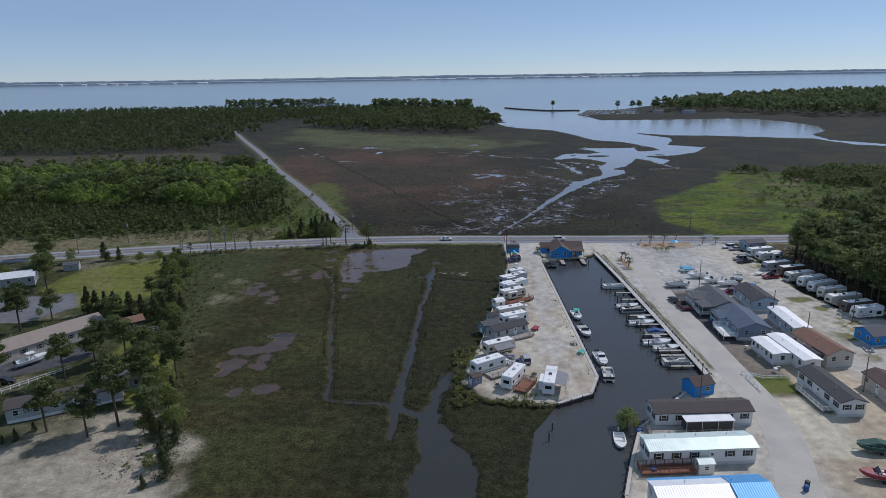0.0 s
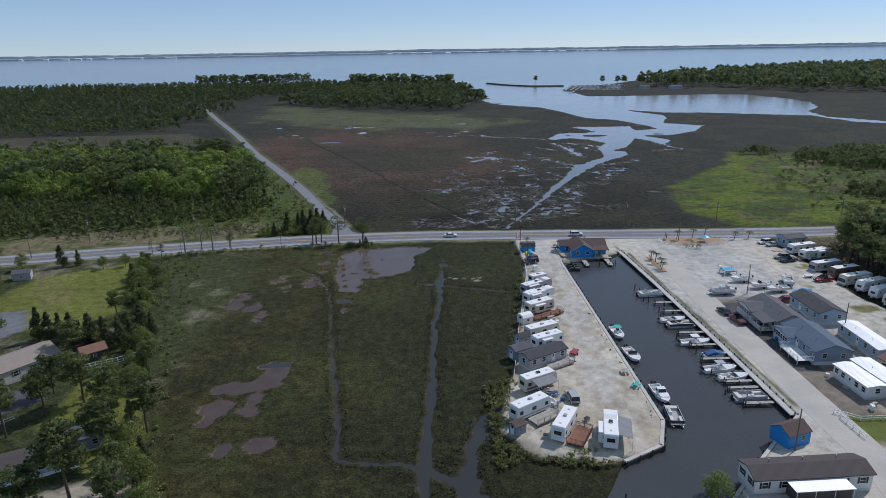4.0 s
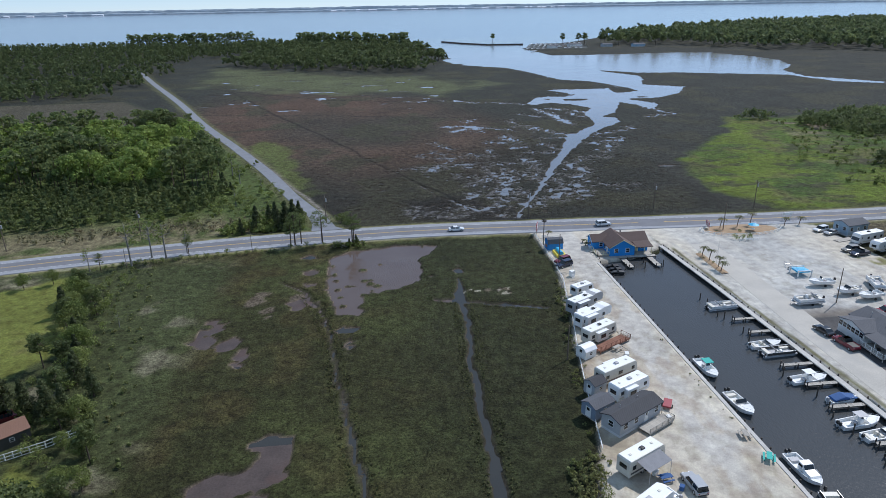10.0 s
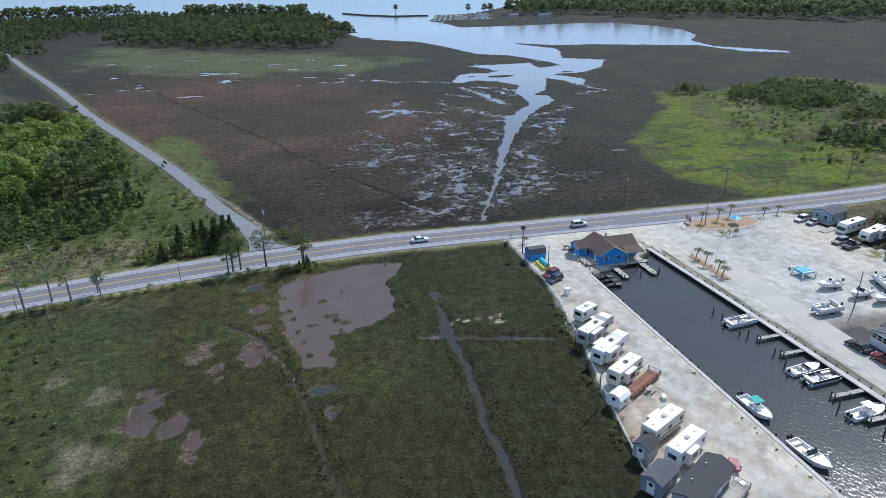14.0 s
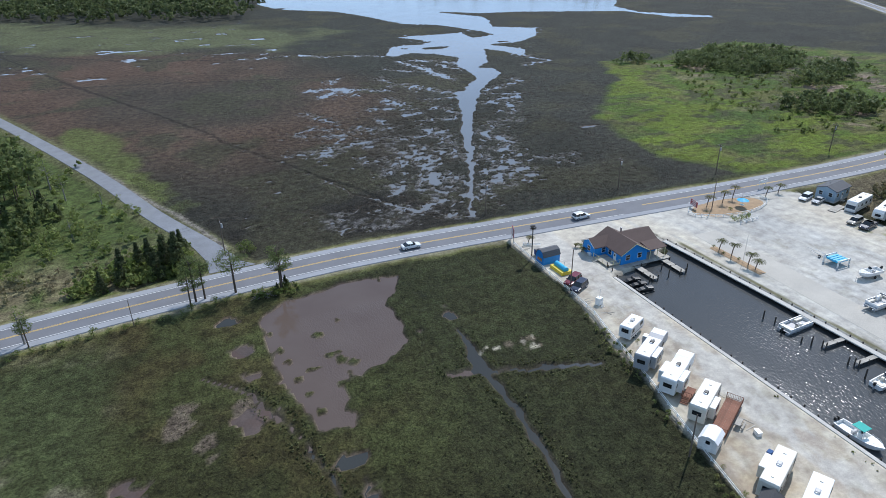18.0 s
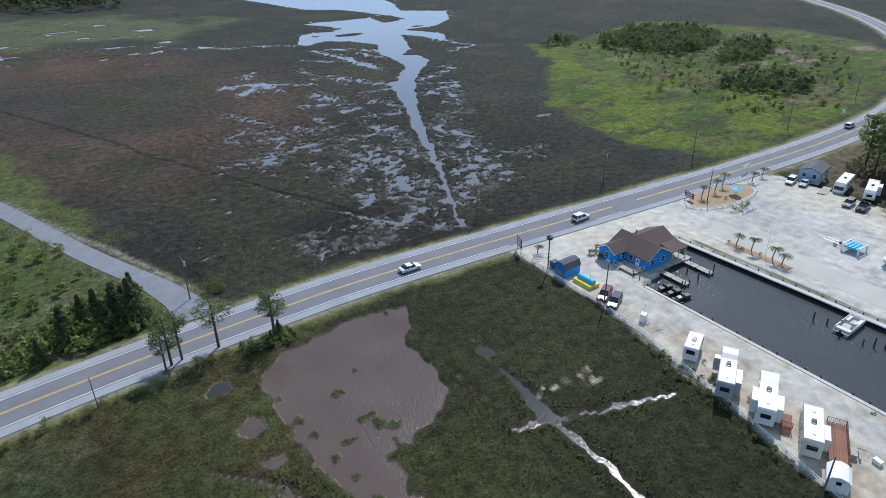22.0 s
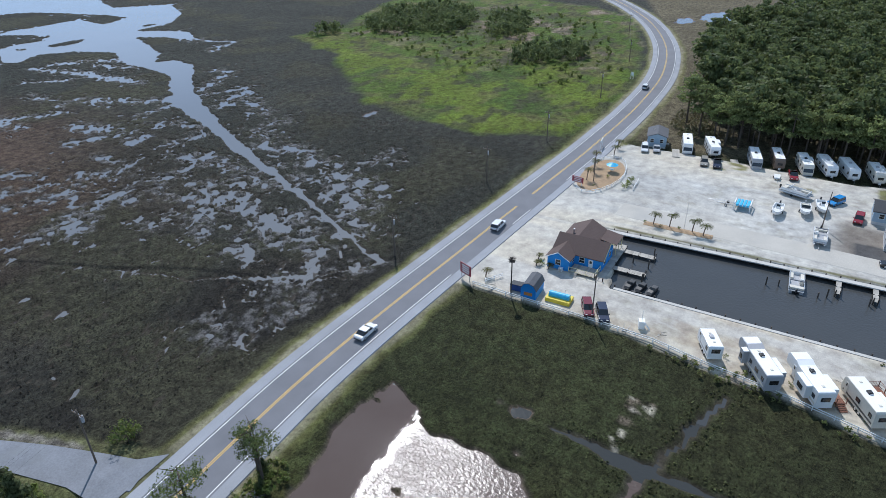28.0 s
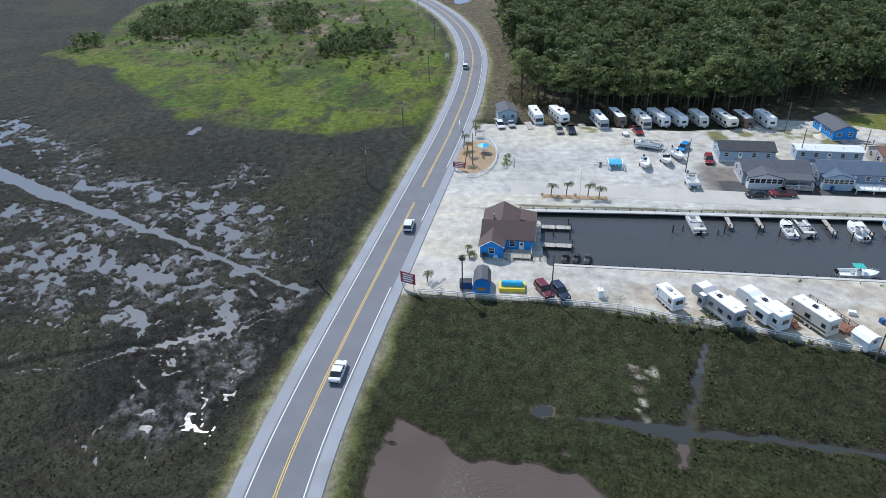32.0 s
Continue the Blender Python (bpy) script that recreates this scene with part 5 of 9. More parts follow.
knoll = np.concatenate([spots([(207, 410), (225, 372), (250, 372), (285, 392), (290, 420), (270, 440), (230, 428)], 3.4, 22), spots([(178, 314), (190, 297), (200, 291), (216, 297), (208, 316), (192, 322)], 3.2, 23), spots([(222, 350), (229, 334), (262, 345), (290, 362), (282, 376), (245, 362)], 3.6, 24), spots([(186, 430), (206, 436), (214, 432), (200, 425)], 3.0, 25)])
woods("knoll_wood", knoll, ["broad", "shrub", "broad"], PINE_DEEP, "dark cedar thicket on the green rise", 26, 2.6, 7.5, 9, 14, 0.075, False)
woods("brush", spots([(150, 290), (165, 300), (170, 350), (190, 390), (200, 420), (285, 445), (300, 400), (300, 330), (240, 292), (190, 275)], 7.5, 27), ["shrub"], SHRUB, "scattered low bushes on the green rise", 28, 0.6, 2.6, 5, 9, 0.2, False)
# tussocks of the marsh
def on_marsh(X, Y):
    _, m = land(X, Y)
    return (m["water"] > 0.7) & (m["lots"] > 1.2) & (m["road"] > 9) & (m["side"] > 5) & (m["canal"] > 1) & (m["dry"] > 3)


woods("marsh_grass", spots([(-62, 96), (-74, 150), (-98, 240), (-60, 251), (20, 251), (16, 200), (2, 160), (-3, 130), (8, 96)], 1.0, 72, on_marsh), ["shrub"], TUFT, "green and olive tussocks of salt marsh grass", 73, 0.08, 0.22, 2, 4, 0.55, False, -0.10)
woods("marsh_grass", spots([(-40, 274), (-66, 340), (-30, 380), (60, 385), (96, 340), (94, 268), (20, 266)], 1.05, 74, on_marsh), ["shrub"], TUFT_BROWN, "dull brown tussocks of salt marsh grass", 75, 0.15, 0.40, 2, 5, 0.36, False, -0.12)
def by_ditch(X, Y):
    d = sd_line(X, Y, SLOUGH)
    for b in DITCHES:
        d = np.minimum(d, sd_line(X, Y, b))
    return (d > 0.35) & (d < 1.1 + 1.3 * fbm(X / 5, Y / 5, 181, 2))


woods("ditch_grass", spots([(-46, 112), (-46, 222), (14, 222), (14, 196), (-2, 196), (-2, 150), (8, 146), (3, 112)], 0.8, 182, by_ditch), ["shrub"], GRASS_LIP, "taller green grass fringing the ditches", 183, 0.18, 0.45, 3, 6, 0.34, False, -0.15)
# far shore across the bay
rngf = np.random.default_rng(33)
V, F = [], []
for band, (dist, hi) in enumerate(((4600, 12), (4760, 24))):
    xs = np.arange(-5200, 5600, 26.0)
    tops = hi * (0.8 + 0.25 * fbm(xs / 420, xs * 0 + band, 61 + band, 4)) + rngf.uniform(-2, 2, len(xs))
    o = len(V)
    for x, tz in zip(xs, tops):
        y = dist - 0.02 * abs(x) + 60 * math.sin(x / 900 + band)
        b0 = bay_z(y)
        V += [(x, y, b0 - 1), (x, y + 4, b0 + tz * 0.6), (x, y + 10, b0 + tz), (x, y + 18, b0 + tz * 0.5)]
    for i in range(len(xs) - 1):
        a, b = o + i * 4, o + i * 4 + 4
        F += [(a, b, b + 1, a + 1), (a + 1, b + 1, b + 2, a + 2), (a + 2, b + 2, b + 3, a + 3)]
# distance haze is painted in as a pale blue-grey base colour
HAZY_LAND = mat("hazy_land", (0.50, 0.55, 0.58), 1.0, vary=0.2, scale=0.012, fine=0.05, coords="World", spec=0.0)
tagged(mesh_ob("backdrop", V, F, HAZY_LAND), "low wooded far shore across the bay, air haze painted into its colour", "shore", kind="structure")
V, F = [], []
for i in range(44):
    x = float(rngf.uniform(-2700, -1300) if i < 12 else rngf.uniform(-300, 1300))
    y = 4570 - 0.02 * abs(x) + 60 * math.sin(x / 900)
    w, hgt, o, b0 = float(rngf.uniform(6, 22)), float(rngf.uniform(3, 6)), len(V), bay_z(y)
    V += [(p, q, r + b0) for p, q, r in ((x - w, y, 0), (x + w, y, 0), (x + w, y + 16, 0), (x - w, y + 16, 0), (x - w, y, hgt), (x + w, y, hgt), (x + w, y + 16, hgt), (x - w, y + 16, hgt), (x - w, y + 8, hgt + 3), (x + w, y + 8, hgt + 3))]
    F += [tuple(o + k for k in f) for f in ((0, 1, 5, 4), (1, 2, 6, 9, 5), (2, 3, 7, 6), (3, 0, 4, 8, 7), (4, 5, 9, 8), (6, 7, 8, 9))]
tagged(mesh_ob("far_houses", V, F, mat("far_white_walls", (0.75, 0.77, 0.80), 0.8, vary=0.1, scale=0.02, fine=0.2, coords="World")), "pale waterfront houses on the far shore", "houses", kind="stuff")

# ---- materials of things ----
WHITE = mat("white_gelcoat", (0.80, 0.80, 0.78), 0.35, vary=0.06, scale=0.8, fine=6)
WHITE_ROOF = mat("white_roof_skin", (0.86, 0.86, 0.85), 0.55, vary=0.07, scale=0.5, fine=5, stain=(0.72, 0.71, 0.68))
CREAM = mat("cream_panel", (0.66, 0.62, 0.53), 0.45, vary=0.08, scale=0.7, fine=6)
GREY_PANEL = mat("grey_panel", (0.40, 0.40, 0.41), 0.45, vary=0.08, scale=0.7, fine=6)
DARK_PANEL = mat("dark_panel", (0.07, 0.065, 0.06), 0.4, vary=0.12, scale=0.7, fine=6)
BROWN_PANEL = mat("brown_panel", (0.16, 0.115, 0.085), 0.45, vary=0.1, scale=0.7, fine=6)
GLASS = mat("tinted_glass", (0.018, 0.022, 0.026), 0.08, vary=0.2, scale=1, fine=3, spec=0.7)
RUBBER = mat("rubber", (0.022, 0.022, 0.023), 0.85, vary=0.15)
STEEL = mat("galvanised_steel", (0.52, 0.53, 0.54), 0.42, 0.8, vary=0.12, scale=2, fine=12)
BLACK = mat("black_plastic", (0.02, 0.02, 0.021), 0.5, vary=0.15)
ALUMINIUM = mat("aluminium_trim", (0.68, 0.69, 0.70), 0.35, 0.7, vary=0.08)
OLD_WOOD = mat("weathered_wood", (0.41, 0.38, 0.33), 0.9, vary=0.22, scale=1.2, fine=14, bump=0.3, random_tint=0.16)
DARK_WOOD = mat("tarred_piling", (0.075, 0.062, 0.05), 0.9, vary=0.25, scale=1.5, fine=14, bump=0.3, random_tint=0.2)
RED_WOOD = mat("stained_deck_wood", (0.235, 0.105, 0.065), 0.8, vary=0.2, scale=1.2, fine=14, random_tint=0.14)
WHITE_PAINT = mat("white_painted_wood", (0.86, 0.86, 0.83), 0.6, vary=0.1, scale=1, fine=9, random_tint=0.06, stain=(0.58, 0.56, 0.50))
CONCRETE = mat("pale_concrete", (0.52, 0.50, 0.46), 0.9, vary=0.16, scale=0.4, fine=5, bump=0.2, coords="World", stain=(0.38, 0.36, 0.32))
POLE_WOOD = mat("pole_wood", (0.17, 0.13, 0.10), 0.92, vary=0.2, scale=1.5, fine=14, bump=0.3)
SKIRT = mat("skirting", (0.60, 0.60, 0.59), 0.7, vary=0.12, scale=1, fine=9)
CANVAS_GREY = mat("grey_canvas", (0.24, 0.24, 0.25), 0.85, vary=0.15, scale=1, fine=10)
TEAL = mat("teal_canvas", (0.05, 0.42, 0.36), 0.8, vary=0.1)
BLUE_CANVAS = mat("blue_canvas", (0.035, 0.10, 0.26), 0.8, vary=0.15)
BRIGHT_BLUE = mat("bright_blue_paint", (0.02, 0.24, 0.62), 0.55, vary=0.08, scale=0.7, fine=7)
TANK_BLUE = mat("tank_blue", (0.05, 0.45, 0.72), 0.45, vary=0.08)
YELLOW = mat("yellow_paint", (0.72, 0.55, 0.05), 0.6, vary=0.12)
PALE_YELLOW = mat("pale_yellow_paint", (0.70, 0.63, 0.36), 0.65, vary=0.12)
ORANGE = mat("orange_paint", (0.55, 0.22, 0.06), 0.6, vary=0.12)
SIGN_RED = mat("sign_red", (0.32, 0.045, 0.055), 0.5, vary=0.12)
SAND_PILE = mat("loose_sand", (0.60, 0.55, 0.45), 0.95, vary=0.15, scale=0.8, fine=8, bump=0.4)
MULCH = mat("straw_mulch", (0.36, 0.25, 0.15), 0.95, vary=0.3, scale=0.8, fine=7, bump=0.5)
PALM_LEAF = leaf_material("palm_fronds", (0.10, 0.115, 0.035), (0.15, 0.14, 0.05))
PAINTS = {n: mat("car_paint_" + n, c, 0.22, 0.0, vary=0.05, spec=0.7) for n, c in dict(red=(0.24, 0.012, 0.02), black=(0.016, 0.017, 0.019), silver=(0.42, 0.43, 0.44), white=(0.74, 0.75, 0.75), navy=(0.022, 0.03, 0.06), blue=(0.025, 0.24, 0.55), brown=(0.10, 0.085, 0.07), maroon=(0.16, 0.02, 0.03), bronze=(0.30, 0.28, 0.24)).items()}


def roof_material(name, col, course=0.16, rib=False, rough=0.85, stain=None):
    """Shingle courses, or the ribs of a metal sheet, across the slope."""
    m = mat(name, col, rough, 0.25 if rib else 0.0, vary=0.13, scale=0.5, fine=6, stain=stain)
    nt = m.node_tree
    bsdf = nt.nodes["Principled BSDF"]
    w = nt.nodes.new("ShaderNodeTexWave")
    w.bands_direction = "X" if rib else "Y"
    w.inputs["Scale"].default_value = 0.314 / course
    w.inputs["Distortion"].default_value = 0.0 if rib else 0.4
    nt.links.new(nt.nodes["Texture Coordinate"].outputs["Object"], w.inputs["Vector"])
    b = nt.nodes.new("ShaderNodeBump")
    b.inputs["Strength"].default_value, b.inputs["Distance"].default_value = 0.5, 0.03
    nt.links.new(w.outputs["Fac"], b.inputs["Height"])
    nt.links.new(b.outputs[0], bsdf.inputs["Normal"])
    return m


SHINGLE_GREY = roof_material("grey_shingles", (0.105, 0.108, 0.118))
SHINGLE_DARK = roof_material("charcoal_shingles", (0.06, 0.06, 0.064))
SHINGLE_BROWN = roof_material("brown_shingles", (0.105, 0.070, 0.060))
SHINGLE_UMBER = roof_material("umber_shingles", (0.080, 0.066, 0.060))
SHINGLE_TAN = roof_material("tan_shingles", (0.30, 0.25, 0.21))
SHINGLE_RUST = roof_material("rust_shingles", (0.23, 0.125, 0.085))
SHINGLE_BLUE = roof_material("blue_shingles", (0.095, 0.13, 0.18))
METAL_WHITE = roof_material("white_metal_roof", (0.80, 0.81, 0.81), 0.4, True, 0.5)
METAL_GREEN = roof_material("pale_green_metal_roof", (0.62, 0.72, 0.68), 0.4, True, 0.5, (0.42, 0.55, 0.50))
METAL_BLUE = roof_material("blue_metal_roof", (0.10, 0.33, 0.62), 0.4, True, 0.5)


def siding(name, col):
    m = mat(name, col, 0.7, vary=0.07, scale=0.6, fine=6)
    nt = m.node_tree
    w = nt.nodes.new("ShaderNodeTexWave")
    w.bands_direction, w.wave_profile = "Z", "SAW"
    w.inputs["Scale"].default_value = 0.314 / 0.2
    nt.links.new(nt.nodes["Texture Coordinate"].outputs["Object"], w.inputs["Vector"])
    b = nt.nodes.new("ShaderNodeBump")
    b.inputs["Strength"].default_value, b.inputs["Distance"].default_value = 0.4, 0.02
    nt.links.new(w.outputs["Fac"], b.inputs["Height"])
    nt.links.new(b.outputs[0], nt.nodes["Principled BSDF"].inputs["Normal"])
    return m


SIDE_WHITE, SIDE_GREY, SIDE_BLUE = siding("white_siding", (0.74, 0.74, 0.72)), siding("grey_siding", (0.43, 0.44, 0.45)), siding("pale_blue_siding", (0.36, 0.47, 0.56))
SIDE_BRIGHT, SIDE_CREAM, SIDE_SLATE = siding("bright_blue_siding", (0.02, 0.25, 0.64)), siding("cream_siding", (0.56, 0.52, 0.45)), siding("slate_blue_siding", (0.22, 0.27, 0.34))


# ---- kinds of things ----
def bx(parent, name, m, x0, x1, y0, y1, z0, z1, bevel=0.0, label="", taper=0.0):
    return part(name, box(bmesh.new(), x0, x1, y0, y1, z0, z1, bevel, taper), m, parent, label)


def rd(parent, name, m, a, b, r0, r1=None, n=8, label=""):
    return part(name, rod(bmesh.new(), a, b, r0, r1, n), m, parent, label)


def side_prism(outline, y0, y1, bevel=0.0):
    """The outline (x, z) drawn out across y, its long edges rounded."""
    bm = bmesh.new()
    a = [bm.verts.new((x, y0, z)) for x, z in outline]
    b = [bm.verts.new((x, y1, z)) for x, z in outline]
    n = len(outline)
    f0, f1 = bm.faces.new(a), bm.faces.new(list(reversed(b)))
    for i in range(n):
        bm.faces.new((a[(i + 1) % n], a[i], b[i], b[(i + 1) % n]))
    bmesh.ops.recalc_face_normals(bm, faces=bm.faces)
    if bevel:
        es = [e for f in (f0, f1) for e in f.edges]
        bmesh.ops.bevel(bm, geom=es, offset=bevel, segments=2, affect="EDGES", profile=0.6)
    return bm


def win(parent, x, y, z, w, h, n, frame=None, shutters=None):
    """A window on a wall: n is the wall's outward side, 'x', '-x', 'y' or '-y'."""
    s = -1 if n[0] == "-" else 1
    f = frame or WHITE_PAINT

    def slab(nm, m, ww, hh, d0, d1, p, off=0.0):
        d0, d1 = sorted((s * d0, s * d1))
        if n[-1] == "x":
            return bx(p, nm, m, x + d0, x + d1, y + off - ww / 2, y + off + ww / 2, z - hh / 2, z + hh / 2)
        return bx(p, nm, m, x + off - ww / 2, x + off + ww / 2, y + d0, y + d1, z - hh / 2, z + hh / 2)

    o = slab("window", f, w + 0.14, h + 0.14, -0.04, 0.035, parent)
    slab("pane", GLASS, w, h, 0.0, 0.05, o)
    slab("sash_bar", f, w, 0.05, 0.0, 0.06, o)
    if shutters:
        for d in (-1, 1):
            slab("shutter", shutters, w * 0.36, h + 0.1, -0.02, 0.04, o, d * (w / 2 + w * 0.25))
    return o


def door(parent, x, y, z, n, m=None, w=0.9, h=2.0):
    s = -1 if n[0] == "-" else 1
    d0, d1 = sorted((-0.04 * s, 0.045 * s))
    e0, e1 = sorted((0.0, 0.07 * s))
    if n[-1] == "x":
        o = bx(parent, "door", m or WHITE_PAINT, x + d0, x + d1, y - w / 2, y + w / 2, z, z + h)
        bx(o, "handle", STEEL, x + e0, x + e1, y + w * 0.3, y + w * 0.38, z + 0.95, z + 1.05)
        bx(o, "pane", GLASS, x + d0 * 1.2, x + d1 * 1.2, y - w * 0.25, y + w * 0.25, z + 1.2, z + 1.75)
    else:
        o = bx(parent, "door", m or WHITE_PAINT, x - w / 2, x + w / 2, y + d0, y + d1, z, z + h)
        bx(o, "handle", STEEL, x + w * 0.3, x + w * 0.38, y + e0, y + e1, z + 0.95, z + 1.05)
        bx(o, "pane", GLASS, x - w * 0.25, x + w * 0.25, y + d0 * 1.2, y + d1 * 1.2, z + 1.2, z + 1.75)
    return o


def wheel(parent, x, y, r=0.33, w=0.22, s=1):
    t = part("wheel", rod(bmesh.new(), (x, y - w / 2, r), (x, y + w / 2, r), r, r, 14), RUBBER, parent)
    part("rim", rod(bmesh.new(), (x, y + s * (w / 2 - 0.02), r), (x, y + s * (w / 2 + 0.015), r), r * 0.62, r * 0.55, 10), ALUMINIUM, t)
    return t


def at(x, y, yaw, z=None):
    return pose(x, y, (height(x, y) if z is None else z), 0, 0, yaw)


def trailer(x, y, yaw, L, W=2.5, H=3.2, style="travel", wall=None, stripe=None, slides=(), awning=None, label="white travel trailer parked on sand", group=""):
    """A caravan: front toward +x. style: travel, fifth or motor."""
    wall, stripe = wall or WHITE, stripe or GREY_PANEL
    th = thing("motorhome" if style == "motor" else "travel_trailer", at(x, y, yaw), label, "motorhome" if style == "motor" else "trailer", group)
    a, b = -L / 2, L / 2
    w = W / 2
    z0 = 0.55
    if style == "fifth":
        out = [(a, z0), (b - 2.3, z0), (b - 2.2, 1.45), (b - 0.25, 1.5), (b, 1.8), (b, H - 0.55), (b - 0.5, H - 0.04), (b - 2.4, H), (b - 3.4, H - 0.25), (a + 0.15, H - 0.25), (a, H - 0.45)]
    elif style == "motor":
        out = [(a, z0), (b - 0.1, z0), (b, 0.8), (b, 1.35), (b - 0.28, 2.35), (b - 0.35, H - 0.3), (b - 0.6, H), (a + 0.12, H), (a, H - 0.15)]
    else:
        out = [(a, z0), (b - 0.35, z0), (b, 1.0), (b, 1.7), (b - 0.22, H - 0.45), (b - 0.6, H - 0.02), (a + 0.2, H - 0.02), (a, H - 0.25)]
    part("body", side_prism(out, -w, w, 0.09), wall, th)
    top = H - (0.25 if style == "fifth" else 0.02)
    bx(th, "roof", WHITE_ROOF, a + 0.25, b - (3.4 if style == "fifth" else 0.75), -w + 0.12, w - 0.12, top - 0.03, top + 0.025, label="white rubber roof skin")
    if style == "fifth":
        bx(th, "front_roof", WHITE_ROOF, b - 2.3, b - 0.6, -w + 0.12, w - 0.12, H - 0.03, H + 0.02)
    for s in (-1, 1):
        y0, y1 = sorted((s * (w - 0.02), s * (w + 0.015)))
        bx(th, "stripe", stripe, a + 0.3, b - (2.4 if style == "fifth" else 0.6), y0, y1, 0.95, 1.25)
    ac = bx(th, "air_conditioner", BLACK if stripe is DARK_PANEL else GREY_PANEL if style == "travel" else BLACK, -0.5, 0.35, -0.36, 0.36, top, top + 0.3, 0.08, taper=0.06)
    bx(ac, "grille", STEEL, -0.56, -0.5, -0.2, 0.2, top + 0.06, top + 0.2)
    for vx in (a + 1.4, b - (3.9 if style == "fifth" else 1.9)):
        bx(th, "roof_vent", CREAM, vx - 0.2, vx + 0.2, -0.2, 0.2, top, top + 0.12, 0.03)
    n = max(2, int(L / 2.4))
    for s in (-1, 1):
        for i in range(n):
            wx = a + 1.0 + (L - (3.6 if style == "fifth" else 2.2)) * i / (n - 1)
            if s > 0 and i == n - 1:
                door(th, wx, s * w, 0.8, "y", wall, 0.65, 1.85)
            else:
                win(th, wx, s * w, 2.0, 0.85 if i % 2 else 0.6, 0.55, "y" if s > 0 else "-y", BLACK)
    win(th, a, 0, 2.05, 1.2, 0.6, "-x", BLACK)
    if style == "motor":
        ws = part("windscreen", side_prism([(b - 0.02, 1.42), (b + 0.02, 1.42), (b - 0.24, 2.33), (b - 0.28, 2.33)], -w + 0.15, w - 0.15), GLASS, th)
        for s in (-1, 1):
            bx(th, "headlight", ALUMINIUM, b - 0.03, b + 0.03, s * 0.95 - 0.15, s * 0.95 + 0.15, 0.85, 1.05, 0.02)
            wheel(th, b - 1.0, s * (w - 0.12), 0.42, 0.28, s)
            wheel(th, a + 2.4, s * (w - 0.12), 0.42, 0.28, s)
        bx(th, "bumper", GREY_PANEL, b - 0.05, b + 0.1, -w + 0.1, w - 0.1, 0.5, 0.75, 0.04)
    else:
        win(th, b - (0.0 if style == "fifth" else 0.03), 0, 2.35 if style == "fifth" else 1.95, 1.1, 0.5, "x", BLACK)
        for s in (-1, 1):
            for dx in (-0.45, 0.45):
                wheel(th, -0.5 + dx, s * (w - 0.13), 0.36, 0.22, s)
        if style == "travel":
            tg = rd(th, "tongue", BLACK, (b - 0.5, -0.6, 0.5), (b + 1.0, 0, 0.5), 0.05)
            rd(tg, "brace", BLACK, (b - 0.5, 0.6, 0.5), (b + 1.0, 0, 0.5), 0.05)
            rd(tg, "jack", STEEL, (b + 0.85, 0, 0.02), (b + 0.85, 0, 0.95), 0.035)
            rd(th, "gas_bottle", WHITE, (b + 0.25, 0.16, 0.52), (b + 0.25, 0.16, 1.0), 0.15, 0.13)
            rd(th, "gas_bottle", WHITE, (b + 0.25, -0.16, 0.52), (b + 0.25, -0.16, 1.0), 0.15, 0.13)
        else:
            for s in (-0.7, 0.7):
                rd(th, "landing_leg", STEEL, (b - 2.6, s, 0.02), (b - 2.6, s, 0.6), 0.05)
    for s in (-1, 1):
        rd(th, "stabiliser", STEEL, (a + 0.4, s * 0.8, 0.02), (a + 0.4, s * 0.8, 0.6), 0.04)
    for sx0, sx1, s in slides:
        y0, y1 = sorted((s * (w - 0.05), s * (w + 0.85)))
        sl = bx(th, "slide_out", wall, sx0, sx1, y0, y1, 0.85, H - 0.5, 0.05)
        bx(sl, "slide_roof", WHITE_ROOF, sx0 + 0.05, sx1 - 0.05, y0, y1, H - 0.5, H - 0.46)
        win(sl, (sx0 + sx1) / 2, s * (w + 0.85), 1.9, min(1.3, (sx1 - sx0) * 0.5), 0.7, "y" if s > 0 else "-y", BLACK)
    if awning:
        ax0, ax1, s, dep, col = awning
        y0 = s * w
        aw = part("awning", prism(bmesh.new(), [(y0, 2.95), (y0 + s * dep, 2.45), (y0 + s * dep, 2.41), (y0, 2.91)], ax0, ax1), col, th, "stretched canvas awning")
        for px in (ax0 + 0.1, ax1 - 0.1):
            rd(aw, "awning_post", ALUMINIUM, (px, y0 + s * dep, 0.02), (px, y0 + s * dep, 2.45), 0.035)
    return th


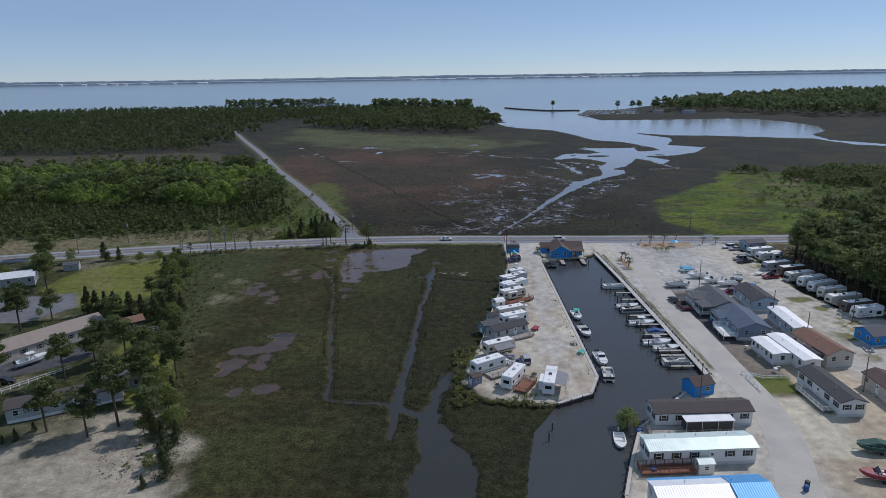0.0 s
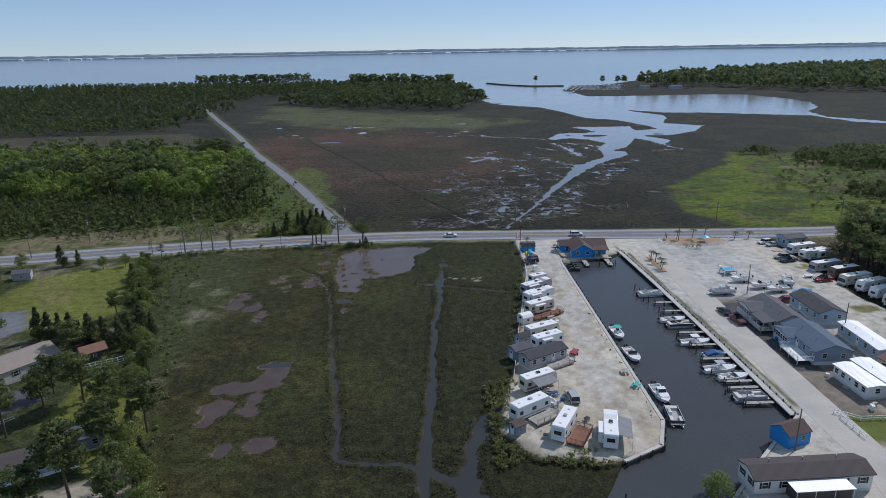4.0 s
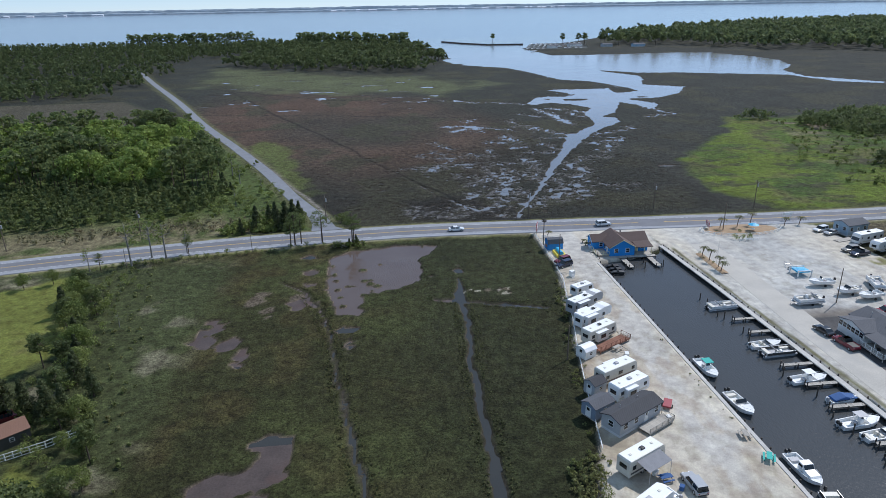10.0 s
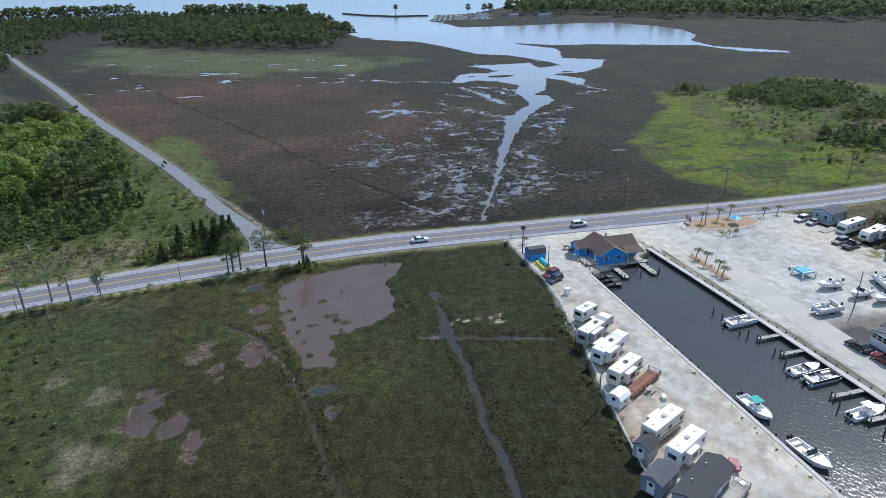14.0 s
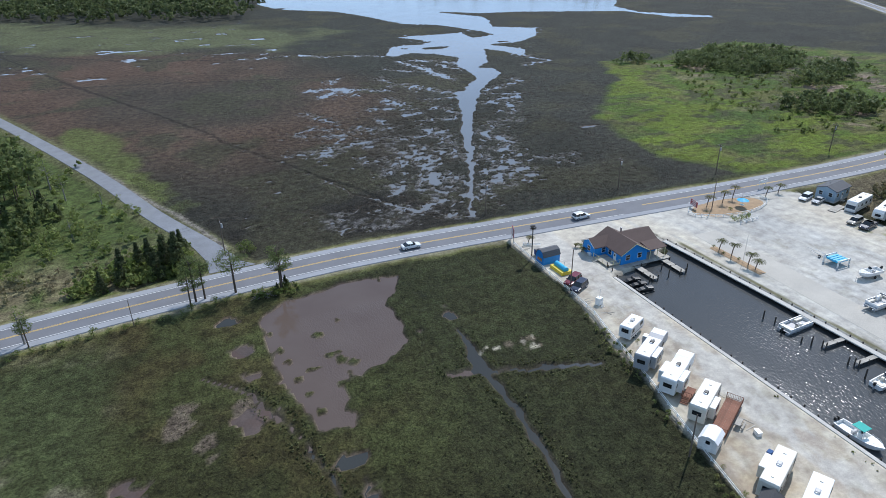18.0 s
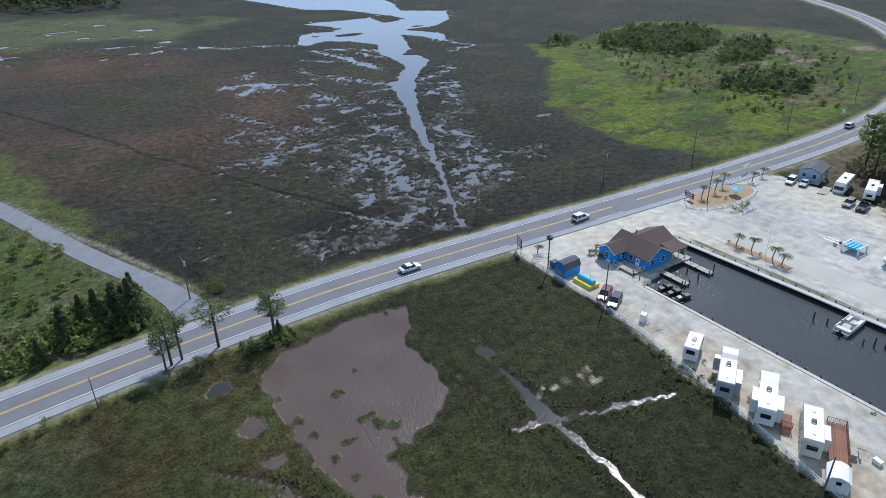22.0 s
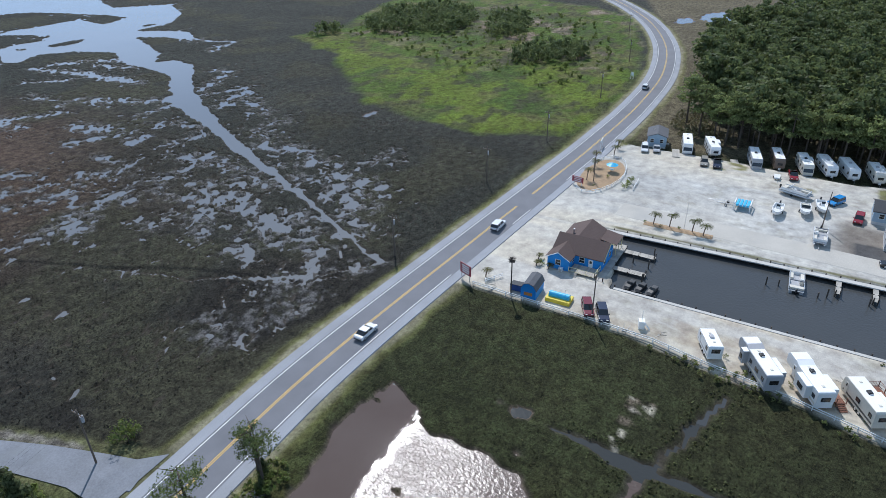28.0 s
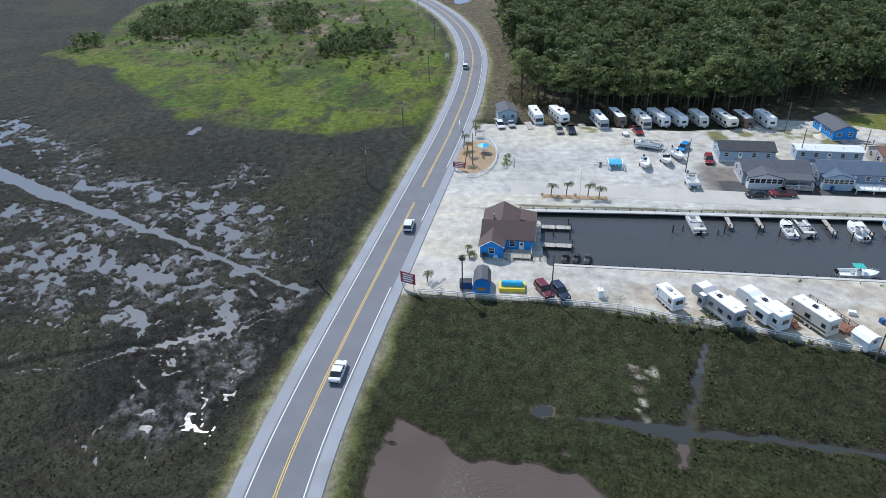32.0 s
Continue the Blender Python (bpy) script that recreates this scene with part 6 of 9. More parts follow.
def hull_mesh(L, B, H, open_from=0.18, draft=0.25, bow=1.0):
    """The shell of a boat, bow toward +x, with gunwales, foredeck and a cockpit sole."""
    bm = bmesh.new()
    n = 9
    rows = []
    for i in range(n):
        u = i / (n - 1)
        x = -L / 2 + L * u
        half = B / 2 * (0.90 + 0.10 * min(1, u * 3)) * (max(0.0, 1 - max(0.0, (u - 0.55) / 0.45) ** 2.2) ** 0.75 if bow else 1)
        half = max(half, 0.03)
        sheer = H * (0.78 + 0.28 * u * u)
        keel = -draft + (H * 0.75 + draft) * max(0.0, (u - 0.72) / 0.28) ** 2
        chine = keel + (sheer - keel) * 0.34
        rows.append([bm.verts.new(p) for p in ((x, -half, sheer), (x, -half * 0.9, chine), (x, 0, keel), (x, half * 0.9, chine), (x, half, sheer))])
    for p, q in zip(rows[:-1], rows[1:]):
        for k in range(4):
            bm.faces.new((p[k], p[k + 1], q[k + 1], q[k]))
    bm.faces.new(rows[0])
    inner, floor_ = [], []
    for i, r in enumerate(rows):
        u = i / (n - 1)
        a, b = r[0].co, r[4].co
        w = max(0.02, abs(a.y) - 0.16)
        x = a.x + (0.12 if i == 0 else 0)
        inner.append((bm.verts.new((x, -w, a.z)), bm.verts.new((x, w, a.z))))
        floor_.append((bm.verts.new((x, -w * 0.95, H * 0.30)), bm.verts.new((x, w * 0.95, H * 0.30))))
    deck_at = int((n - 1) * (0.70))
    for i in range(n - 1):
        p, q = rows[i], rows[i + 1]
        bm.faces.new((p[0], q[0], inner[i + 1][0], inner[i][0]))
        bm.faces.new((q[4], p[4], inner[i][1], inner[i + 1][1]))
        if i >= deck_at:
            bm.faces.new((inner[i][0], inner[i + 1][0], inner[i + 1][1], inner[i][1]))
        else:
            bm.faces.new((floor_[i][0], floor_[i + 1][0], floor_[i + 1][1], floor_[i][1]))
            bm.faces.new((inner[i][0], inner[i + 1][0], floor_[i + 1][0], floor_[i][0]))
            bm.faces.new((inner[i + 1][1], inner[i][1], floor_[i][1], floor_[i + 1][1]))
    i = deck_at
    bm.faces.new((inner[i][0], inner[i][1], floor_[i][1], floor_[i][0]))
    bm.faces.new((inner[0][1], inner[0][0], floor_[0][0], floor_[0][1]))
    bm.faces.new((rows[0][0], inner[0][0], inner[0][1], rows[0][4]))
    bmesh.ops.recalc_face_normals(bm, faces=bm.faces)
    return bm


def boat(x, y, yaw, L=6.5, B=2.4, kind="console", hull=None, top=None, trailer_under=False, z=None, label="white motorboat", cover=None, group=""):
    """A small motorboat: console, cabin, bowrider, skiff."""
    hull = hull or WHITE
    zz = (WATER_Z if z is None else z) + (0.62 if trailer_under else 0.0)
    th = thing("motorboat", pose(x, y, zz, 0, 0, yaw), label, "boat", group)
    H = 1.05 if kind != "skiff" else 0.7
    hl = part("hull", hull_mesh(L, B, H), hull, th)
    rub = part("rub_rail", hull_rail(L, B, H), GREY_PANEL, hl)
    for k in range(2 if L > 6.8 else 1):
        oy = (k - 0.5) * 0.6 if L > 6.8 else 0
        ob = bx(th, "outboard_motor", BLACK if L > 6 else GREY_PANEL, -L / 2 - 0.55, -L / 2 - 0.05, oy - 0.2, oy + 0.2, 0.75, 1.35, 0.1, taper=0.05)
        bx(ob, "leg", GREY_PANEL, -L / 2 - 0.42, -L / 2 - 0.18, oy - 0.08, oy + 0.08, -0.35, 0.78, 0.02)
    if kind == "console":
        c = bx(th, "console", WHITE, -0.35, 0.45, -0.42, 0.42, 0.3, 1.35, 0.08, taper=0.08)
        part("windscreen", side_prism([(0.25, 1.33), (0.30, 1.33), (0.08, 1.75), (0.03, 1.75)], -0.38, 0.38), GLASS, c)
        bx(th, "leaning_seat", GREY_PANEL, -1.2, -0.75, -0.5, 0.5, 0.3, 0.95, 0.08)
        bx(th, "bow_cushion", CREAM, L * 0.14, L * 0.2, -B * 0.28, B * 0.28, 0.32, 0.6, 0.05)
        if top:
            t = bx(th, "hardtop", top, -1.15, 0.75, -0.85, 0.85, 2.15, 2.24, 0.04)
            for px in (-0.9, 0.5):
                for py in (-0.5, 0.5):
                    rd(t, "top_post", ALUMINIUM, (px, py, 0.4), (px, py * 1.3, 2.16), 0.03)
    elif kind == "cabin":
        c = part("cabin", side_prism([(-0.3, 0.4), (L * 0.36, 0.9), (L * 0.30, 1.25), (0.9, 1.4), (0.5, 1.95), (-0.5, 2.0), (-0.6, 0.4)], -B * 0.33, B * 0.33, 0.08), WHITE, th)
        part("windscreen", side_prism([(0.92, 1.42), (0.97, 1.40), (0.58, 1.9), (0.53, 1.92)], -B * 0.29, B * 0.29), GLASS, c)
        for s in (-1, 1):
            y0, y1 = sorted((s * B * 0.33, s * (B * 0.33 + 0.012)))
            bx(c, "side_window", GLASS, -0.4, 0.45, y0, y1, 1.4, 1.8)
        bx(th, "seat", GREY_PANEL, -L * 0.38, -L * 0.26, -B * 0.3, B * 0.3, 0.3, 0.75, 0.06)
    elif kind == "bowrider":
        part("windscreen", side_prism([(0.35, 1.0), (0.42, 1.0), (0.02, 1.5), (-0.05, 1.5)], -B * 0.38, B * 0.38), GLASS, th)
        for s in (-0.5, 0.5):
            bx(th, "seat", CREAM, -0.9, -0.35, s - 0.27, s + 0.27, 0.3, 0.95, 0.07)
        bx(th, "stern_bench", CREAM, -L * 0.42, -L * 0.32, -B * 0.32, B * 0.32, 0.3, 0.75, 0.06)
        bx(th, "dashboard", GREY_PANEL, 0.0, 0.35, -B * 0.38, B * 0.38, 0.7, 1.02, 0.04)
    else:
        for sx in (-L * 0.3, 0.0, L * 0.18):
            bx(th, "bench", ALUMINIUM, sx - 0.15, sx + 0.15, -B * 0.38, B * 0.38, 0.34, 0.42, 0.02)
    if cover:
        part("boat_cover", side_prism([(-L * 0.44, 0.85), (L * 0.46, 1.05), (L * 0.2, 1.35), (-0.2, 1.7), (-L * 0.4, 1.15)], -B * 0.44, B * 0.44, 0.25), cover, th, "taut canvas cover")
    if kind != "skiff":
        bm = bmesh.new()
        for s in (-1, 1):
            pts = [(L * 0.12, s * B * 0.45, 1.25), (L * 0.32, s * B * 0.32, 1.38), (L * 0.46, 0, 1.45)]
            for p, q in zip(pts[:-1], pts[1:]):
                rod(bm, p, q, 0.02, n=5)
            for p in pts[:2]:
                rod(bm, (p[0], p[1], 0.9), p, 0.018, n=5)
        part("bow_rail", bm, ALUMINIUM, th)
    if trailer_under:
        under_trailer(th, L)
    return th


def hull_rail(L, B, H):
    bm = bmesh.new()
    pts = {s: [] for s in (-1, 1)}
    for i in range(9):
        u = i / 8
        half = max(0.03, B / 2 * (0.90 + 0.10 * min(1, u * 3)) * max(0.0, 1 - max(0.0, (u - 0.55) / 0.45) ** 2.2) ** 0.75)
        for s in (-1, 1):
            pts[s].append((-L / 2 + L * u, s * (half + 0.015), H * (0.78 + 0.28 * u * u) - 0.06))
    for s in (-1, 1):
        for p, q in zip(pts[s][:-1], pts[s][1:]):
            rod(bm, p, q, 0.035, n=5)
    return bm


def under_trailer(th, L):
    t = part("boat_trailer", rod(bmesh.new(), (-L * 0.45, 0, -0.25), (L * 0.62, 0, -0.25), 0.05), STEEL, th)
    for s in (-1, 1):
        rd(t, "bunk", STEEL, (-L * 0.42, s * 0.6, -0.2), (L * 0.2, s * 0.6, -0.2), 0.05)
        wh = part("wheel", rod(bmesh.new(), (-0.6, s * 1.1 - 0.1, -0.32), (-0.6, s * 1.1 + 0.1, -0.32), 0.3, 0.3, 12), RUBBER, t)
    rd(t, "axle", STEEL, (-0.6, -1.1, -0.32), (-0.6, 1.1, -0.32), 0.04)
    rd(t, "jack", STEEL, (L * 0.58, 0, -0.62), (L * 0.58, 0, 0.1), 0.035)


def pontoon(x, y, yaw, L=7.0, B=2.5, z=None, trailer_under=False, seat=None, fence=None, label="white pontoon boat with seats", rails=True, bimini=None):
    seat, fence = seat or CREAM, fence or WHITE
    zz = (WATER_Z if z is None else z) + (0.62 if trailer_under else 0.1)
    th = thing("pontoon_boat", pose(x, y, zz, 0, 0, yaw), label, "boat")
    for s in (-1, 1):
        tb = rd(th, "pontoon", ALUMINIUM, (-L / 2, s * B * 0.34, 0.1), (L / 2 - 0.8, s * B * 0.34, 0.1), 0.32, 0.32, 12)
        rd(tb, "nose_cone", ALUMINIUM, (L / 2 - 0.8, s * B * 0.34, 0.1), (L / 2, s * B * 0.34, 0.25), 0.32, 0.05, 12)
    bx(th, "deck", GREY_PANEL, -L / 2, L / 2 - 0.4, -B / 2, B / 2, 0.42, 0.52, 0.02)
    for s in (-1, 1):
        y0, y1 = sorted((s * (B / 2 - 0.06), s * B / 2))
        f = bx(th, "side_fence", fence, -L / 2 + 0.4, L / 2 - 0.9, y0, y1, 0.55, 1.1, 0.01)
        bx(f, "top_rail", ALUMINIUM, -L / 2 + 0.4, L / 2 - 0.9, y0 - 0.01, y1 + 0.01, 1.1, 1.15)
        bx(th, "bench_seat", seat, 0.6, L / 2 - 1.1, *sorted((s * (B / 2 - 0.1), s * (B / 2 - 0.7))), 0.52, 0.95, 0.08)
    bx(th, "front_gate", fence, L / 2 - 0.96, L / 2 - 0.9, -B / 2 + 0.06, B / 2 - 0.06, 0.55, 1.1)
    bx(th, "stern_lounge", seat, -L / 2 + 0.5, -L / 2 + 1.4, -B / 2 + 0.1, B / 2 - 0.1, 0.52, 0.98, 0.1)
    bx(th, "helm", WHITE, -0.5, 0.1, -B / 2 + 0.15, -B / 2 + 0.85, 0.52, 1.4, 0.08, taper=0.06)
    bx(th, "helm_seat", seat, -1.3, -0.75, -B / 2 + 0.2, -B / 2 + 0.8, 0.52, 1.35, 0.1)
    o = bx(th, "outboard_motor", BLACK, -L / 2 - 0.55, -L / 2 - 0.08, -0.2, 0.2, 0.55, 1.2, 0.1, taper=0.05)
    bx(o, "leg", BLACK, -L / 2 - 0.4, -L / 2 - 0.2, -0.08, 0.08, -0.4, 0.58)
    if bimini:
        b = part("folded_bimini", rod(bmesh.new(), (-L * 0.2, -B * 0.46, 1.6), (-L * 0.2, B * 0.46, 1.6), 0.13, 0.13), bimini, th)
        for s in (-1, 1):
            rd(b, "bimini_arm", ALUMINIUM, (-0.2, s * B * 0.46, 1.1), (-L * 0.2, s * B * 0.46, 1.62), 0.02)
    if trailer_under:
        under_trailer(th, L)
    return th


def car(x, y, yaw, paint, kind="suv", label="", z=None, group=""):
    """kind: suv, sedan, pickup."""
    L, W, H = {"suv": (4.75, 1.86, 1.72), "sedan": (4.7, 1.8, 1.45), "pickup": (5.6, 1.95, 1.82)}[kind]
    th = thing("pickup_truck" if kind == "pickup" else "car", at(x, y, yaw, z), label or "parked car", "truck" if kind == "pickup" else "car", group)
    a, b, w = -L / 2, L / 2, W / 2
    hd = 0.98 if kind != "pickup" else 1.1
    low = [(a, 0.45), (a + 0.1, 0.3), (b - 0.1, 0.3), (b, 0.45), (b - 0.02, hd * 0.72), (b - 0.25, hd * 0.88), (b - 1.25, hd), (a + 0.2, hd), (a, hd * 0.85)]
    body = part("body", side_prism(low, -w, w, 0.10), PAINTS[paint], th)
    if kind == "pickup":
        cab = [(-0.65, hd - 0.02), (b - 1.35, hd - 0.02), (b - 2.1, H), (-0.45, H)]
        bx(th, "truck_bed", BLACK, a + 0.15, -0.75, -w + 0.16, w - 0.16, hd - 0.02, hd + 0.02)
        for s in (-1, 1):
            bx(th, "bed_rail", PAINTS[paint], a + 0.1, -0.7, *sorted((s * (w - 0.16), s * (w - 0.02))), hd, hd + 0.1, 0.02)
    elif kind == "suv":
        cab = [(a + 0.06, hd - 0.02), (b - 1.2, hd - 0.02), (b - 1.95, H - 0.06), (a + 0.55, H - 0.06), (a + 0.3, H - 0.2)]
    else:
        cab = [(a + 0.55, hd - 0.02), (b - 1.2, hd - 0.02), (b - 2.0, H - 0.05), (a + 1.35, H - 0.05)]
    bm = side_prism(cab, -w + 0.06, w - 0.06)
    for v in bm.verts:
        if v.co.z > hd + 0.2:
            v.co.y *= 0.86
    part("glazing", bm, GLASS, th)
    xs = [p[0] for p in cab if p[1] > hd + 0.3]
    bx(th, "roof", PAINTS[paint], min(xs) + 0.02, max(xs) - 0.02, -w * 0.83, w * 0.83, H - 0.1, H, 0.05)
    for s in (-1, 1):
        for px in ((min(xs) + max(xs)) / 2, ) + ((min(xs) + 0.1, ) if kind == "suv" else ()):
            rd(th, "pillar", PAINTS[paint], (px, s * (w - 0.055), hd), (px, s * w * 0.82, H - 0.05), 0.045, n=5)
        wheel(th, b - 0.9, s * (w - 0.1), 0.34, 0.22, s)
        wheel(th, a + 0.95, s * (w - 0.1), 0.34, 0.22, s)
        bx(th, "headlight", ALUMINIUM, b - 0.16, b - 0.02, s * (w - 0.42) - 0.16, s * (w - 0.42) + 0.16, hd * 0.66, hd * 0.8, 0.02)
        bx(th, "tail_light", SIGN_RED, a - 0.02, a + 0.08, s * (w - 0.25) - 0.12, s * (w - 0.25) + 0.12, hd * 0.68, hd * 0.85, 0.01)
        bx(th, "mirror", PAINTS[paint], b - 1.55, b - 1.4, *sorted((s * (w - 0.02), s * (w + 0.18))), hd, hd + 0.14, 0.02)
    bx(th, "bumper", BLACK, b - 0.08, b + 0.04, -w + 0.12, w - 0.12, 0.35, 0.52, 0.03)
    bx(th, "bumper", BLACK, a - 0.04, a + 0.08, -w + 0.12, w - 0.12, 0.35, 0.52, 0.03)
    return th


def gable_roof(parent, name, m, x0, x1, y0, y1, z, rise, over=0.3, thick=0.16, along="x", label=""):
    """Two sloping slabs over a rectangle, ridge along x or y, with real thickness."""
    bm = bmesh.new()
    if along == "x":
        c, h = (y0 + y1) / 2, (y1 - y0) / 2 + over
        k = rise / ((y1 - y0) / 2)
        zl = z - k * over
        prism(bm, [(c - h, zl), (c, z + rise), (c + h, zl), (c + h, zl + thick), (c, z + rise + thick), (c - h, zl + thick)], x0 - over, x1 + over)
    else:
        c, h = (x0 + x1) / 2, (x1 - x0) / 2 + over
        k = rise / ((x1 - x0) / 2)
        zl = z - k * over
        prism(bm, [(c - h, zl), (c, z + rise), (c + h, zl), (c + h, zl + thick), (c, z + rise + thick), (c - h, zl + thick)], y0 - over, y1 + over)
        bmesh.ops.transform(bm, matrix=Matrix(((0, 1, 0, 0), (1, 0, 0, 0), (0, 0, 1, 0), (0, 0, 0, 1))), verts=bm.verts)
        bmesh.ops.recalc_face_normals(bm, faces=bm.faces)
    return part(name, bm, m, parent, label)


def gable_walls(parent, m, x0, x1, y0, y1, z0, z, rise, along="x", name="wall"):
    bm = bmesh.new()
    if along == "x":
        prism(bm, [(y0, z0), (y1, z0), (y1, z), ((y0 + y1) / 2, z + rise), (y0, z)], x0, x1)
    else:
        prism(bm, [(x0, z0), (x1, z0), (x1, z), ((x0 + x1) / 2, z + rise), (x0, z)], y0, y1)
        bmesh.ops.transform(bm, matrix=Matrix(((0, 1, 0, 0), (1, 0, 0, 0), (0, 0, 1, 0), (0, 0, 0, 1))), verts=bm.verts)
        bmesh.ops.recalc_face_normals(bm, faces=bm.faces)
    return part(name, bm, m, parent)


def mobile_home(x, y, yaw, L, W, roof, wall, label, z_floor=0.7, z_eave=3.0, rise=0.8, shutters=None, wins_y=4, vents=2, end_windows=True, skirt=None, z=None, name="mobile_home"):
    """A long single- or double-wide home: ridge along x."""
    th = thing(name, at(x, y, yaw, z), label, "house")
    a, b, w = -L / 2, L / 2, W / 2
    bx(th, "skirting", skirt or SKIRT, a + 0.04, b - 0.04, -w + 0.04, w - 0.04, -0.3, z_floor)
    gable_walls(th, wall, a, b, -w, w, z_floor, z_eave, rise)
    rf = gable_roof(th, "roof", roof, a, b, -w, w, z_eave, rise)
    for i in range(vents):
        vx = a + L * (i + 0.7) / (vents + 0.4)
        rd(rf, "vent_pipe", STEEL, (vx, w * 0.4, z_eave + rise * 0.5), (vx, w * 0.4, z_eave + rise + 0.35), 0.07)
    for s, n in ((1, "y"), (-1, "-y")):
        dr = int(wins_y / 2)
        for i in range(wins_y):
            wx = a + L * (i + 0.5) / wins_y
            if i == dr:
                door(th, wx, s * w, z_floor, n)
                bx(th, "step", OLD_WOOD, wx - 0.6, wx + 0.6, *sorted((s * w, s * (w + 0.9))), -0.2, z_floor * 0.5, 0.02)
            else:
                win(th, wx, s * w, (z_floor + z_eave) / 2 + 0.2, 0.9, 1.0, n, None, shutters)
    if end_windows:
        for s, n in ((a, "-x"), (b, "x")):
            for dy in ((0, ) if W < 5 else (-W / 4, W / 4)):
                win(th, s, dy, (z_floor + z_eave) / 2 + 0.2, 0.9, 1.0, n, None, shutters)
    return th


def rail_run(parent, m, p, q, z, h=0.95, gap=1.6, balusters=True):
    """A railing from p to q: posts, two rails and balusters."""
    p, q = Vector((*p, 0)), Vector((*q, 0))
    n = max(1, round((q - p).length / gap))
    for i in range(n + 1):
        c = p.lerp(q, i / n)
        bx(parent, "post", m, c.x - 0.05, c.x + 0.05, c.y - 0.05, c.y + 0.05, z - 0.05, z + h + 0.05)
    for zz in (z + 0.12, z + h):
        rd(parent, "rail", m, (p.x, p.y, zz), (q.x, q.y, zz), 0.045, n=4)
    if balusters:
        bm = bmesh.new()
        k = max(2, int((q - p).length / 0.22))
        for i in range(1, k):
            c = p.lerp(q, i / k)
            rod(bm, (c.x, c.y, z + 0.1), (c.x, c.y, z + h), 0.02, n=4)
        part("railing_infill", bm, m, parent)


def deck(x, y, yaw, x0, x1, y0, y1, z, m, label, rails="", stairs=None, balusters=True, rail_m=None):
    """A raised wooden deck of planks. rails: any of the letters e, w, n, s for its sides."""
    th = thing("deck", at(x, y, yaw), label, "deck")
    rail_m = rail_m or m
    n = max(3, int((y1 - y0) / 0.3))
    me = None
    for i in range(n):
        yy = y0 + (y1 - y0) * i / n
        if me is None:
            o = bx(th, "plank", m, x0, x1, -0.005, (y1 - y0) / n - 0.02, z - 0.05, z)
            me = o.data
            o.location.y = yy
        else:
            o = new("plank", me)
            o.parent, o.location.y = th, yy
    bx(th, "joist", m, x0 + 0.05, x1 - 0.05, y0 + 0.05, y0 + 0.12, z - 0.25, z - 0.05)
    bx(th, "joist", m, x0 + 0.05, x1 - 0.05, y1 - 0.14, y1 - 0.07, z - 0.25, z - 0.05)
    for px in (x0 + 0.15, (x0 + x1) / 2, x1 - 0.15):
        for py in (y0 + 0.15, y1 - 0.15):
            bx(th, "leg", m, px - 0.06, px + 0.06, py - 0.06, py + 0.06, -0.3, z - 0.06)
    sides = dict(e=((x1, y0), (x1, y1)), w=((x0, y0), (x0, y1)), n=((x0, y1), (x1, y1)), s=((x0, y0), (x1, y0)))
    for k in rails:
        rail_run(th, rail_m, *sides[k], z, balusters=balusters)
    if stairs:
        sx, sy, ang = stairs
        ca, sa = math.cos(radians(ang)), math.sin(radians(ang))
        for i in range(4):
            bm = box(bmesh.new(), 0.28 * i, 0.28 * i + 0.3, -0.6, 0.6, z * (1 - (i + 1) / 5) - 0.05, z * (1 - (i + 1) / 5))
            bmesh.ops.transform(bm, matrix=Matrix.Translation((sx, sy, 0)) @ pose(0, 0, 0, 0, 0, ang), verts=bm.verts)
            part("step", bm, m, th)
    return th


def shed(x, y, yaw, L, W, wall, roof, label, h=2.1, rise=0.7, barn=False, door_m=None, z=None):
    th = thing("shed", at(x, y, yaw, z), label, "shed")
    a, b, w = -L / 2, L / 2, W / 2
    if barn:
        out = [(-w, 0), (w, 0), (w, h), (w * 0.62, h + rise * 0.72), (0, h + rise), (-w * 0.62, h + rise * 0.72), (-w, h)]
        part("wall", prism(bmesh.new(), out, a, b), wall, th)
        o2 = [(-w - 0.12, h - 0.1), (-w * 0.66, h + rise * 0.74), (0, h + rise + 0.04), (w * 0.66, h + rise * 0.74), (w + 0.12, h - 0.1), (w + 0.12, h), (w * 0.68, h + rise * 0.85), (0, h + rise + 0.14), (-w * 0.68, h + rise * 0.85), (-w - 0.12, h)]
        part("roof", prism(bmesh.new(), o2, a - 0.1, b + 0.1), roof, th)
    else:
        gable_walls(th, wall, a, b, -w, w, 0, h, rise)
        gable_roof(th, "roof", roof, a, b, -w, w, h, rise, 0.15, 0.1)
    bx(th, "floor_skid", OLD_WOOD, a + 0.05, b - 0.05, -w + 0.05, w - 0.05, -0.25, 0.02)
    door(th, a, 0, 0.05, "-x", door_m, min(1.2, W * 0.5), h * 0.85)
    win(th, 0, -w, h * 0.6, 0.6, 0.6, "-y")
    return th


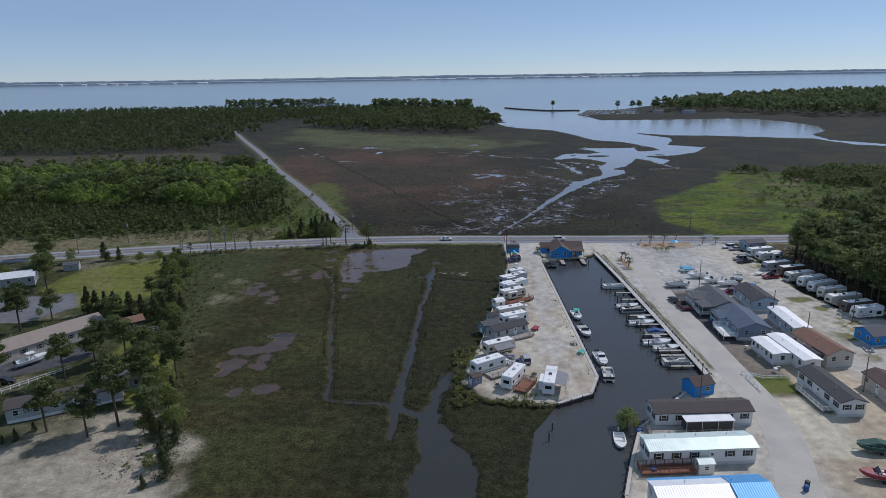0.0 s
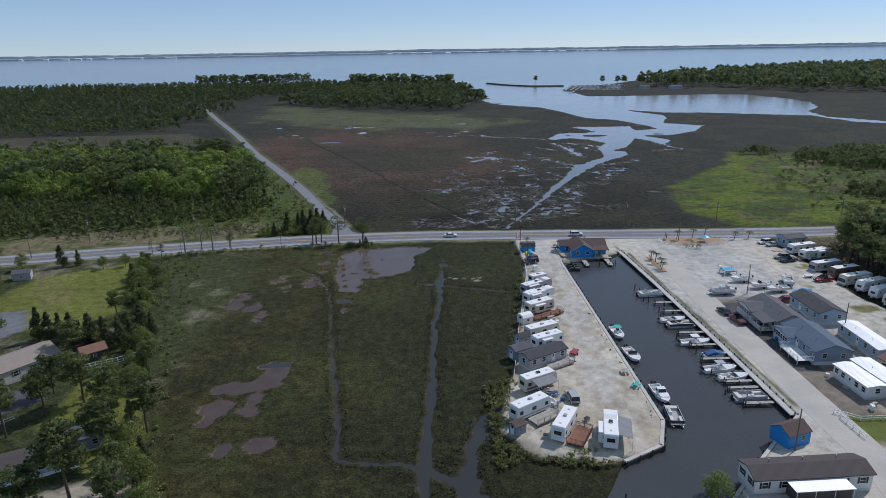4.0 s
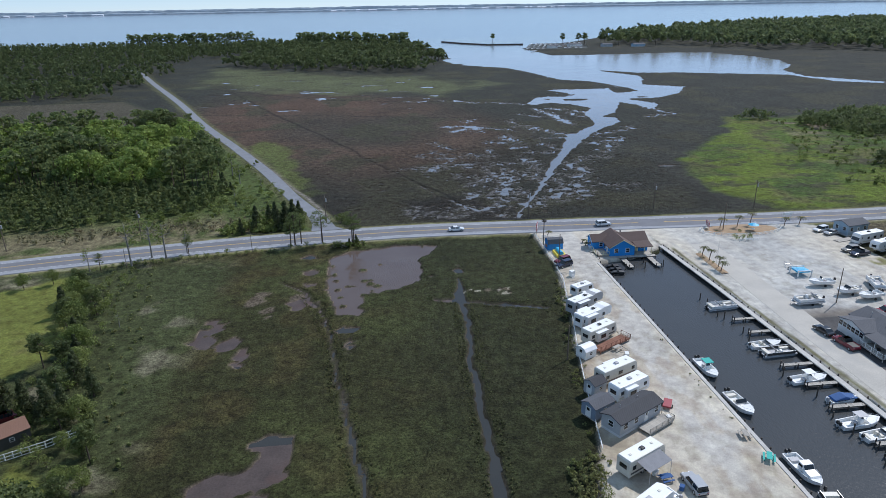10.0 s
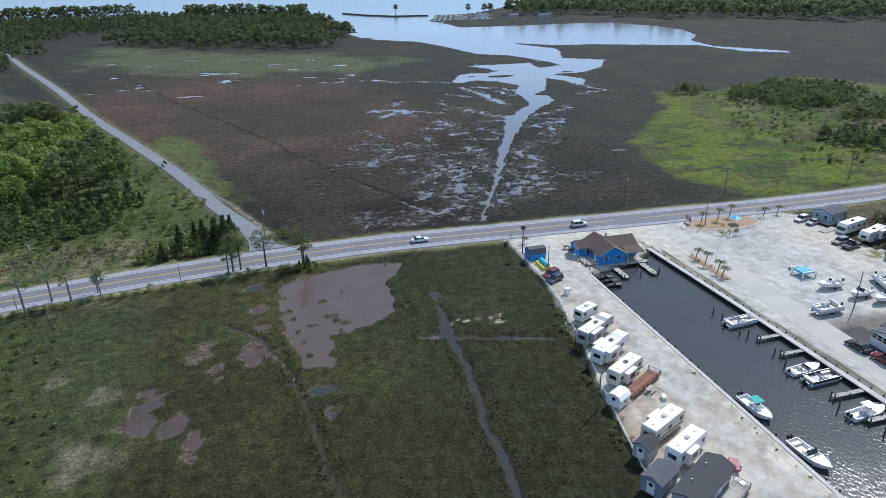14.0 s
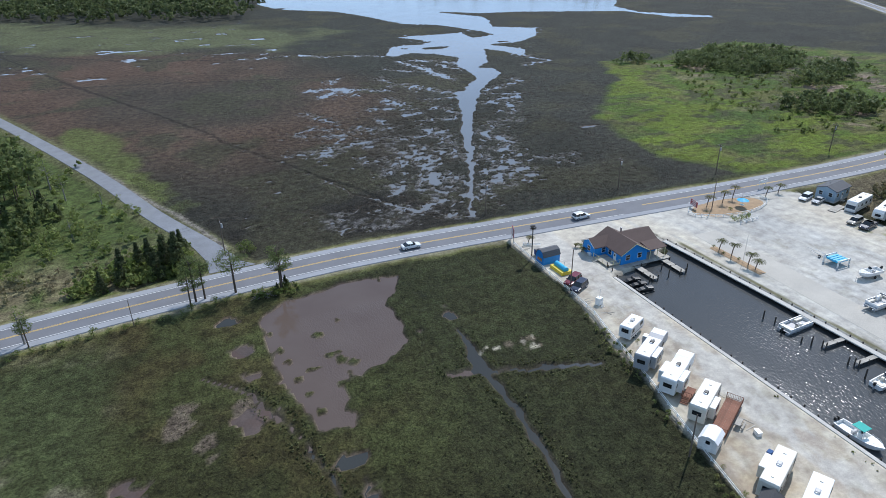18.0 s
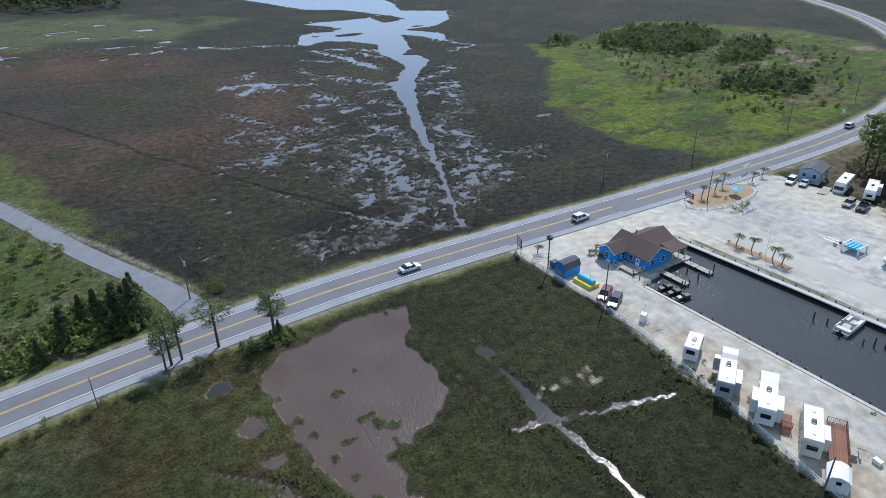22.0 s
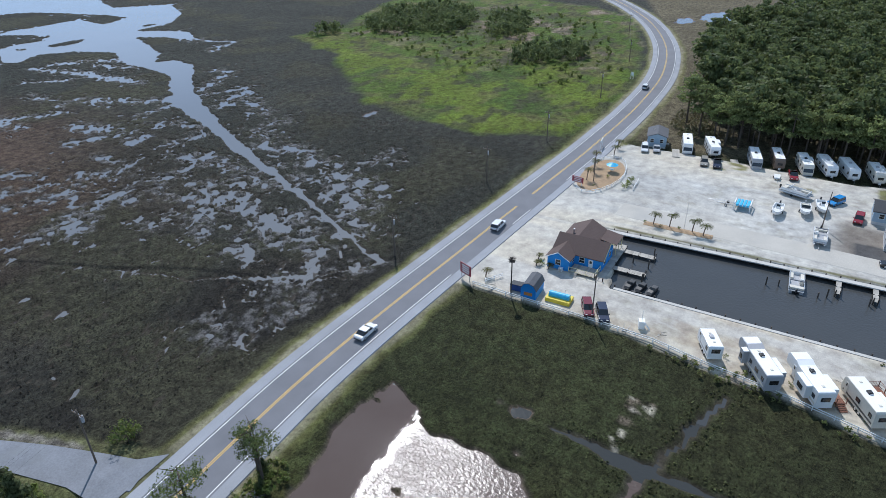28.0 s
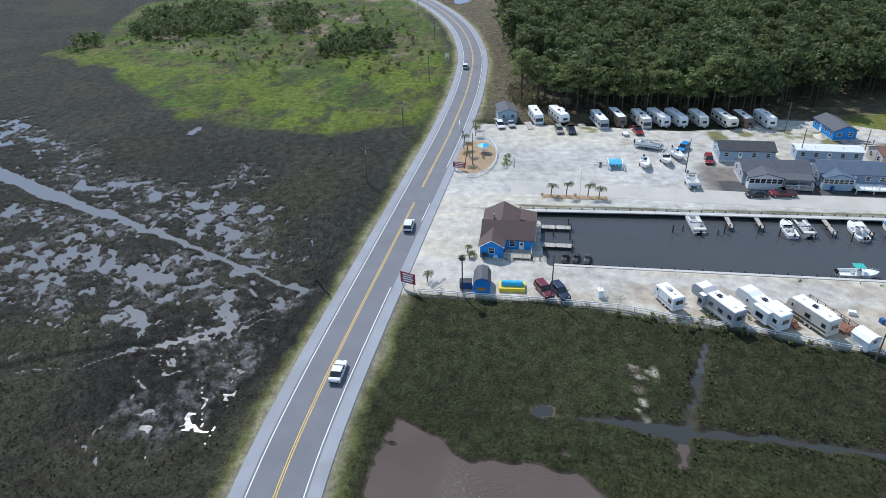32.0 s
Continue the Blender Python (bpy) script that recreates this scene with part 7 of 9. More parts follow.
def utility_pole(x, y, h=9.0, arm=True, label="weathered wooden utility pole beside the road", lamp=False, yaw=0.0, r=0.15):
    th = thing("utility_pole", at(x, y, yaw), label, "pole", "utility poles")
    rd(th, "pole", POLE_WOOD, (0, 0, -0.4), (0, 0, h), r, r * 0.62, 9)
    if arm:
        a = bx(th, "crossarm", POLE_WOOD, -0.06, 0.06, -1.1, 1.1, h - 0.75, h - 0.62)
        for s in (-1.0, -0.4, 0.4, 1.0):
            rd(a, "insulator", GREY_PANEL, (0, s, h - 0.62), (0, s, h - 0.42), 0.05, 0.03, 6)
        rd(th, "transformer", GREY_PANEL, (0.32, 0, h - 2.3), (0.32, 0, h - 1.3), 0.24, 0.24, 10)
    if lamp:
        l = rd(th, "lamp_arm", STEEL, (0, 0, h - 1.2), (1.5, 0, h - 0.8), 0.03, n=6)
        bx(l, "lamp_head", GREY_PANEL, 1.3, 1.9, -0.14, 0.14, h - 0.88, h - 0.74, 0.04)
    return th


def tree(name, kind, h, clumps, leaves, size, leaf, label, seed, limbs=9, bark=None, category="tree"):
    """One tree, built at the origin."""
    rng = np.random.default_rng(seed)
    th = thing(name, Matrix.Identity(4), label, category)
    part("trunk", wood_of(rng, kind, h, limbs), bark or BARK, th)
    V = crown(rng, kind, h, clumps, leaves, size)
    mesh_ob("crown", V, tris(len(V)), leaf, th)
    return th


def plant(rows, protos, seed=1, lo=0.8, hi=1.2, group=""):
    """Set trees out: rows of x, y and size; the first of each kind is moved, the rest are copies."""
    rng = np.random.default_rng(seed)
    for i, (x, y, s) in enumerate(rows):
        p = protos[i % len(protos)]
        k = s * rng.uniform(lo, hi)
        m = Matrix.Translation((x, y, height(x, y))) @ pose(0, 0, 0, 0, 0, rng.uniform(0, 360)) @ Matrix.Diagonal((k, k, k * rng.uniform(0.9, 1.1), 1))
        if not p.get("placed"):
            p["placed"] = True
            p.matrix_basis = m
        else:
            c = copy_thing(p, m)
            c.matrix_basis = m
    for p in protos:
        if "placed" in p:
            del p["placed"]


def palm(x, y, h, seed, lean=(0.3, -0.2), wind=0.0, label="small wind-bent palm tree"):
    rng = np.random.default_rng(seed)
    th = thing("palm_tree", at(x, y, 0), label, "palm")
    bm = bmesh.new()
    pts = [(lean[0] * (i / 4) ** 2, lean[1] * (i / 4) ** 2, h * i / 4 - (0.2 if i == 0 else 0)) for i in range(5)]
    for p, q in zip(pts[:-1], pts[1:]):
        rod(bm, p, q, 0.13, 0.11, 7)
    part("trunk", bm, POLE_WOOD, th)
    top = Vector(pts[-1])
    for k in range(13):
        t = 2 * math.pi * k / 13 + rng.uniform(-0.2, 0.2)
        ln = rng.uniform(1.2, 1.8) * min(1.0, 0.25 + h / 3.2)
        d = Vector((math.cos(t) - wind, math.sin(t) - wind * 0.6, 0))
        d = d.normalized() if d.length > 0.01 else Vector((1, 0, 0))
        side = Vector((-d.y, d.x, 0))
        bm = bmesh.new()
        spine = []
        for j in range(7):
            u = j / 6
            spine.append(top + d * ln * u + Vector((0, 0, 0.55 * math.sin(u * 2.4) * ln * 0.5 - 0.65 * u * u * ln * 0.6)))
        for p, q in zip(spine[:-1], spine[1:]):
            for f in (0.0, 0.5):
                c, e = p.lerp(q, f), p.lerp(q, f + 0.3)
                u = (c - top).length / ln
                wv = (0.50 * math.sin(math.pi * min(1, u * 0.8 + 0.18)) + 0.05) * rng.uniform(0.8, 1.15)
                for sg in (-1, 1):
                    tip = c + side * sg * wv + d * wv * 0.6 - Vector((0, 0, wv * 0.35))
                    bm.faces.new([bm.verts.new(v) for v in (c, e, tip)])
        for p, q in zip(spine[:-1], spine[1:]):
            bm.faces.new([bm.verts.new(v) for v in (p + side * 0.025, p - side * 0.025, q - side * 0.02, q + side * 0.02)])
        part("frond", bm, PALM_LEAF, th)
    return th

# ---- the peninsula: trailers and a small home ----
trailer(21.6, 207.6, 27, 5.6, 2.3, 2.85, "travel", WHITE, GREY_PANEL, label="short white travel trailer parked on sand by the fence", group="trailers on the peninsula")
trailer(19.8, 200.1, 31, 9.7, 2.5, 3.55, "fifth", GREY_PANEL, CREAM, ((-3.9, -0.3, -1), (1.2, 2.4, 1)), label="grey fifth-wheel trailer with slide-outs and white roof", group="trailers on the peninsula")
trailer(19.4, 193.2, 30, 9.4, 2.5, 3.55, "fifth", WHITE, CREAM, ((-3.8, -0.4, -1), (-3.0, 0.2, 1)), label="white fifth-wheel trailer with long slide-outs", group="trailers on the peninsula")
trailer(18.3, 185.9, 30, 8.2, 2.5, 3.3, "travel", CREAM, DARK_PANEL, ((-2.6, 0.6, -1), ), label="pale travel trailer with dark bands beside a wooden deck", group="trailers on the peninsula")
trailer(16.3, 170.7, 26, 8.7, 2.5, 3.25, "travel", CREAM, BROWN_PANEL, ((-1.5, 1.6, 1), ), label="cream travel trailer with a white roof on sand", group="trailers on the peninsula")
trailer(16.7, 165.3, 27, 8.0, 2.5, 3.3, "travel", WHITE, CREAM, ((-2.6, 0.2, -1), ), label="white boxy travel trailer on sand", group="trailers on the peninsula")
trailer(11.3, 146.6, 28, 8.0, 2.5, 3.3, "travel", CREAM, DARK_PANEL, (), (-2.6, 2.4, -1, 2.4, CANVAS_GREY), label="pale travel trailer with dark bands and a grey awning out", group="trailers on the peninsula")
trailer(8.1, 136.4, 33, 8.4, 2.5, 3.3, "travel", WHITE, GREY_PANEL, (), label="white travel trailer with dark windows near the marsh", group="trailers on the peninsula")
trailer(13.4, 130.4, 61, 8.3, 2.5, 3.3, "travel", WHITE, GREY_PANEL, (), label="white travel trailer beside a stained wood deck", group="trailers on the peninsula")
trailer(21.0, 128.2, 76, 8.5, 2.5, 3.35, "fifth", WHITE, DARK_PANEL, ((-3.4, 0.4, 1), ), (-3.6, 2.6, -1, 2.4, CANVAS_GREY), label="white fifth-wheel trailer with a grey awned porch", group="trailers on the peninsula")
mobile_home(14.2, 157.7, 30, 10.4, 3.9, SHINGLE_DARK, SIDE_GREY, "small grey-sided home with a charcoal shingle roof", 0.5, 2.7, 0.7, None, 4, 2)
deck(18.3, 185.9, 30, -4.6, 4.4, -4.6, -2.2, 0.55, RED_WOOD, "red-stained wooden deck beside the pale trailer", "esw", (-4.6, -3.4, 180))
deck(19.4, 193.2, 30, -4.0, -1.0, -3.6, -2.2, 0.6, RED_WOOD, "small red-stained entry deck between trailers", "w", (-4.0, -2.9, 180))
deck(13.4, 130.4, 61, -3.9, 1.9, -4.6, -1.5, 0.55, RED_WOOD, "stained wooden deck with railings beside the trailer", "esw", (1.9, -2.4, 0))
deck(8.1, 136.4, 33, -2.0, 4.4, -4.3, -1.5, 0.6, OLD_WOOD, "weathered grey wooden deck with railings", "es", (4.4, -3.6, 0))
deck(14.2, 157.7, 30, -1.0, 5.2, -4.6, -2.2, 0.5, OLD_WOOD, "weathered deck in front of the grey home", "es", (5.2, -3.5, 0))
shed(13.6, 179.6, 28, 3.0, 2.6, WHITE_PAINT, WHITE_ROOF, "white plastic garden shed by the fence", 1.7, 0.7, True)
shed(11.2, 167.2, 28, 3.0, 2.6, SIDE_GREY, SHINGLE_DARK, "grey garden shed with a charcoal roof")
shed(9.6, 161.0, 28, 4.6, 3.2, SIDE_SLATE, SHINGLE_GREY, "slate-grey gabled shed with a grey roof", 2.2)
shed(4.9, 130.6, 33, 2.4, 2.0, SIDE_SLATE, SHINGLE_BROWN, "small blue-grey shed with a brown roof", 1.8, 0.5)
barn = shed(23.5, 239.3, 183, 4.4, 2.9, BRIGHT_BLUE, SHINGLE_GREY, "bright blue barn-roofed shed with an orange sign", 1.9, 1.3, True, ORANGE)
bx(barn, "sign_panel", ORANGE, 2.2, 2.25, -0.8, 0.8, 0.7, 1.35, label="orange sign board")
car(17.2, 141.4, 95, "silver", "suv", "silver minivan parked on the sandy lane")
car(22.9, 228.4, 207, "maroon", "suv", "dark red car parked beside the fence")
car(22.6, 225.6, 207, "navy", "suv", "dark blue sport-utility car parked by the fence")

# ---- the bait house ----
bait = thing("bait_house", pose(0, 0, 0.45), "bright blue cottage with a brown shingle roof by the basin", "house")
gable_walls(bait, SIDE_BRIGHT, 36.8, 43.8, 230.6, 240.4, -0.4, 2.6, 2.0, "y")
gable_roof(bait, "roof", SHINGLE_BROWN, 36.8, 43.8, 230.6, 240.4, 2.6, 2.0, 0.4, along="y", label="brown shingle roof")
e_wing = gable_walls(bait, SIDE_BRIGHT, 43.6, 48.6, 233.2, 240.6, -0.4, 2.6, 1.9, name="east_wing")
gable_roof(e_wing, "wing_roof", SHINGLE_BROWN, 41.0, 48.6, 233.2, 240.6, 2.6, 1.9, 0.35)
w_wing = gable_walls(bait, SIDE_BRIGHT, 33.8, 38.0, 236.2, 240.6, -0.4, 2.5, 1.3, name="west_wing")
gable_roof(w_wing, "wing_roof", SHINGLE_BROWN, 33.8, 39.8, 236.2, 240.6, 2.5, 1.3, 0.35)
for rake in ((33.42, 236.0, 240.8, 2.5, 1.3), ):
    for s in (-1, 1):
        rd(w_wing, "barge_board", WHITE_PAINT, (rake[0], 238.4, rake[3] + rake[4]), (rake[0], 238.4 + s * 2.5, rake[3] - 0.15), 0.09, n=4)
for s in (-1, 1):
    rd(bait, "barge_board", PALE_YELLOW, (40.3, 230.18, 4.6), (40.3 + s * 3.8, 230.18, 2.4), 0.09, n=4)
porch = part("porch_roof", prism(bmesh.new(), [(230.0, 2.35), (233.4, 2.95), (233.4, 3.08), (230.0, 2.48)], 44.0, 48.8), SHINGLE_BROWN, bait)
for px in (44.4, 46.4, 48.5):
    rd(porch, "porch_post", PALE_YELLOW, (px, 230.2, -0.4), (px, 230.2, 2.4), 0.08)
bx(bait, "porch_floor", OLD_WOOD, 43.9, 48.8, 230.0, 233.2, -0.4, 0.1)
for n, a in (("-x", (33.8, 238.4)), ("-x", (36.8, 234.6))):
    win(bait, a[0], a[1], 1.5, 1.0, 1.1, n)
win(bait, 38.6, 230.6, 1.5, 1.0, 1.1, "-y")
win(bait, 41.8, 230.6, 1.5, 1.0, 1.1, "-y")
win(bait, 47.2, 233.2, 1.5, 1.2, 1.1, "-y")
win(bait, 36.2, 236.2, 1.5, 0.9, 1.1, "-y")
door(bait, 36.8, 232.8, 0.0, "-x")
door(bait, 45.4, 233.2, 0.1, "-y", PALE_YELLOW)
unit = bx(bait, "air_conditioner", WHITE, 33.1, 33.78, 237.2, 238.0, 0.0, 0.7, 0.05)
bx(unit, "grille", GREY_PANEL, 33.06, 33.1, 237.28, 237.92, 0.08, 0.62)
bx(bait, "chimney_vent", STEEL, 42.3, 42.6, 238.4, 238.7, 3.4, 4.9)
d = deck(35.0, 233.2, 0, -1.6, 1.7, -2.4, 2.8, 0.4, OLD_WOOD, "low wooden deck with a pale yellow railing at the cottage", "ws", (-1.6, 1.6, 180), False, PALE_YELLOW)
tank = thing("fuel_tank", at(23.6, 234.0, -88), "blue cylindrical fuel tank in a yellow containment box", "tank")
bx(tank, "containment_box", YELLOW, -2.3, 2.3, -1.3, 1.3, 0.0, 0.75, 0.05)
rd(tank, "cylinder", TANK_BLUE, (-1.9, 0, 1.0), (1.9, 0, 1.0), 0.62, 0.62, 18)
for px in (-1.2, 1.2):
    bx(tank, "cradle", TANK_BLUE, px - 0.1, px + 0.1, -0.6, 0.6, 0.7, 1.0)
rd(tank, "vent_pipe", STEEL, (1.0, 0, 1.5), (1.0, 0, 2.6), 0.04)
skip = thing("dumpster", at(23.2, 242.2, 5), "dark blue steel dumpster with a sloping lid", "dumpster")
part("bin", side_prism([(-0.8, 0.15), (0.8, 0.15), (0.95, 1.2), (-0.95, 1.5)], -1.1, 1.1, 0.03), mat("dumpster_blue", (0.02, 0.07, 0.24), 0.6, vary=0.2), skip)
part("lid", side_prism([(-0.97, 1.5), (0.97, 1.2), (0.97, 1.26), (-0.97, 1.56)], -1.12, 1.12), BLACK, skip)
for px in (-0.7, 0.7):
    rd(skip, "caster", RUBBER, (px, -0.8, 0.02), (px, -0.8, 0.18), 0.09)

# ---- homes east of the basin (length along the basin) ----
def sunroom(parent, x0, x1, y0, y1, wall, roof, n=6, z0=0.6):
    """A glazed front room with a gable toward +y (the lane)."""
    s = gable_walls(parent, wall, x0, x1, y0, y1, -0.2, 2.9, 0.9, "y", "sunroom")
    gable_roof(s, "sunroom_roof", roof, x0, x1, y0 - 2.0, y1, 2.9, 0.9, 0.3, along="y")
    for i in range(n):
        win(s, x0 + (x1 - x0) * (i + 0.5) / n, y1, 2.1, (x1 - x0) / n - 0.22, 1.0, "y")
    for i in range(2):
        win(s, x1, y0 + (y1 - y0) * (i + 0.5) / 2, 2.1, 1.0, 1.0, "x")


h1 = mobile_home(75.8, 176.2, 90, 14.6, 7.4, SHINGLE_GREY, SIDE_GREY, "grey-sided home with a dark grey shingle roof and front deck", 0.7, 3.0, 1.5, None, 5, 3)
sunroom(h1, -0.6, 6.6, 3.0, 6.6, SIDE_WHITE, SHINGLE_GREY)
deck(75.8, 176.2, 90, -7.2, -0.8, 3.8, 7.4, 0.7, OLD_WOOD, "front deck with pale railing, furniture and a striped skirt", "enw", None, True, WHITE_PAINT)
for hh, xa, xb in ((h1, -7.2, -0.7), ):
    pr = part("porch_roof", prism(bmesh.new(), [(3.4, 2.98), (7.0, 2.62), (7.0, 2.74), (3.4, 3.12)], xa, xb), SHINGLE_GREY, hh)
    for px in (xa + 0.2, (xa + xb) / 2, xb - 0.2):
        rd(pr, "porch_post", WHITE_PAINT, (px, 6.8, 0.6), (px, 6.8, 2.65), 0.06)
h2 = mobile_home(88.0, 179.4, 90, 13.0, 6.8, SHINGLE_DARK, SIDE_BLUE, "pale blue home with a charcoal shingle roof", 0.7, 3.1, 1.2, None, 4, 3)
h3 = mobile_home(76.0, 159.6, 88, 14.6, 8.0, SHINGLE_BLUE, SIDE_SLATE, "slate-blue home with a blue-grey shingle roof and raised porch", 0.9, 3.2, 1.5, None, 5, 2)
sunroom(h3, 0.6, 6.8, 3.2, 6.0, SIDE_BLUE, SHINGLE_BLUE)
deck(76.0, 159.6, 88, -7.2, 0.4, 4.1, 7.6, 1.1, WHITE_PAINT, "raised white-railed porch deck with stairs to the lane", "enw", (0.4, 5.8, 0), True)
mobile_home(88.0, 160.0, 88, 15.0, 4.2, METAL_WHITE, SIDE_BLUE, "long pale trailer home with a white metal roof", 0.7, 3.1, 0.35, None, 5, 2)
mobile_home(75.3, 142.8, 94, 9.6, 4.4, METAL_WHITE, SIDE_WHITE, "white addition with a flat white metal roof", 0.5, 2.8, 0.25, None, 5, 0)
mobile_home(79.6, 141.3, 94, 15.0, 4.0, METAL_WHITE, SIDE_WHITE, "long white trailer home with a white metal roof", 0.6, 3.1, 0.3, None, 5, 2)
h6 = mobile_home(87.2, 143.2, 97, 13.0, 6.4, SHINGLE_RUST, SIDE_CREAM, "cream home with a rust-brown shingle roof", 0.6, 3.2, 1.3, None, 4, 1)
gable_roof(h6, "porch_roof", SHINGLE_DARK, -5.5, -1.0, 3.4, 6.0, 2.6, 0.5, 0.2)
h7 = mobile_home(77.4, 122.0, 92, 15.0, 5.0, SHINGLE_DARK, SIDE_WHITE, "pale grey trailer home with black shutters and dark roof", 0.7, 3.2, 0.8, BLACK, 5, 2)
deck(77.4, 122.0, 92, -6.0, 3.6, 2.6, 5.0, 0.7, OLD_WOOD, "long weathered deck with white railing beside the home", "enw", (3.6, 3.8, 0), True, WHITE_PAINT)
mobile_home(90.4, 121.4, 92, 13.0, 5.4, SHINGLE_BROWN, SIDE_CREAM, "cream home with a dark brown shingle roof", 0.6, 3.0, 0.9, None, 4, 1)
h9 = mobile_home(47.6, 113.9, 2, 18.6, 5.0, SHINGLE_UMBER, SIDE_WHITE, "white trailer home with a brown shingle roof by the basin", 0.6, 3.1, 0.8, BLACK, 6, 3)
aw = bx(h9, "porch_awning", METAL_WHITE, -4.6, 4.6, -5.4, -2.5, 2.75, 2.85, label="flat white metal porch awning")
for px in (-4.4, -1.5, 1.5, 4.4):
    rd(aw, "awning_post", WHITE_PAINT, (px, -5.3, 0.0), (px, -5.3, 2.76), 0.05)
bx(h9, "screened_porch", DARK_PANEL, -4.3, 4.3, -5.1, -2.5, 0.5, 2.5, label="dark insect screens of the porch")
deck(47.6, 113.9, 2, -11.2, 4.8, -6.0, -2.6, 0.5, OLD_WOOD, "weathered deck along the front of the home", "sw", None)
h10 = mobile_home(42.6, 101.2, 3, 18.6, 5.0, METAL_GREEN, SIDE_WHITE, "white trailer home with a pale green metal roof and shutters", 0.7, 3.2, 0.6, BLACK, 6, 3)
deck(42.6, 101.2, 3, -11.4, -2.0, -5.0, -2.6, 0.6, RED_WOOD, "red-brown deck in front of the white trailer home", "swn", None)
shed(42.4, 97.0, 3, 2.6, 1.8, SIDE_WHITE, METAL_GREEN, "small white shed with a green roof on the deck", 2.0, 0.4)
h11 = mobile_home(39.6, 87.6, 3, 17.6, 5.6, METAL_WHITE, SIDE_WHITE, "white trailer home with a blue and white metal roof", 0.7, 3.2, 0.8, None, 6, 2)
gable_roof(h11, "blue_roof", METAL_BLUE, 3.2, 8.8, -3.4, 3.0, 3.3, 0.9, 0.3, 0.12, label="bright blue metal roof section")
bx(h11, "blue_ridge", METAL_BLUE, -8.9, 8.9, 1.6, 3.1, 3.28, 3.45, label="blue roof edge strip")
blue = shed(51.8, 125.6, 200, 5.0, 4.0, BRIGHT_BLUE, SHINGLE_BROWN, "bright blue hut with a brown gable roof at the basin", 2.4, 1.2)
win(blue, -0.8, 2.0, 1.5, 0.8, 0.8, "y", YELLOW)
mobile_home(107.0, 151.4, 8, 10.6, 6.0, SHINGLE_GREY, SIDE_BRIGHT, "bright blue unfinished cottage with a grey roof", 0.3, 2.7, 1.2, None, 4, 0, name="cottage")
office = mobile_home(114.5, 240.0, 12, 7.6, 5.2, SHINGLE_GREY, SIDE_BLUE, "pale blue park model home with a porch", 0.5, 3.3, 0.9, None, 3, 1)
car(65.4, 181.8, 95, "black", "sedan", "black covered car parked beside the grey home")
car(66.2, 176.2, 95, "maroon", "pickup", "dark red pickup truck parked beside the grey home")
car(104.2, 203.2, 190, "red", "pickup", "bright red pickup truck at the trailer row")
car(106.0, 241.2, 195, "white", "suv", "white car parked by the pale blue home")
car(107.2, 238.2, 195, "silver", "sedan", "silver small car parked by the pale blue home")
car(103.2, 224.6, 190, "bronze", "suv", "brownish car in front of a motorhome")
car(103.6, 221.4, 190, "navy", "pickup", "dark blue pickup in front of a motorhome")
car(92.2, 193.0, 150, "blue", "suv", "bright blue car parked in the lot")
car(84.6, 188.2, 175, "red", "suv", "red car beside the pale blue home")

# ---- the row of trailers under the pines ----
ROW = [(113.2, 231.3, 14, 9.6, "motor", WHITE, CREAM), (113.4, 224.6, 20, 10.4, "fifth", WHITE, DARK_PANEL), (110.4, 213.2, 14, 10.0, "motor", GREY_PANEL, WHITE), (113.0, 208.0, 14, 9.5, "travel", BROWN_PANEL, DARK_PANEL), (112.1, 201.4, 15, 9.9, "motor", CREAM, GREY_PANEL), (113.5, 196.4, 20, 9.6, "travel", WHITE, GREY_PANEL), (114.0, 191.4, 19, 9.4, "travel", WHITE, CREAM), (113.6, 185.4, 14, 8.4, "travel", CREAM, GREY_PANEL), (112.9, 178.4, 15, 10.8, "fifth", CREAM, DARK_PANEL), (113.6, 173.3, 12, 8.8, "travel", BROWN_PANEL, DARK_PANEL), (113.0, 167.6, 12, 8.6, "travel", WHITE, GREY_PANEL)]
TEXT = dict(motor="motorhome with a wide windscreen under the pines", fifth="long fifth-wheel trailer under the pines", travel="travel trailer with a white roof under the pines")
for i, (x, y, yaw, L, st, wl, sp) in enumerate(ROW):
    shade = {WHITE: "white", GREY_PANEL: "grey", CREAM: "cream", BROWN_PANEL: "brown"}[wl]
    trailer(x, y, 180 + yaw, L, 2.55, 3.3 if st != "fifth" else 3.6, st, wl, sp, ((-3.2, -0.4, 1), ) if i % 3 == 1 else (), None, shade + " " + TEXT[st], "trailer row under the pines")
for x, y, yaw, a, b in ((108.5, 233.2, 14, -4, 2), (109.4, 217.8, 14, -4, 2)):
    deck(x, y, yaw, a, b, -1.0, 1.0, 0.25, OLD_WOOD, "low wooden platform beside a trailer", "")

# ---- boats in the basin ----
boat(35.0, 172.2, 272, 7.0, 2.5, "console", top=TEAL, label="white centre-console boat with a teal canvas top")
boat(35.0, 160.4, 275, 7.2, 2.6, "bowrider", label="white bowrider moored along the bulkhead")
boat(35.3, 143.0, 272, 7.4, 2.6, "cabin", label="white cabin cruiser moored along the bulkhead")
pontoon(35.0, 134.8, 263, 7.0, 2.5, label="dark-railed pontoon boat moored at the point", fence=DARK_PANEL)
boat(30.9, 107.6, 262, 5.6, 2.2, "skiff", label="white open skiff tied to the home's dock")
pontoon(51.6, 197.4, 4, 7.4, 2.6, label="white and grey pontoon boat in a slip", bimini=CANVAS_GREY)
boat(51.2, 179.4, 3, 6.6, 2.4, "bowrider", label="white runabout with a black outboard in a slip")
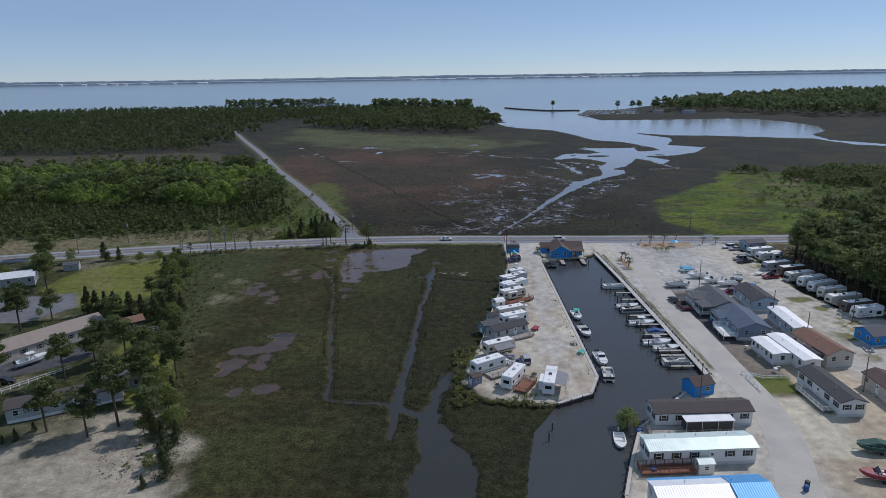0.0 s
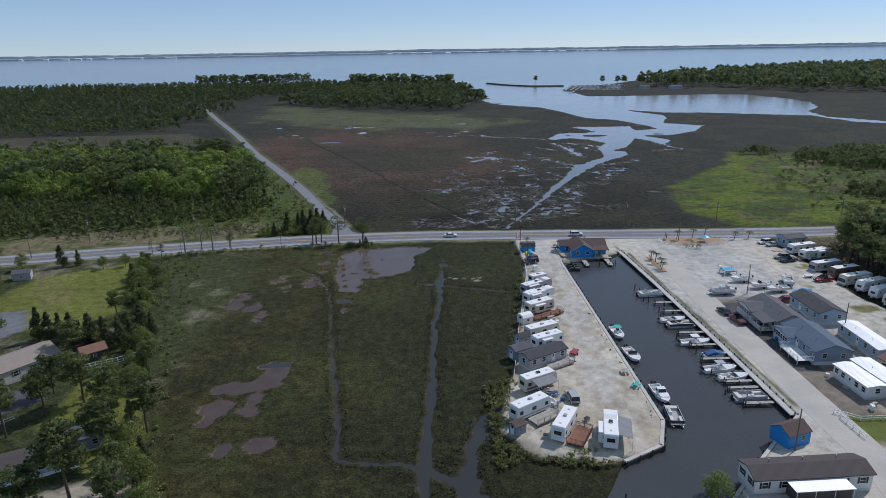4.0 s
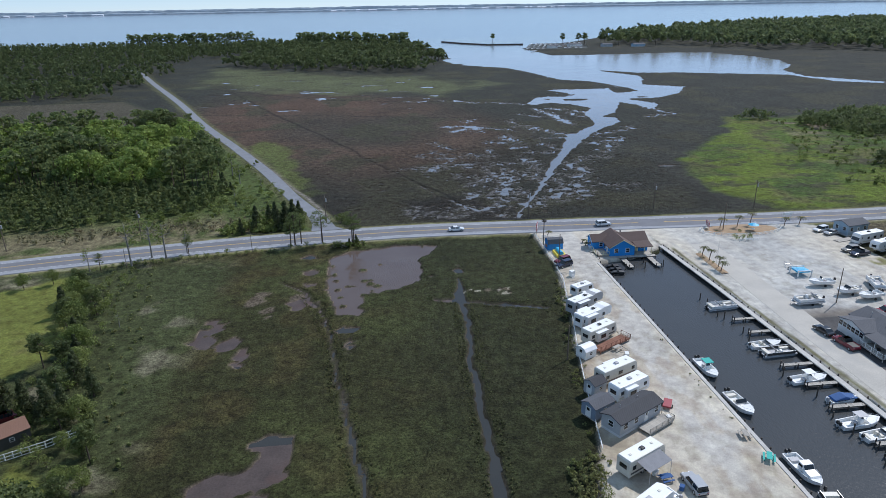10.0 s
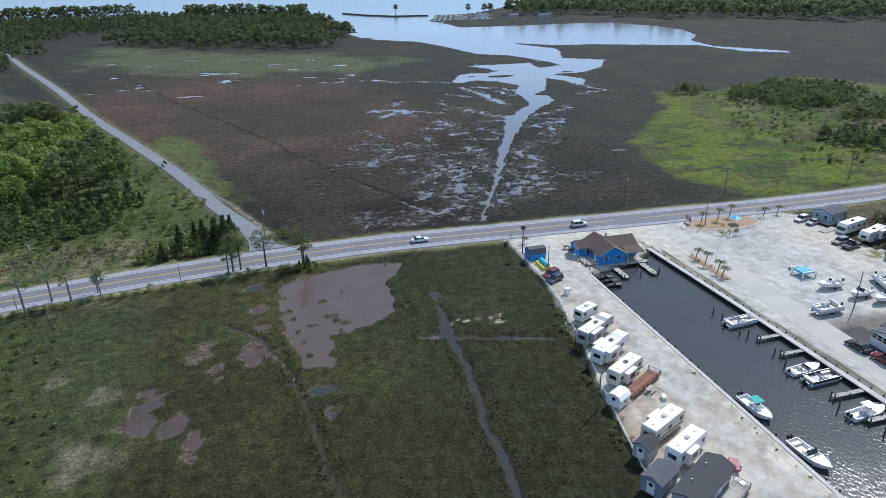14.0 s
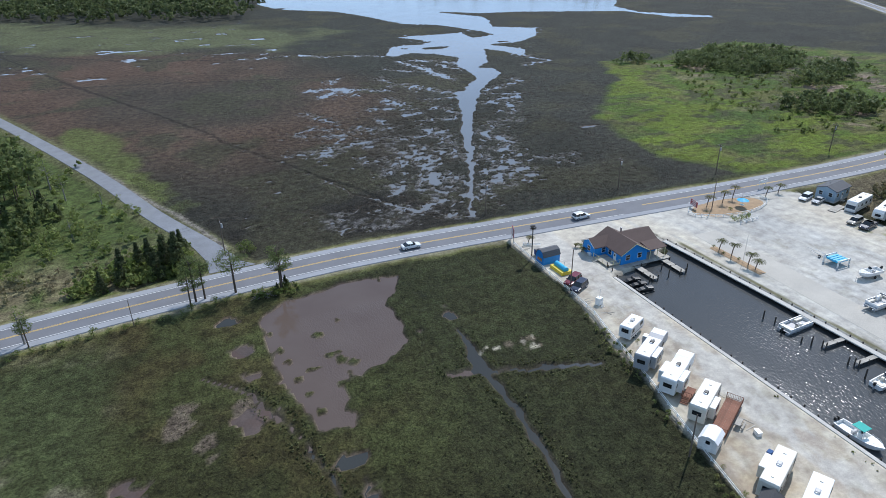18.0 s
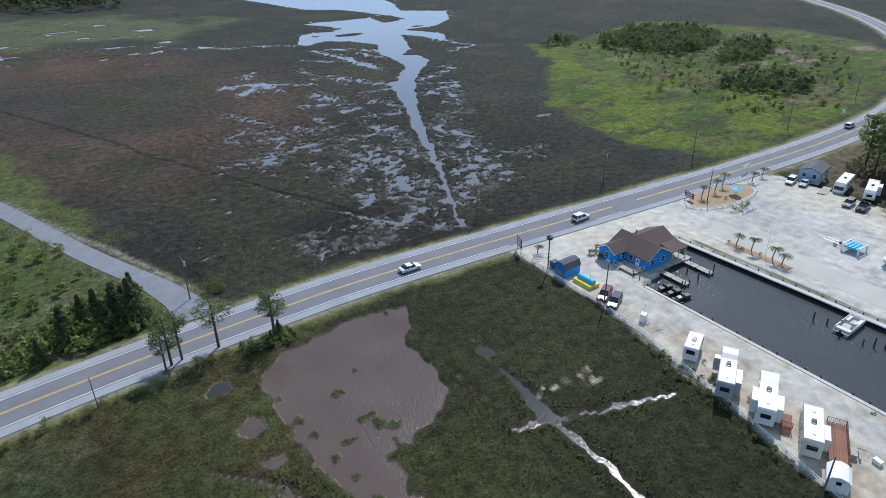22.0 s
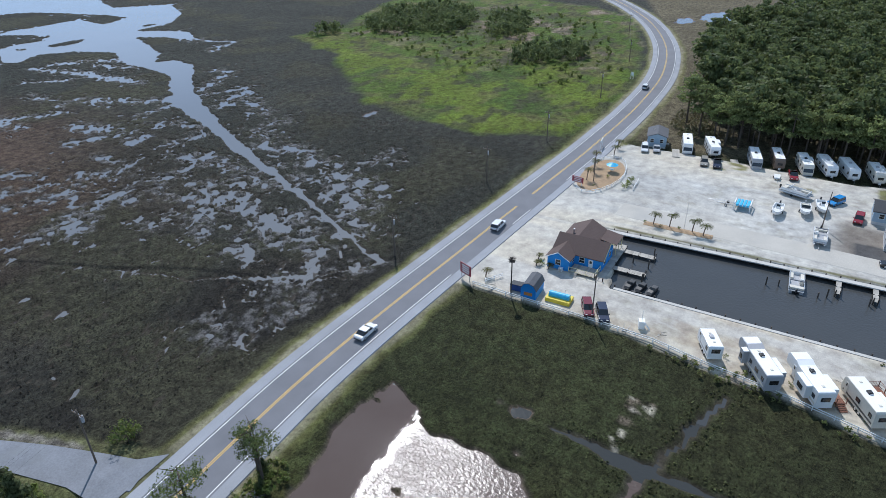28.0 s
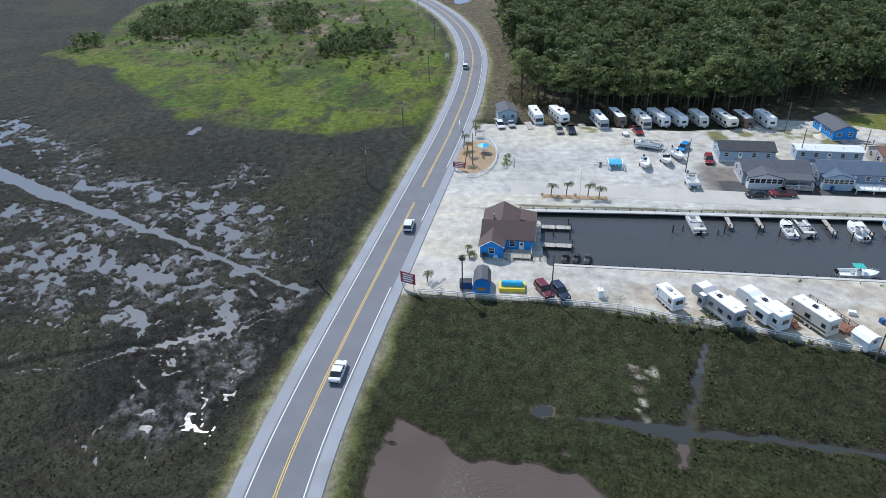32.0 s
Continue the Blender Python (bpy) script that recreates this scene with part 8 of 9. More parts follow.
pontoon(52.0, 176.2, 3, 7.4, 2.6, label="pontoon deck boat in a slip", fence=DARK_PANEL, bimini=CANVAS_GREY)
boat(51.6, 166.2, 3, 7.2, 2.5, "console", top=WHITE, label="white centre-console boat with a white hardtop")
boat(53.2, 159.2, 3, 5.2, 2.1, "bowrider", label="small boat under a blue canvas cover", cover=BLUE_CANVAS)
boat(51.6, 152.8, 5, 7.4, 2.6, "console", top=GREY_PANEL, label="white centre-console boat with twin outboards")
boat(52.8, 149.2, 5, 6.8, 2.4, "bowrider", label="white bowrider tied at a finger pier")
pontoon(52.6, 141.0, 3, 7.2, 2.6, label="old pontoon boat with a folded bimini", fence=GREY_PANEL, bimini=CANVAS_GREY)
ski = thing("jet_ski_dock", pose(35.4, 222.4, WATER_Z, 0, 0, 90), "floating dock with dark jet skis on it", "dock")
bx(ski, "float", BLACK, -3.2, 3.2, -1.5, 1.5, -0.2, 0.25, 0.06)
for k in range(3):
    o = part("jet_ski", side_prism([(-1.4, 0.3), (1.5, 0.45), (1.1, 0.75), (0.35, 0.85), (0.2, 1.2), (0.0, 1.2), (-0.1, 0.9), (-1.3, 0.85)], -0.45, 0.45, 0.12), BLACK if k != 0 else DARK_PANEL, ski)
    o.location = (-2.2 + 2.1 * k, 0, 0)
    o.rotation_euler = (0, 0, radians(80))
    o.scale = (1.15, 1.2, 1.15)
    rd(o, "handlebar", BLACK, (0.1, -0.35, 1.2), (0.1, 0.35, 1.2), 0.03)

# ---- boats and frames in the lot ----
LOT_Z = 0.45
pontoon(70.6, 195.0, 182, 7.2, 2.6, LOT_Z, True, label="pontoon boat with rails on a trailer in the lot", bimini=CANVAS_GREY)
boat(80.2, 204.2, 178, 6.2, 2.3, "console", hull=WHITE, trailer_under=True, z=LOT_Z, label="white boat on a trailer in the lot")
boat(83.2, 198.8, 185, 6.0, 2.3, "bowrider", trailer_under=True, z=LOT_Z, label="white runabout on a trailer in the lot")
boat(86.4, 195.6, 190, 6.6, 2.4, "console", trailer_under=True, z=LOT_Z, label="white fishing boat on a trailer in the lot")
pontoon(92.6, 201.4, 250, 7.4, 2.6, LOT_Z, True, label="white deck boat with a tall rail on a trailer", bimini=WHITE)
lift = thing("boat_lift_frame", at(79.8, 211.4, 0), "white boat lift frame holding blue floats", "boat lift")
for s in (-1, 1):
    for px in (-1.8, 1.8):
        bx(lift, "post", WHITE_PAINT, px - 0.12, px + 0.12, s * 1.7 - 0.12, s * 1.7 + 0.12, 0, 1.7)
    bx(lift, "beam", WHITE_PAINT, -2.0, 2.0, s * 1.7 - 0.1, s * 1.7 + 0.1, 1.5, 1.7)
for k in range(4):
    bx(lift, "float", TANK_BLUE, -1.7, 1.7, -1.45 + 0.75 * k, -0.85 + 0.75 * k, 1.0, 1.45, 0.08)
frame_trailer = thing("boat_trailer", at(80.0, 215.6, 85), "empty galvanised boat trailer", "trailer")
for s in (-0.7, 0.7):
    rd(frame_trailer, "side_beam", STEEL, (-2.6, s, 0.6), (2.0, s, 0.6), 0.06)
    rd(frame_trailer, "guide_post", WHITE_PAINT, (-2.4, s * 1.6, 0.5), (-2.4, s * 1.6, 1.8), 0.04)
    wheel(frame_trailer, -0.8, s * 1.45, 0.32, 0.2, 1 if s > 0 else -1)
rd(frame_trailer, "tongue", STEEL, (2.0, 0, 0.6), (3.6, 0, 0.5), 0.06)
for px in (-2.5, -0.4, 1.6):
    rd(frame_trailer, "crossbar", STEEL, (px, -0.75, 0.6), (px, 0.75, 0.6), 0.05)

# ---- bulkheads, docks, pilings ----
def bulkhead(name, pts, inward, label, cap=1.3, gap=0.6):
    """A timber wall along the water: sheet piles, a walking cap, stub posts."""
    th = thing(name, Matrix.Identity(4), label, "bulkhead", kind="structure")
    sheet = None
    for (ax, ay), (bx_, by) in zip(pts[:-1], pts[1:]):
        a, b = Vector((ax, ay, 0)), Vector((bx_, by, 0))
        d = b - a
        ang = math.degrees(math.atan2(d.y, d.x))
        bm = box(bmesh.new(), -0.05, d.length + 0.05, -cap if inward > 0 else 0.0, 0.0 if inward > 0 else cap, 0.30, 0.52, 0.03)
        bmesh.ops.transform(bm, matrix=Matrix.Translation(a) @ pose(0, 0, 0, 0, 0, ang), verts=bm.verts)
        part("cap", bm, CONCRETE, th)
        bm = box(bmesh.new(), -0.05, d.length + 0.05, *((0.0, 0.14) if inward > 0 else (-0.14, 0.0)), -2.0, 0.34)
        bmesh.ops.transform(bm, matrix=Matrix.Translation(a) @ pose(0, 0, 0, 0, 0, ang), verts=bm.verts)
        part("sheet_wall", bm, DARK_WOOD, th)
        n = int(d.length / 2.4)
        for i in range(n + 1):
            o = new("stub_pile", STUB)
            o.parent = th
            off = Vector((-d.y, d.x, 0)).normalized() * (0.26 if inward > 0 else -0.26)
            o.location = a + d * (i / max(1, n)) + off
            o.rotation_euler = (0, 0, i * 0.7)
            o.scale = (1, 1, 1 + 0.10 * math.sin(i * 2.3 + ax))
    return th


_stub = part("stub_pile", rod(bmesh.new(), (0, 0, -2), (0, 0, 0.78), 0.14, 0.13, 7), DARK_WOOD)
STUB = _stub.data
bpy.data.objects.remove(_stub)
bulkhead("bulkhead_west", [(32.6, 226.6), (32.6, 180), (32.6, 133), (29.5, 125), (21.8, 120.8)], 1, "pale-capped timber bulkhead along the peninsula", 0.7)
bulkhead("bulkhead_east", [(54.6, 236.5), (55, 228), (56, 205), (57, 166), (57.5, 133.5)], 1, "timber bulkhead with a pale boardwalk cap", 1.2)
bulkhead("bulkhead_south", [(57.5, 133.5), (50, 126.5), (44, 120.5), (35.4, 111.4), (30.8, 100.2), (27.3, 90.6), (26, 75)], -1, "old timber bulkhead below the homes", 0.6)


def finger(x0, x1, y, z=0.35, w=1.0, label="short weathered wooden finger pier", along="x"):
    th = thing("finger_pier", pose(0, 0, z), label, "pier", "finger piers")
    n = max(4, int(abs(x1 - x0) / 0.5))
    me = None
    for i in range(n):
        xx = x0 + (x1 - x0) * i / n
        if me is None:
            o = bx(th, "plank", OLD_WOOD, 0, abs(x1 - x0) / n - 0.03, -w / 2, w / 2, -0.06, 0.0) if along == "x" else bx(th, "plank", OLD_WOOD, -w / 2, w / 2, 0, abs(x1 - x0) / n - 0.03, -0.06, 0.0)
            me = o.data
        else:
            o = new("plank", me)
            o.parent = th
        o.location = (xx, y, 0) if along == "x" else (y, xx, 0)
    for s in (-1, 1):
        a, b = ((x0, y + s * (w / 2 - 0.08)), (x1, y + s * (w / 2 - 0.08))) if along == "x" else ((y + s * (w / 2 - 0.08), x0), (y + s * (w / 2 - 0.08), x1))
        rd(th, "stringer", DARK_WOOD, (*a, -0.16), (*b, -0.16), 0.09, n=4)
        for u in (0.02, 0.5, 0.98):
            px, py = a[0] + (b[0] - a[0]) * u, a[1] + (b[1] - a[1]) * u
            rd(th, "post", DARK_WOOD, (px, py, -2.2), (px, py, 0.1 if u != 0.02 else 0.7), 0.13, 0.12, 7)
    return th


for fy, fx in ((190.5, 50.3), (184.5, 50.6), (171.1, 49.3), (164.2, 49.6), (157.2, 49.4), (147.0, 50.0), (144.4, 49.6), (138.4, 50.0)):
    finger(fx, 55.8, fy, 0.35, 0.9)
finger(222.8, 229.4, 47.6, 0.2, 1.5, "floating dock with pale decking by the cottage", "y")
finger(222.8, 229.4, 40.1, 0.2, 1.5, "floating dock with pale decking by the cottage", "y")
finger(33.2, 49.6, 229.9, 0.45, 1.6, "boardwalk along the head of the basin")
for px, py in ((48.7, 202.3), (49.4, 200.2), (49.2, 192.1), (49.8, 185.4), (49.9, 161.3), (48.4, 193.5), (48.9, 181.6), (48.4, 175), (48.0, 168.4), (48.6, 155.2), (48.8, 150.6), (48.4, 143), (43.9, 223.2), (44.8, 226.5), (49.0, 223.4), (38.6, 223.0), (19.0, 112.0), (17.8, 108.2)):
    th = thing("mooring_pile", pose(px, py, 0), "dark timber mooring pile standing in the water", "pile", "mooring piles")
    rd(th, "post", DARK_WOOD, (0, 0, -2.2), (0.03, 0.02, 1.2 + 0.5 * math.sin(px * 7 + py)), 0.15, 0.13, 8)

# ---- fences ----
def rail_fence(pts, label, h=0.95, gap=2.4, m=None, rails=2):
    th = thing("fence", Matrix.Identity(4), label, "fence")
    m = m or WHITE_PAINT
    post = None
    for (ax, ay), (bx_, by) in zip(pts[:-1], pts[1:]):
        L = math.hypot(bx_ - ax, by - ay)
        n = max(1, round(L / gap))
        za, zb = height(ax, ay), height(bx_, by)
        for i in range(n):
            u = i / n
            if post is None:
                o = bx(th, "post", m, -0.06, 0.06, -0.06, 0.06, -0.2, h + 0.04)
                post = o.data
            else:
                o = new("post", post)
                o.parent = th
            o.location = (ax + (bx_ - ax) * u, ay + (by - ay) * u, za + (zb - za) * u)
        for k in range(rails):
            zz = h * (1 - 0.48 * k) - 0.05
            bm = bmesh.new()
            bmesh.ops.create_cube(bm, size=1, matrix=Matrix.Translation(((ax + bx_) / 2, (ay + by) / 2, (za + zb) / 2 + zz)) @ Vector((bx_ - ax, by - ay, zb - za)).to_track_quat("X", "Z").to_matrix().to_4x4() @ Matrix.Diagonal((L, 0.06, 0.13, 1)))
            part("rail", bm, m, th)
    return th


rail_fence([(21.0, 250.4), (20.8, 240), (20.6, 228), (19.6, 216), (18.0, 208), (15.6, 195), (12.4, 180.5), (10.0, 168), (8.2, 157.5), (7.0, 151)], "long low white rail fence between lots and marsh", 0.75, 3.0)
isl = [(72.0 + 11.5 + 12.2 * math.cos(radians(a)) * (1 + 0.06 * math.cos(radians(2 * a))), 246.2 + 5.6 * math.sin(radians(a))) for a in range(150, 425, 22)]
rail_fence(isl, "curved white two-rail fence round the planted island", 0.8, 2.0)
rail_fence([(77.6, 236.2), (84.0, 236.6)], "short white rail fence beside the island", 0.8, 2.0)
rail_fence([(22.5, 248.5), (26, 246.5)], "short white rail fence near the sign", 0.8, 2.0)
rail_fence([(64.6, 133.6), (68, 131), (74, 131)], "white rail fence around a lawn", 0.9, 2.0)
rail_fence([(64.9, 132), (65.1, 125)], "white rail fence beside the lane", 0.9, 2.0)
rail_fence([(-100, 126.8), (-94.6, 134.2), (-90, 140)], "white rail fence beside the driveway", 1.0, 2.0)
rail_fence([(-87, 160.5), (-81, 163.5), (-77.5, 166.5)], "white panel fence behind the yard", 1.2, 1.2, None, 3)

# ---- the planted island and the sign ----
mound = mesh_ob("planting_bed", [(83.5 + 11.4 * math.cos(a) * r, 246.2 + 5.2 * math.sin(a) * r, 0.42 + 0.28 * (1 - r * r)) for r in (0.0, 0.4, 0.75, 1.0) for a in np.linspace(0, 2 * math.pi, 24, endpoint=False)], [(i * 24 + k, i * 24 + (k + 1) % 24, (i + 1) * 24 + (k + 1) % 24, (i + 1) * 24 + k) for i in range(3) for k in range(24)], MULCH, smooth=True)
tagged(mound, "straw-coloured mulch bed of the entrance island", "planting bed")


def road_sign(x, y, yaw, w, h, zc, label, bars, post_m=None, panel=None):
    th = thing("sign", at(x, y, yaw), label, "sign")
    bx(th, "panel", panel or SIGN_RED, -w / 2, w / 2, -0.06, 0.06, zc - h / 2, zc + h / 2, 0.01)
    for s in (-1, 1):
        rd(th, "post", post_m or OLD_WOOD, (s * w * 0.38, 0, -0.3), (s * w * 0.38, 0, zc - h / 2 + 0.1), 0.08)
        for i in range(bars):
            zz = zc + h * (0.32 - 0.62 * i / max(1, bars - 1))
            k = 0.36 - 0.05 * (i % 2)
            bx(th, "lettering_bar", WHITE_PAINT, -w * k, w * k, *sorted((s * 0.06, s * 0.075)), zz - h * 0.06, zz + h * 0.06)
    return th


road_sign(21.8, 252.4, 70, 3.0, 2.2, 2.3, "dark red two-faced roadside sign with pale lettering", 4)
road_sign(74.6, 249.4, 78, 3.2, 1.5, 1.5, "red and white sign on the planted island", 3, WHITE_PAINT)
road_sign(102.5, 252.6, 8, 3.6, 0.8, 2.2, "white sign board on posts beside the road", 1, WHITE_PAINT, WHITE_PAINT)
road_sign(180.0, 266.5, 60, 1.6, 1.2, 2.0, "small white sign on posts beside the road", 1, WHITE_PAINT, WHITE_PAINT)
um = thing("beach_umbrella", at(86.4, 244.4, 0), "blue parasol standing over a small table", "umbrella")
rd(um, "pole", ALUMINIUM, (0, 0, 0), (0, 0, 2.6), 0.03)
part("canopy", rod(bmesh.new(), (0, 0, 2.0), (0, 0, 2.65), 1.6, 0.05, 8), TANK_BLUE, um)
rd(um, "table_top", WHITE_PAINT, (0, 0, 0.7), (0, 0, 0.75), 0.6, 0.6, 12)
for i, (x, y, h, w) in enumerate(((88.6, 249.8, 3.8, 0.5), (83.6, 248.4, 3.6, 0.5), (78.0, 248.2, 3.2, 0.3), (98.5, 247.6, 2.6, 0.4), (103.8, 248.2, 2.4, 0.4), (61.6, 227.0, 2.6, 0.1), (61.9, 223.6, 3.2, 0.8), (61.9, 218.8, 3.0, 0.8), (61.4, 216.4, 2.4, 0.3), (24.4, 249.4, 1.6, 0.1), (33.0, 242.6, 0.9, 0.0), (33.0, 240.0, 0.9, 0.0), (35.6, 243.2, 1.0, 0.0))):
    palm(x, y, h, i + 5, (0.3, -0.25), w)


def nest_pole(x, y, h, seed):
    """A bare pole with a platform and a round nest of sticks on top."""
    rng = np.random.default_rng(seed)
    th = thing("nest_pole", at(x, y, 20), "tall dark pole carrying a bushy stick nest beside the blue shed", "pole")
    rd(th, "pole", DARK_WOOD, (0, 0, -0.4), (0, 0, h), 0.14, 0.11, 9)
    bx(th, "platform", DARK_WOOD, -0.5, 0.5, -0.5, 0.5, h, h + 0.06)
    bm = bmesh.new()
    for _ in range(90):
        a, b = rng.uniform(0, 2 * math.pi, 2)
        r, z = rng.uniform(0.15, 0.62), h + rng.uniform(0.08, 0.75)
        c = Vector((r * math.cos(a), r * math.sin(a), z))
        e = Vector((math.cos(b), math.sin(b), rng.uniform(-0.35, 0.45))) * rng.uniform(0.25, 0.5)
        rod(bm, c - e, c + e, 0.022, 0.012, 4)
    part("nest", bm, DARK_WOOD, th, "tangle of dark sticks")
    return th


nest_pole(21.3, 242.6, 7.0, 40)
bed = mesh_ob("planting_strip", [(61.6 + dx, y, 0.47 + dz) for y in np.linspace(214.5, 229, 8) for dx, dz in ((-1.0, 0), (0, 0.16), (1.0, 0))], [(i * 3 + k, i * 3 + k + 1, i * 3 + k + 4, i * 3 + k + 3) for i in range(7) for k in range(2)], MULCH)
tagged(bed, "narrow mulch strip with palms beside the lane", "planting bed")

# ---- poles and wires ----
NORTH_POLES = [(-190, 252, 9.5), (-135, 262, 9.5), (-98, 266.5, 9.5), (-42.5, 273.3, 9.5), (23.5, 270.1, 9.5), (66.5, 270.8, 9.5), (101.0, 268.6, 9.5), (150, 268.8, 9.5), (205, 275, 9.5), (262, 292, 9.5)]
for x, y, h in NORTH_POLES:
    utility_pole(x, y, h)
lines = thing("power_lines", Matrix.Identity(4), "thin dark power lines strung along the road", "cables")
for (ax, ay, ah), (bx2, by2, bh) in zip(NORTH_POLES[:-1], NORTH_POLES[1:]):
    for off in (-1.0, 0.4, 1.0):
        cu = bpy.data.curves.new("wire", "CURVE")
        cu.dimensions, cu.bevel_depth, cu.bevel_resolution = "3D", 0.012, 0
        sp = cu.splines.new("POLY")
        sp.points.add(8)
        for i in range(9):
            u = i / 8
            sp.points[i].co = (ax + (bx2 - ax) * u, ay + (by2 - ay) * u + off, ah - 0.4 - 1.1 * 4 * u * (1 - u) * 0.5, 1)
        cu.materials.append(BLACK)
        o = new("wire", cu)
        o.parent = lines
for x, y, h in ((21.5, 227.1, 8.6), (77.7, 194.9, 8.5), (86.9, 166.4, 8.5), (107.0, 163.8, 8.5), (88.2, 151.4, 8.0), (86.2, 124.9, 8.0), (51.2, 122.6, 8.0), (9.8, 179.4, 7.5), (78.0, 246.4, 8.5)):
    utility_pole(x, y, h, False, "bare wooden pole standing in the lot", False, 0, 0.14)
utility_pole(-146, 244, 9, False, "pole with a street lamp beside the road", True, -70)
flag = thing("flagpole", at(62.3, 220.6, 0), "thin bare flagpole in the planting strip", "flagpole")
rd(flag, "pole", ALUMINIUM, (0, 0, -0.2), (0, 0, 6.5), 0.05, 0.03)
for x, y in ((-62.2, 249.7), (-94.5, 242.5)):
    utility_pole(x, y, 5.6, False, "short leaning bare pole at the marsh edge", False, 0, 0.09)

# ---- small things about the lots ----
def box_thing(name, x, y, yaw, L, W, H, m, label, category, lid=None):
    th = thing(name, at(x, y, yaw), label, category)
    bx(th, "case", m, -L / 2, L / 2, -W / 2, W / 2, 0.0, H * 0.85, 0.03)
    bx(th, "lid", lid or m, -L / 2 - 0.03, L / 2 + 0.03, -W / 2 - 0.03, W / 2 + 0.03, H * 0.85, H, 0.03)
    return th


for x, y in ((55.8, 181.6), (56.6, 160.2), (57.2, 147.5)):
    box_thing("dock_box", x + 0.3, y, 90, 1.4, 0.6, 0.6, YELLOW, "yellow dock box on the bulkhead", "box")


def picnic_table(x, y, yaw, m, label):
    th = thing("picnic_table", at(x, y, yaw), label, "table")
    bx(th, "tabletop", m, -0.95, 0.95, -0.4, 0.4, 0.7, 0.76)
    for s in (-1, 1):
        bx(th, "bench", m, -0.95, 0.95, s * 0.75 - 0.14, s * 0.75 + 0.14, 0.42, 0.47)
        for px in (-0.7, 0.7):
            rd(th, "leg", m, (px, s * 0.75, 0), (px, s * 0.2, 0.72), 0.05, n=4)
    return th


woods("weeds", np.concatenate([spots([(30.6, 186), (31.8, 186), (31.6, 134), (29.4, 128), (28.6, 130), (30.4, 140)], 1.9, 171), spots([(4, 133), (12, 127), (27, 126), (28, 129), (18, 133), (8, 139)], 2.6, 172)]), ["shrub"], REED_GREEN, "sparse weeds in the gravel by the water", 173, 0.12, 0.45, 3, 6, 0.3, False, 0.42)
rngl = np.random.default_rng(175)
for x, y, n in ((21.6, 180.6, 4), (17.4, 133.0, 5), (20.6, 163.2, 3), (23.4, 188.0, 3), (21.2, 220.6, 5), (22.6, 215.8, 3), (22.2, 247.0, 4)):
    for k in range(n):
        o = box(bmesh.new(), -1.0, 1.0, -0.08, 0.08, 0.0, 0.06)
        ln = float(rngl.uniform(0.5, 1.3))
        b_ = part("plank", o, OLD_WOOD)
        b_.matrix_world = at(x + float(rngl.uniform(-1.0, 1.0)), y + float(rngl.uniform(-0.9, 0.9)), float(rngl.uniform(0, 180))) @ Matrix.Diagonal((ln, 1, 1, 1))
        tagged(b_, "loose weathered plank lying on the sand", "plank", "loose planks")
picnic_table(31.2, 145.6, 60, TEAL, "turquoise picnic table on the sand")
picnic_table(30.6, 151.4, 80, OLD_WOOD, "weathered picnic table by the bulkhead")
picnic_table(13.8, 143.2, 10, BLUE_CANVAS, "dark blue picnic table by a trailer")
picnic_table(20.4, 181.0, 30, OLD_WOOD, "weathered table on sand beside trailers")
crane = thing("fish_cleaning_stand", at(22.6, 218.8, 20), "white wooden stand with leaning timbers", "stand")
bx(crane, "cabinet", WHITE_PAINT, -0.6, 0.6, -0.5, 0.5, 0.0, 1.5, 0.03)
for i in range(4):
    rd(crane, "slat", WHITE_PAINT, (-0.9 + 0.25 * i, -1.4, 0.05), (-0.5 + 0.2 * i, -0.4, 1.2), 0.05, n=4)
rd(crane, "mast", WHITE_PAINT, (0, 0, 1.4), (0.1, 0, 3.4), 0.04)
boat(12.8, 140.4, 118, 3.6, 1.4, "skiff", z=0.5, label="small skiff lying on the sand by a trailer")
for x, y, yaw, m, t in ((22.0, 161.0, 60, SIGN_RED, "small red utility trailer"), (101.8, 206.6, 185, WHITE, "small skiff on a trailer")):
    th = thing("utility_trailer", at(x, y, yaw), t + " parked on the ground", "trailer")
    bx(th, "bed", m, -1.3, 1.3, -0.7, 0.7, 0.45, 0.75, 0.04)
    for s in (-1, 1):
        wheel(th, -0.2, s * 0.85, 0.28, 0.18, s)
    rd(th, "tongue", STEEL, (1.3, 0, 0.5), (2.4, 0, 0.45), 0.05)
rngc = np.random.default_rng(77)
for x, y in ((15.2, 141.0), (12.8, 144.6), (5.4, 134.6), (21.5, 178.4), (19.6, 174.6), (20.6, 157.4), (20.0, 160.2), (9.6, 128.6), (18.2, 133.6), (71.8, 147.6), (73.6, 135.6), (72.4, 134.4), (82.6, 172.8), (70.2, 172.4), (70.6, 157.0), (33.8, 96.8), (35.2, 110.2)):
    k = rngc.integers(0, 4)
    m = (BLUE_CANVAS, GREY_PANEL, OLD_WOOD, WHITE)[k]
    box_thing(("storage_bin", "grill", "crate", "cooler")[k], x, y, float(rngc.uniform(0, 90)), float(rngc.uniform(0.6, 1.1)), float(rngc.uniform(0.5, 0.8)), float(rngc.uniform(0.6, 1.1)), m, ("dark blue storage bin", "grey covered grill", "weathered wooden crate", "white cooler box")[k] + " standing beside a home", "box", BLACK if k == 1 else None)
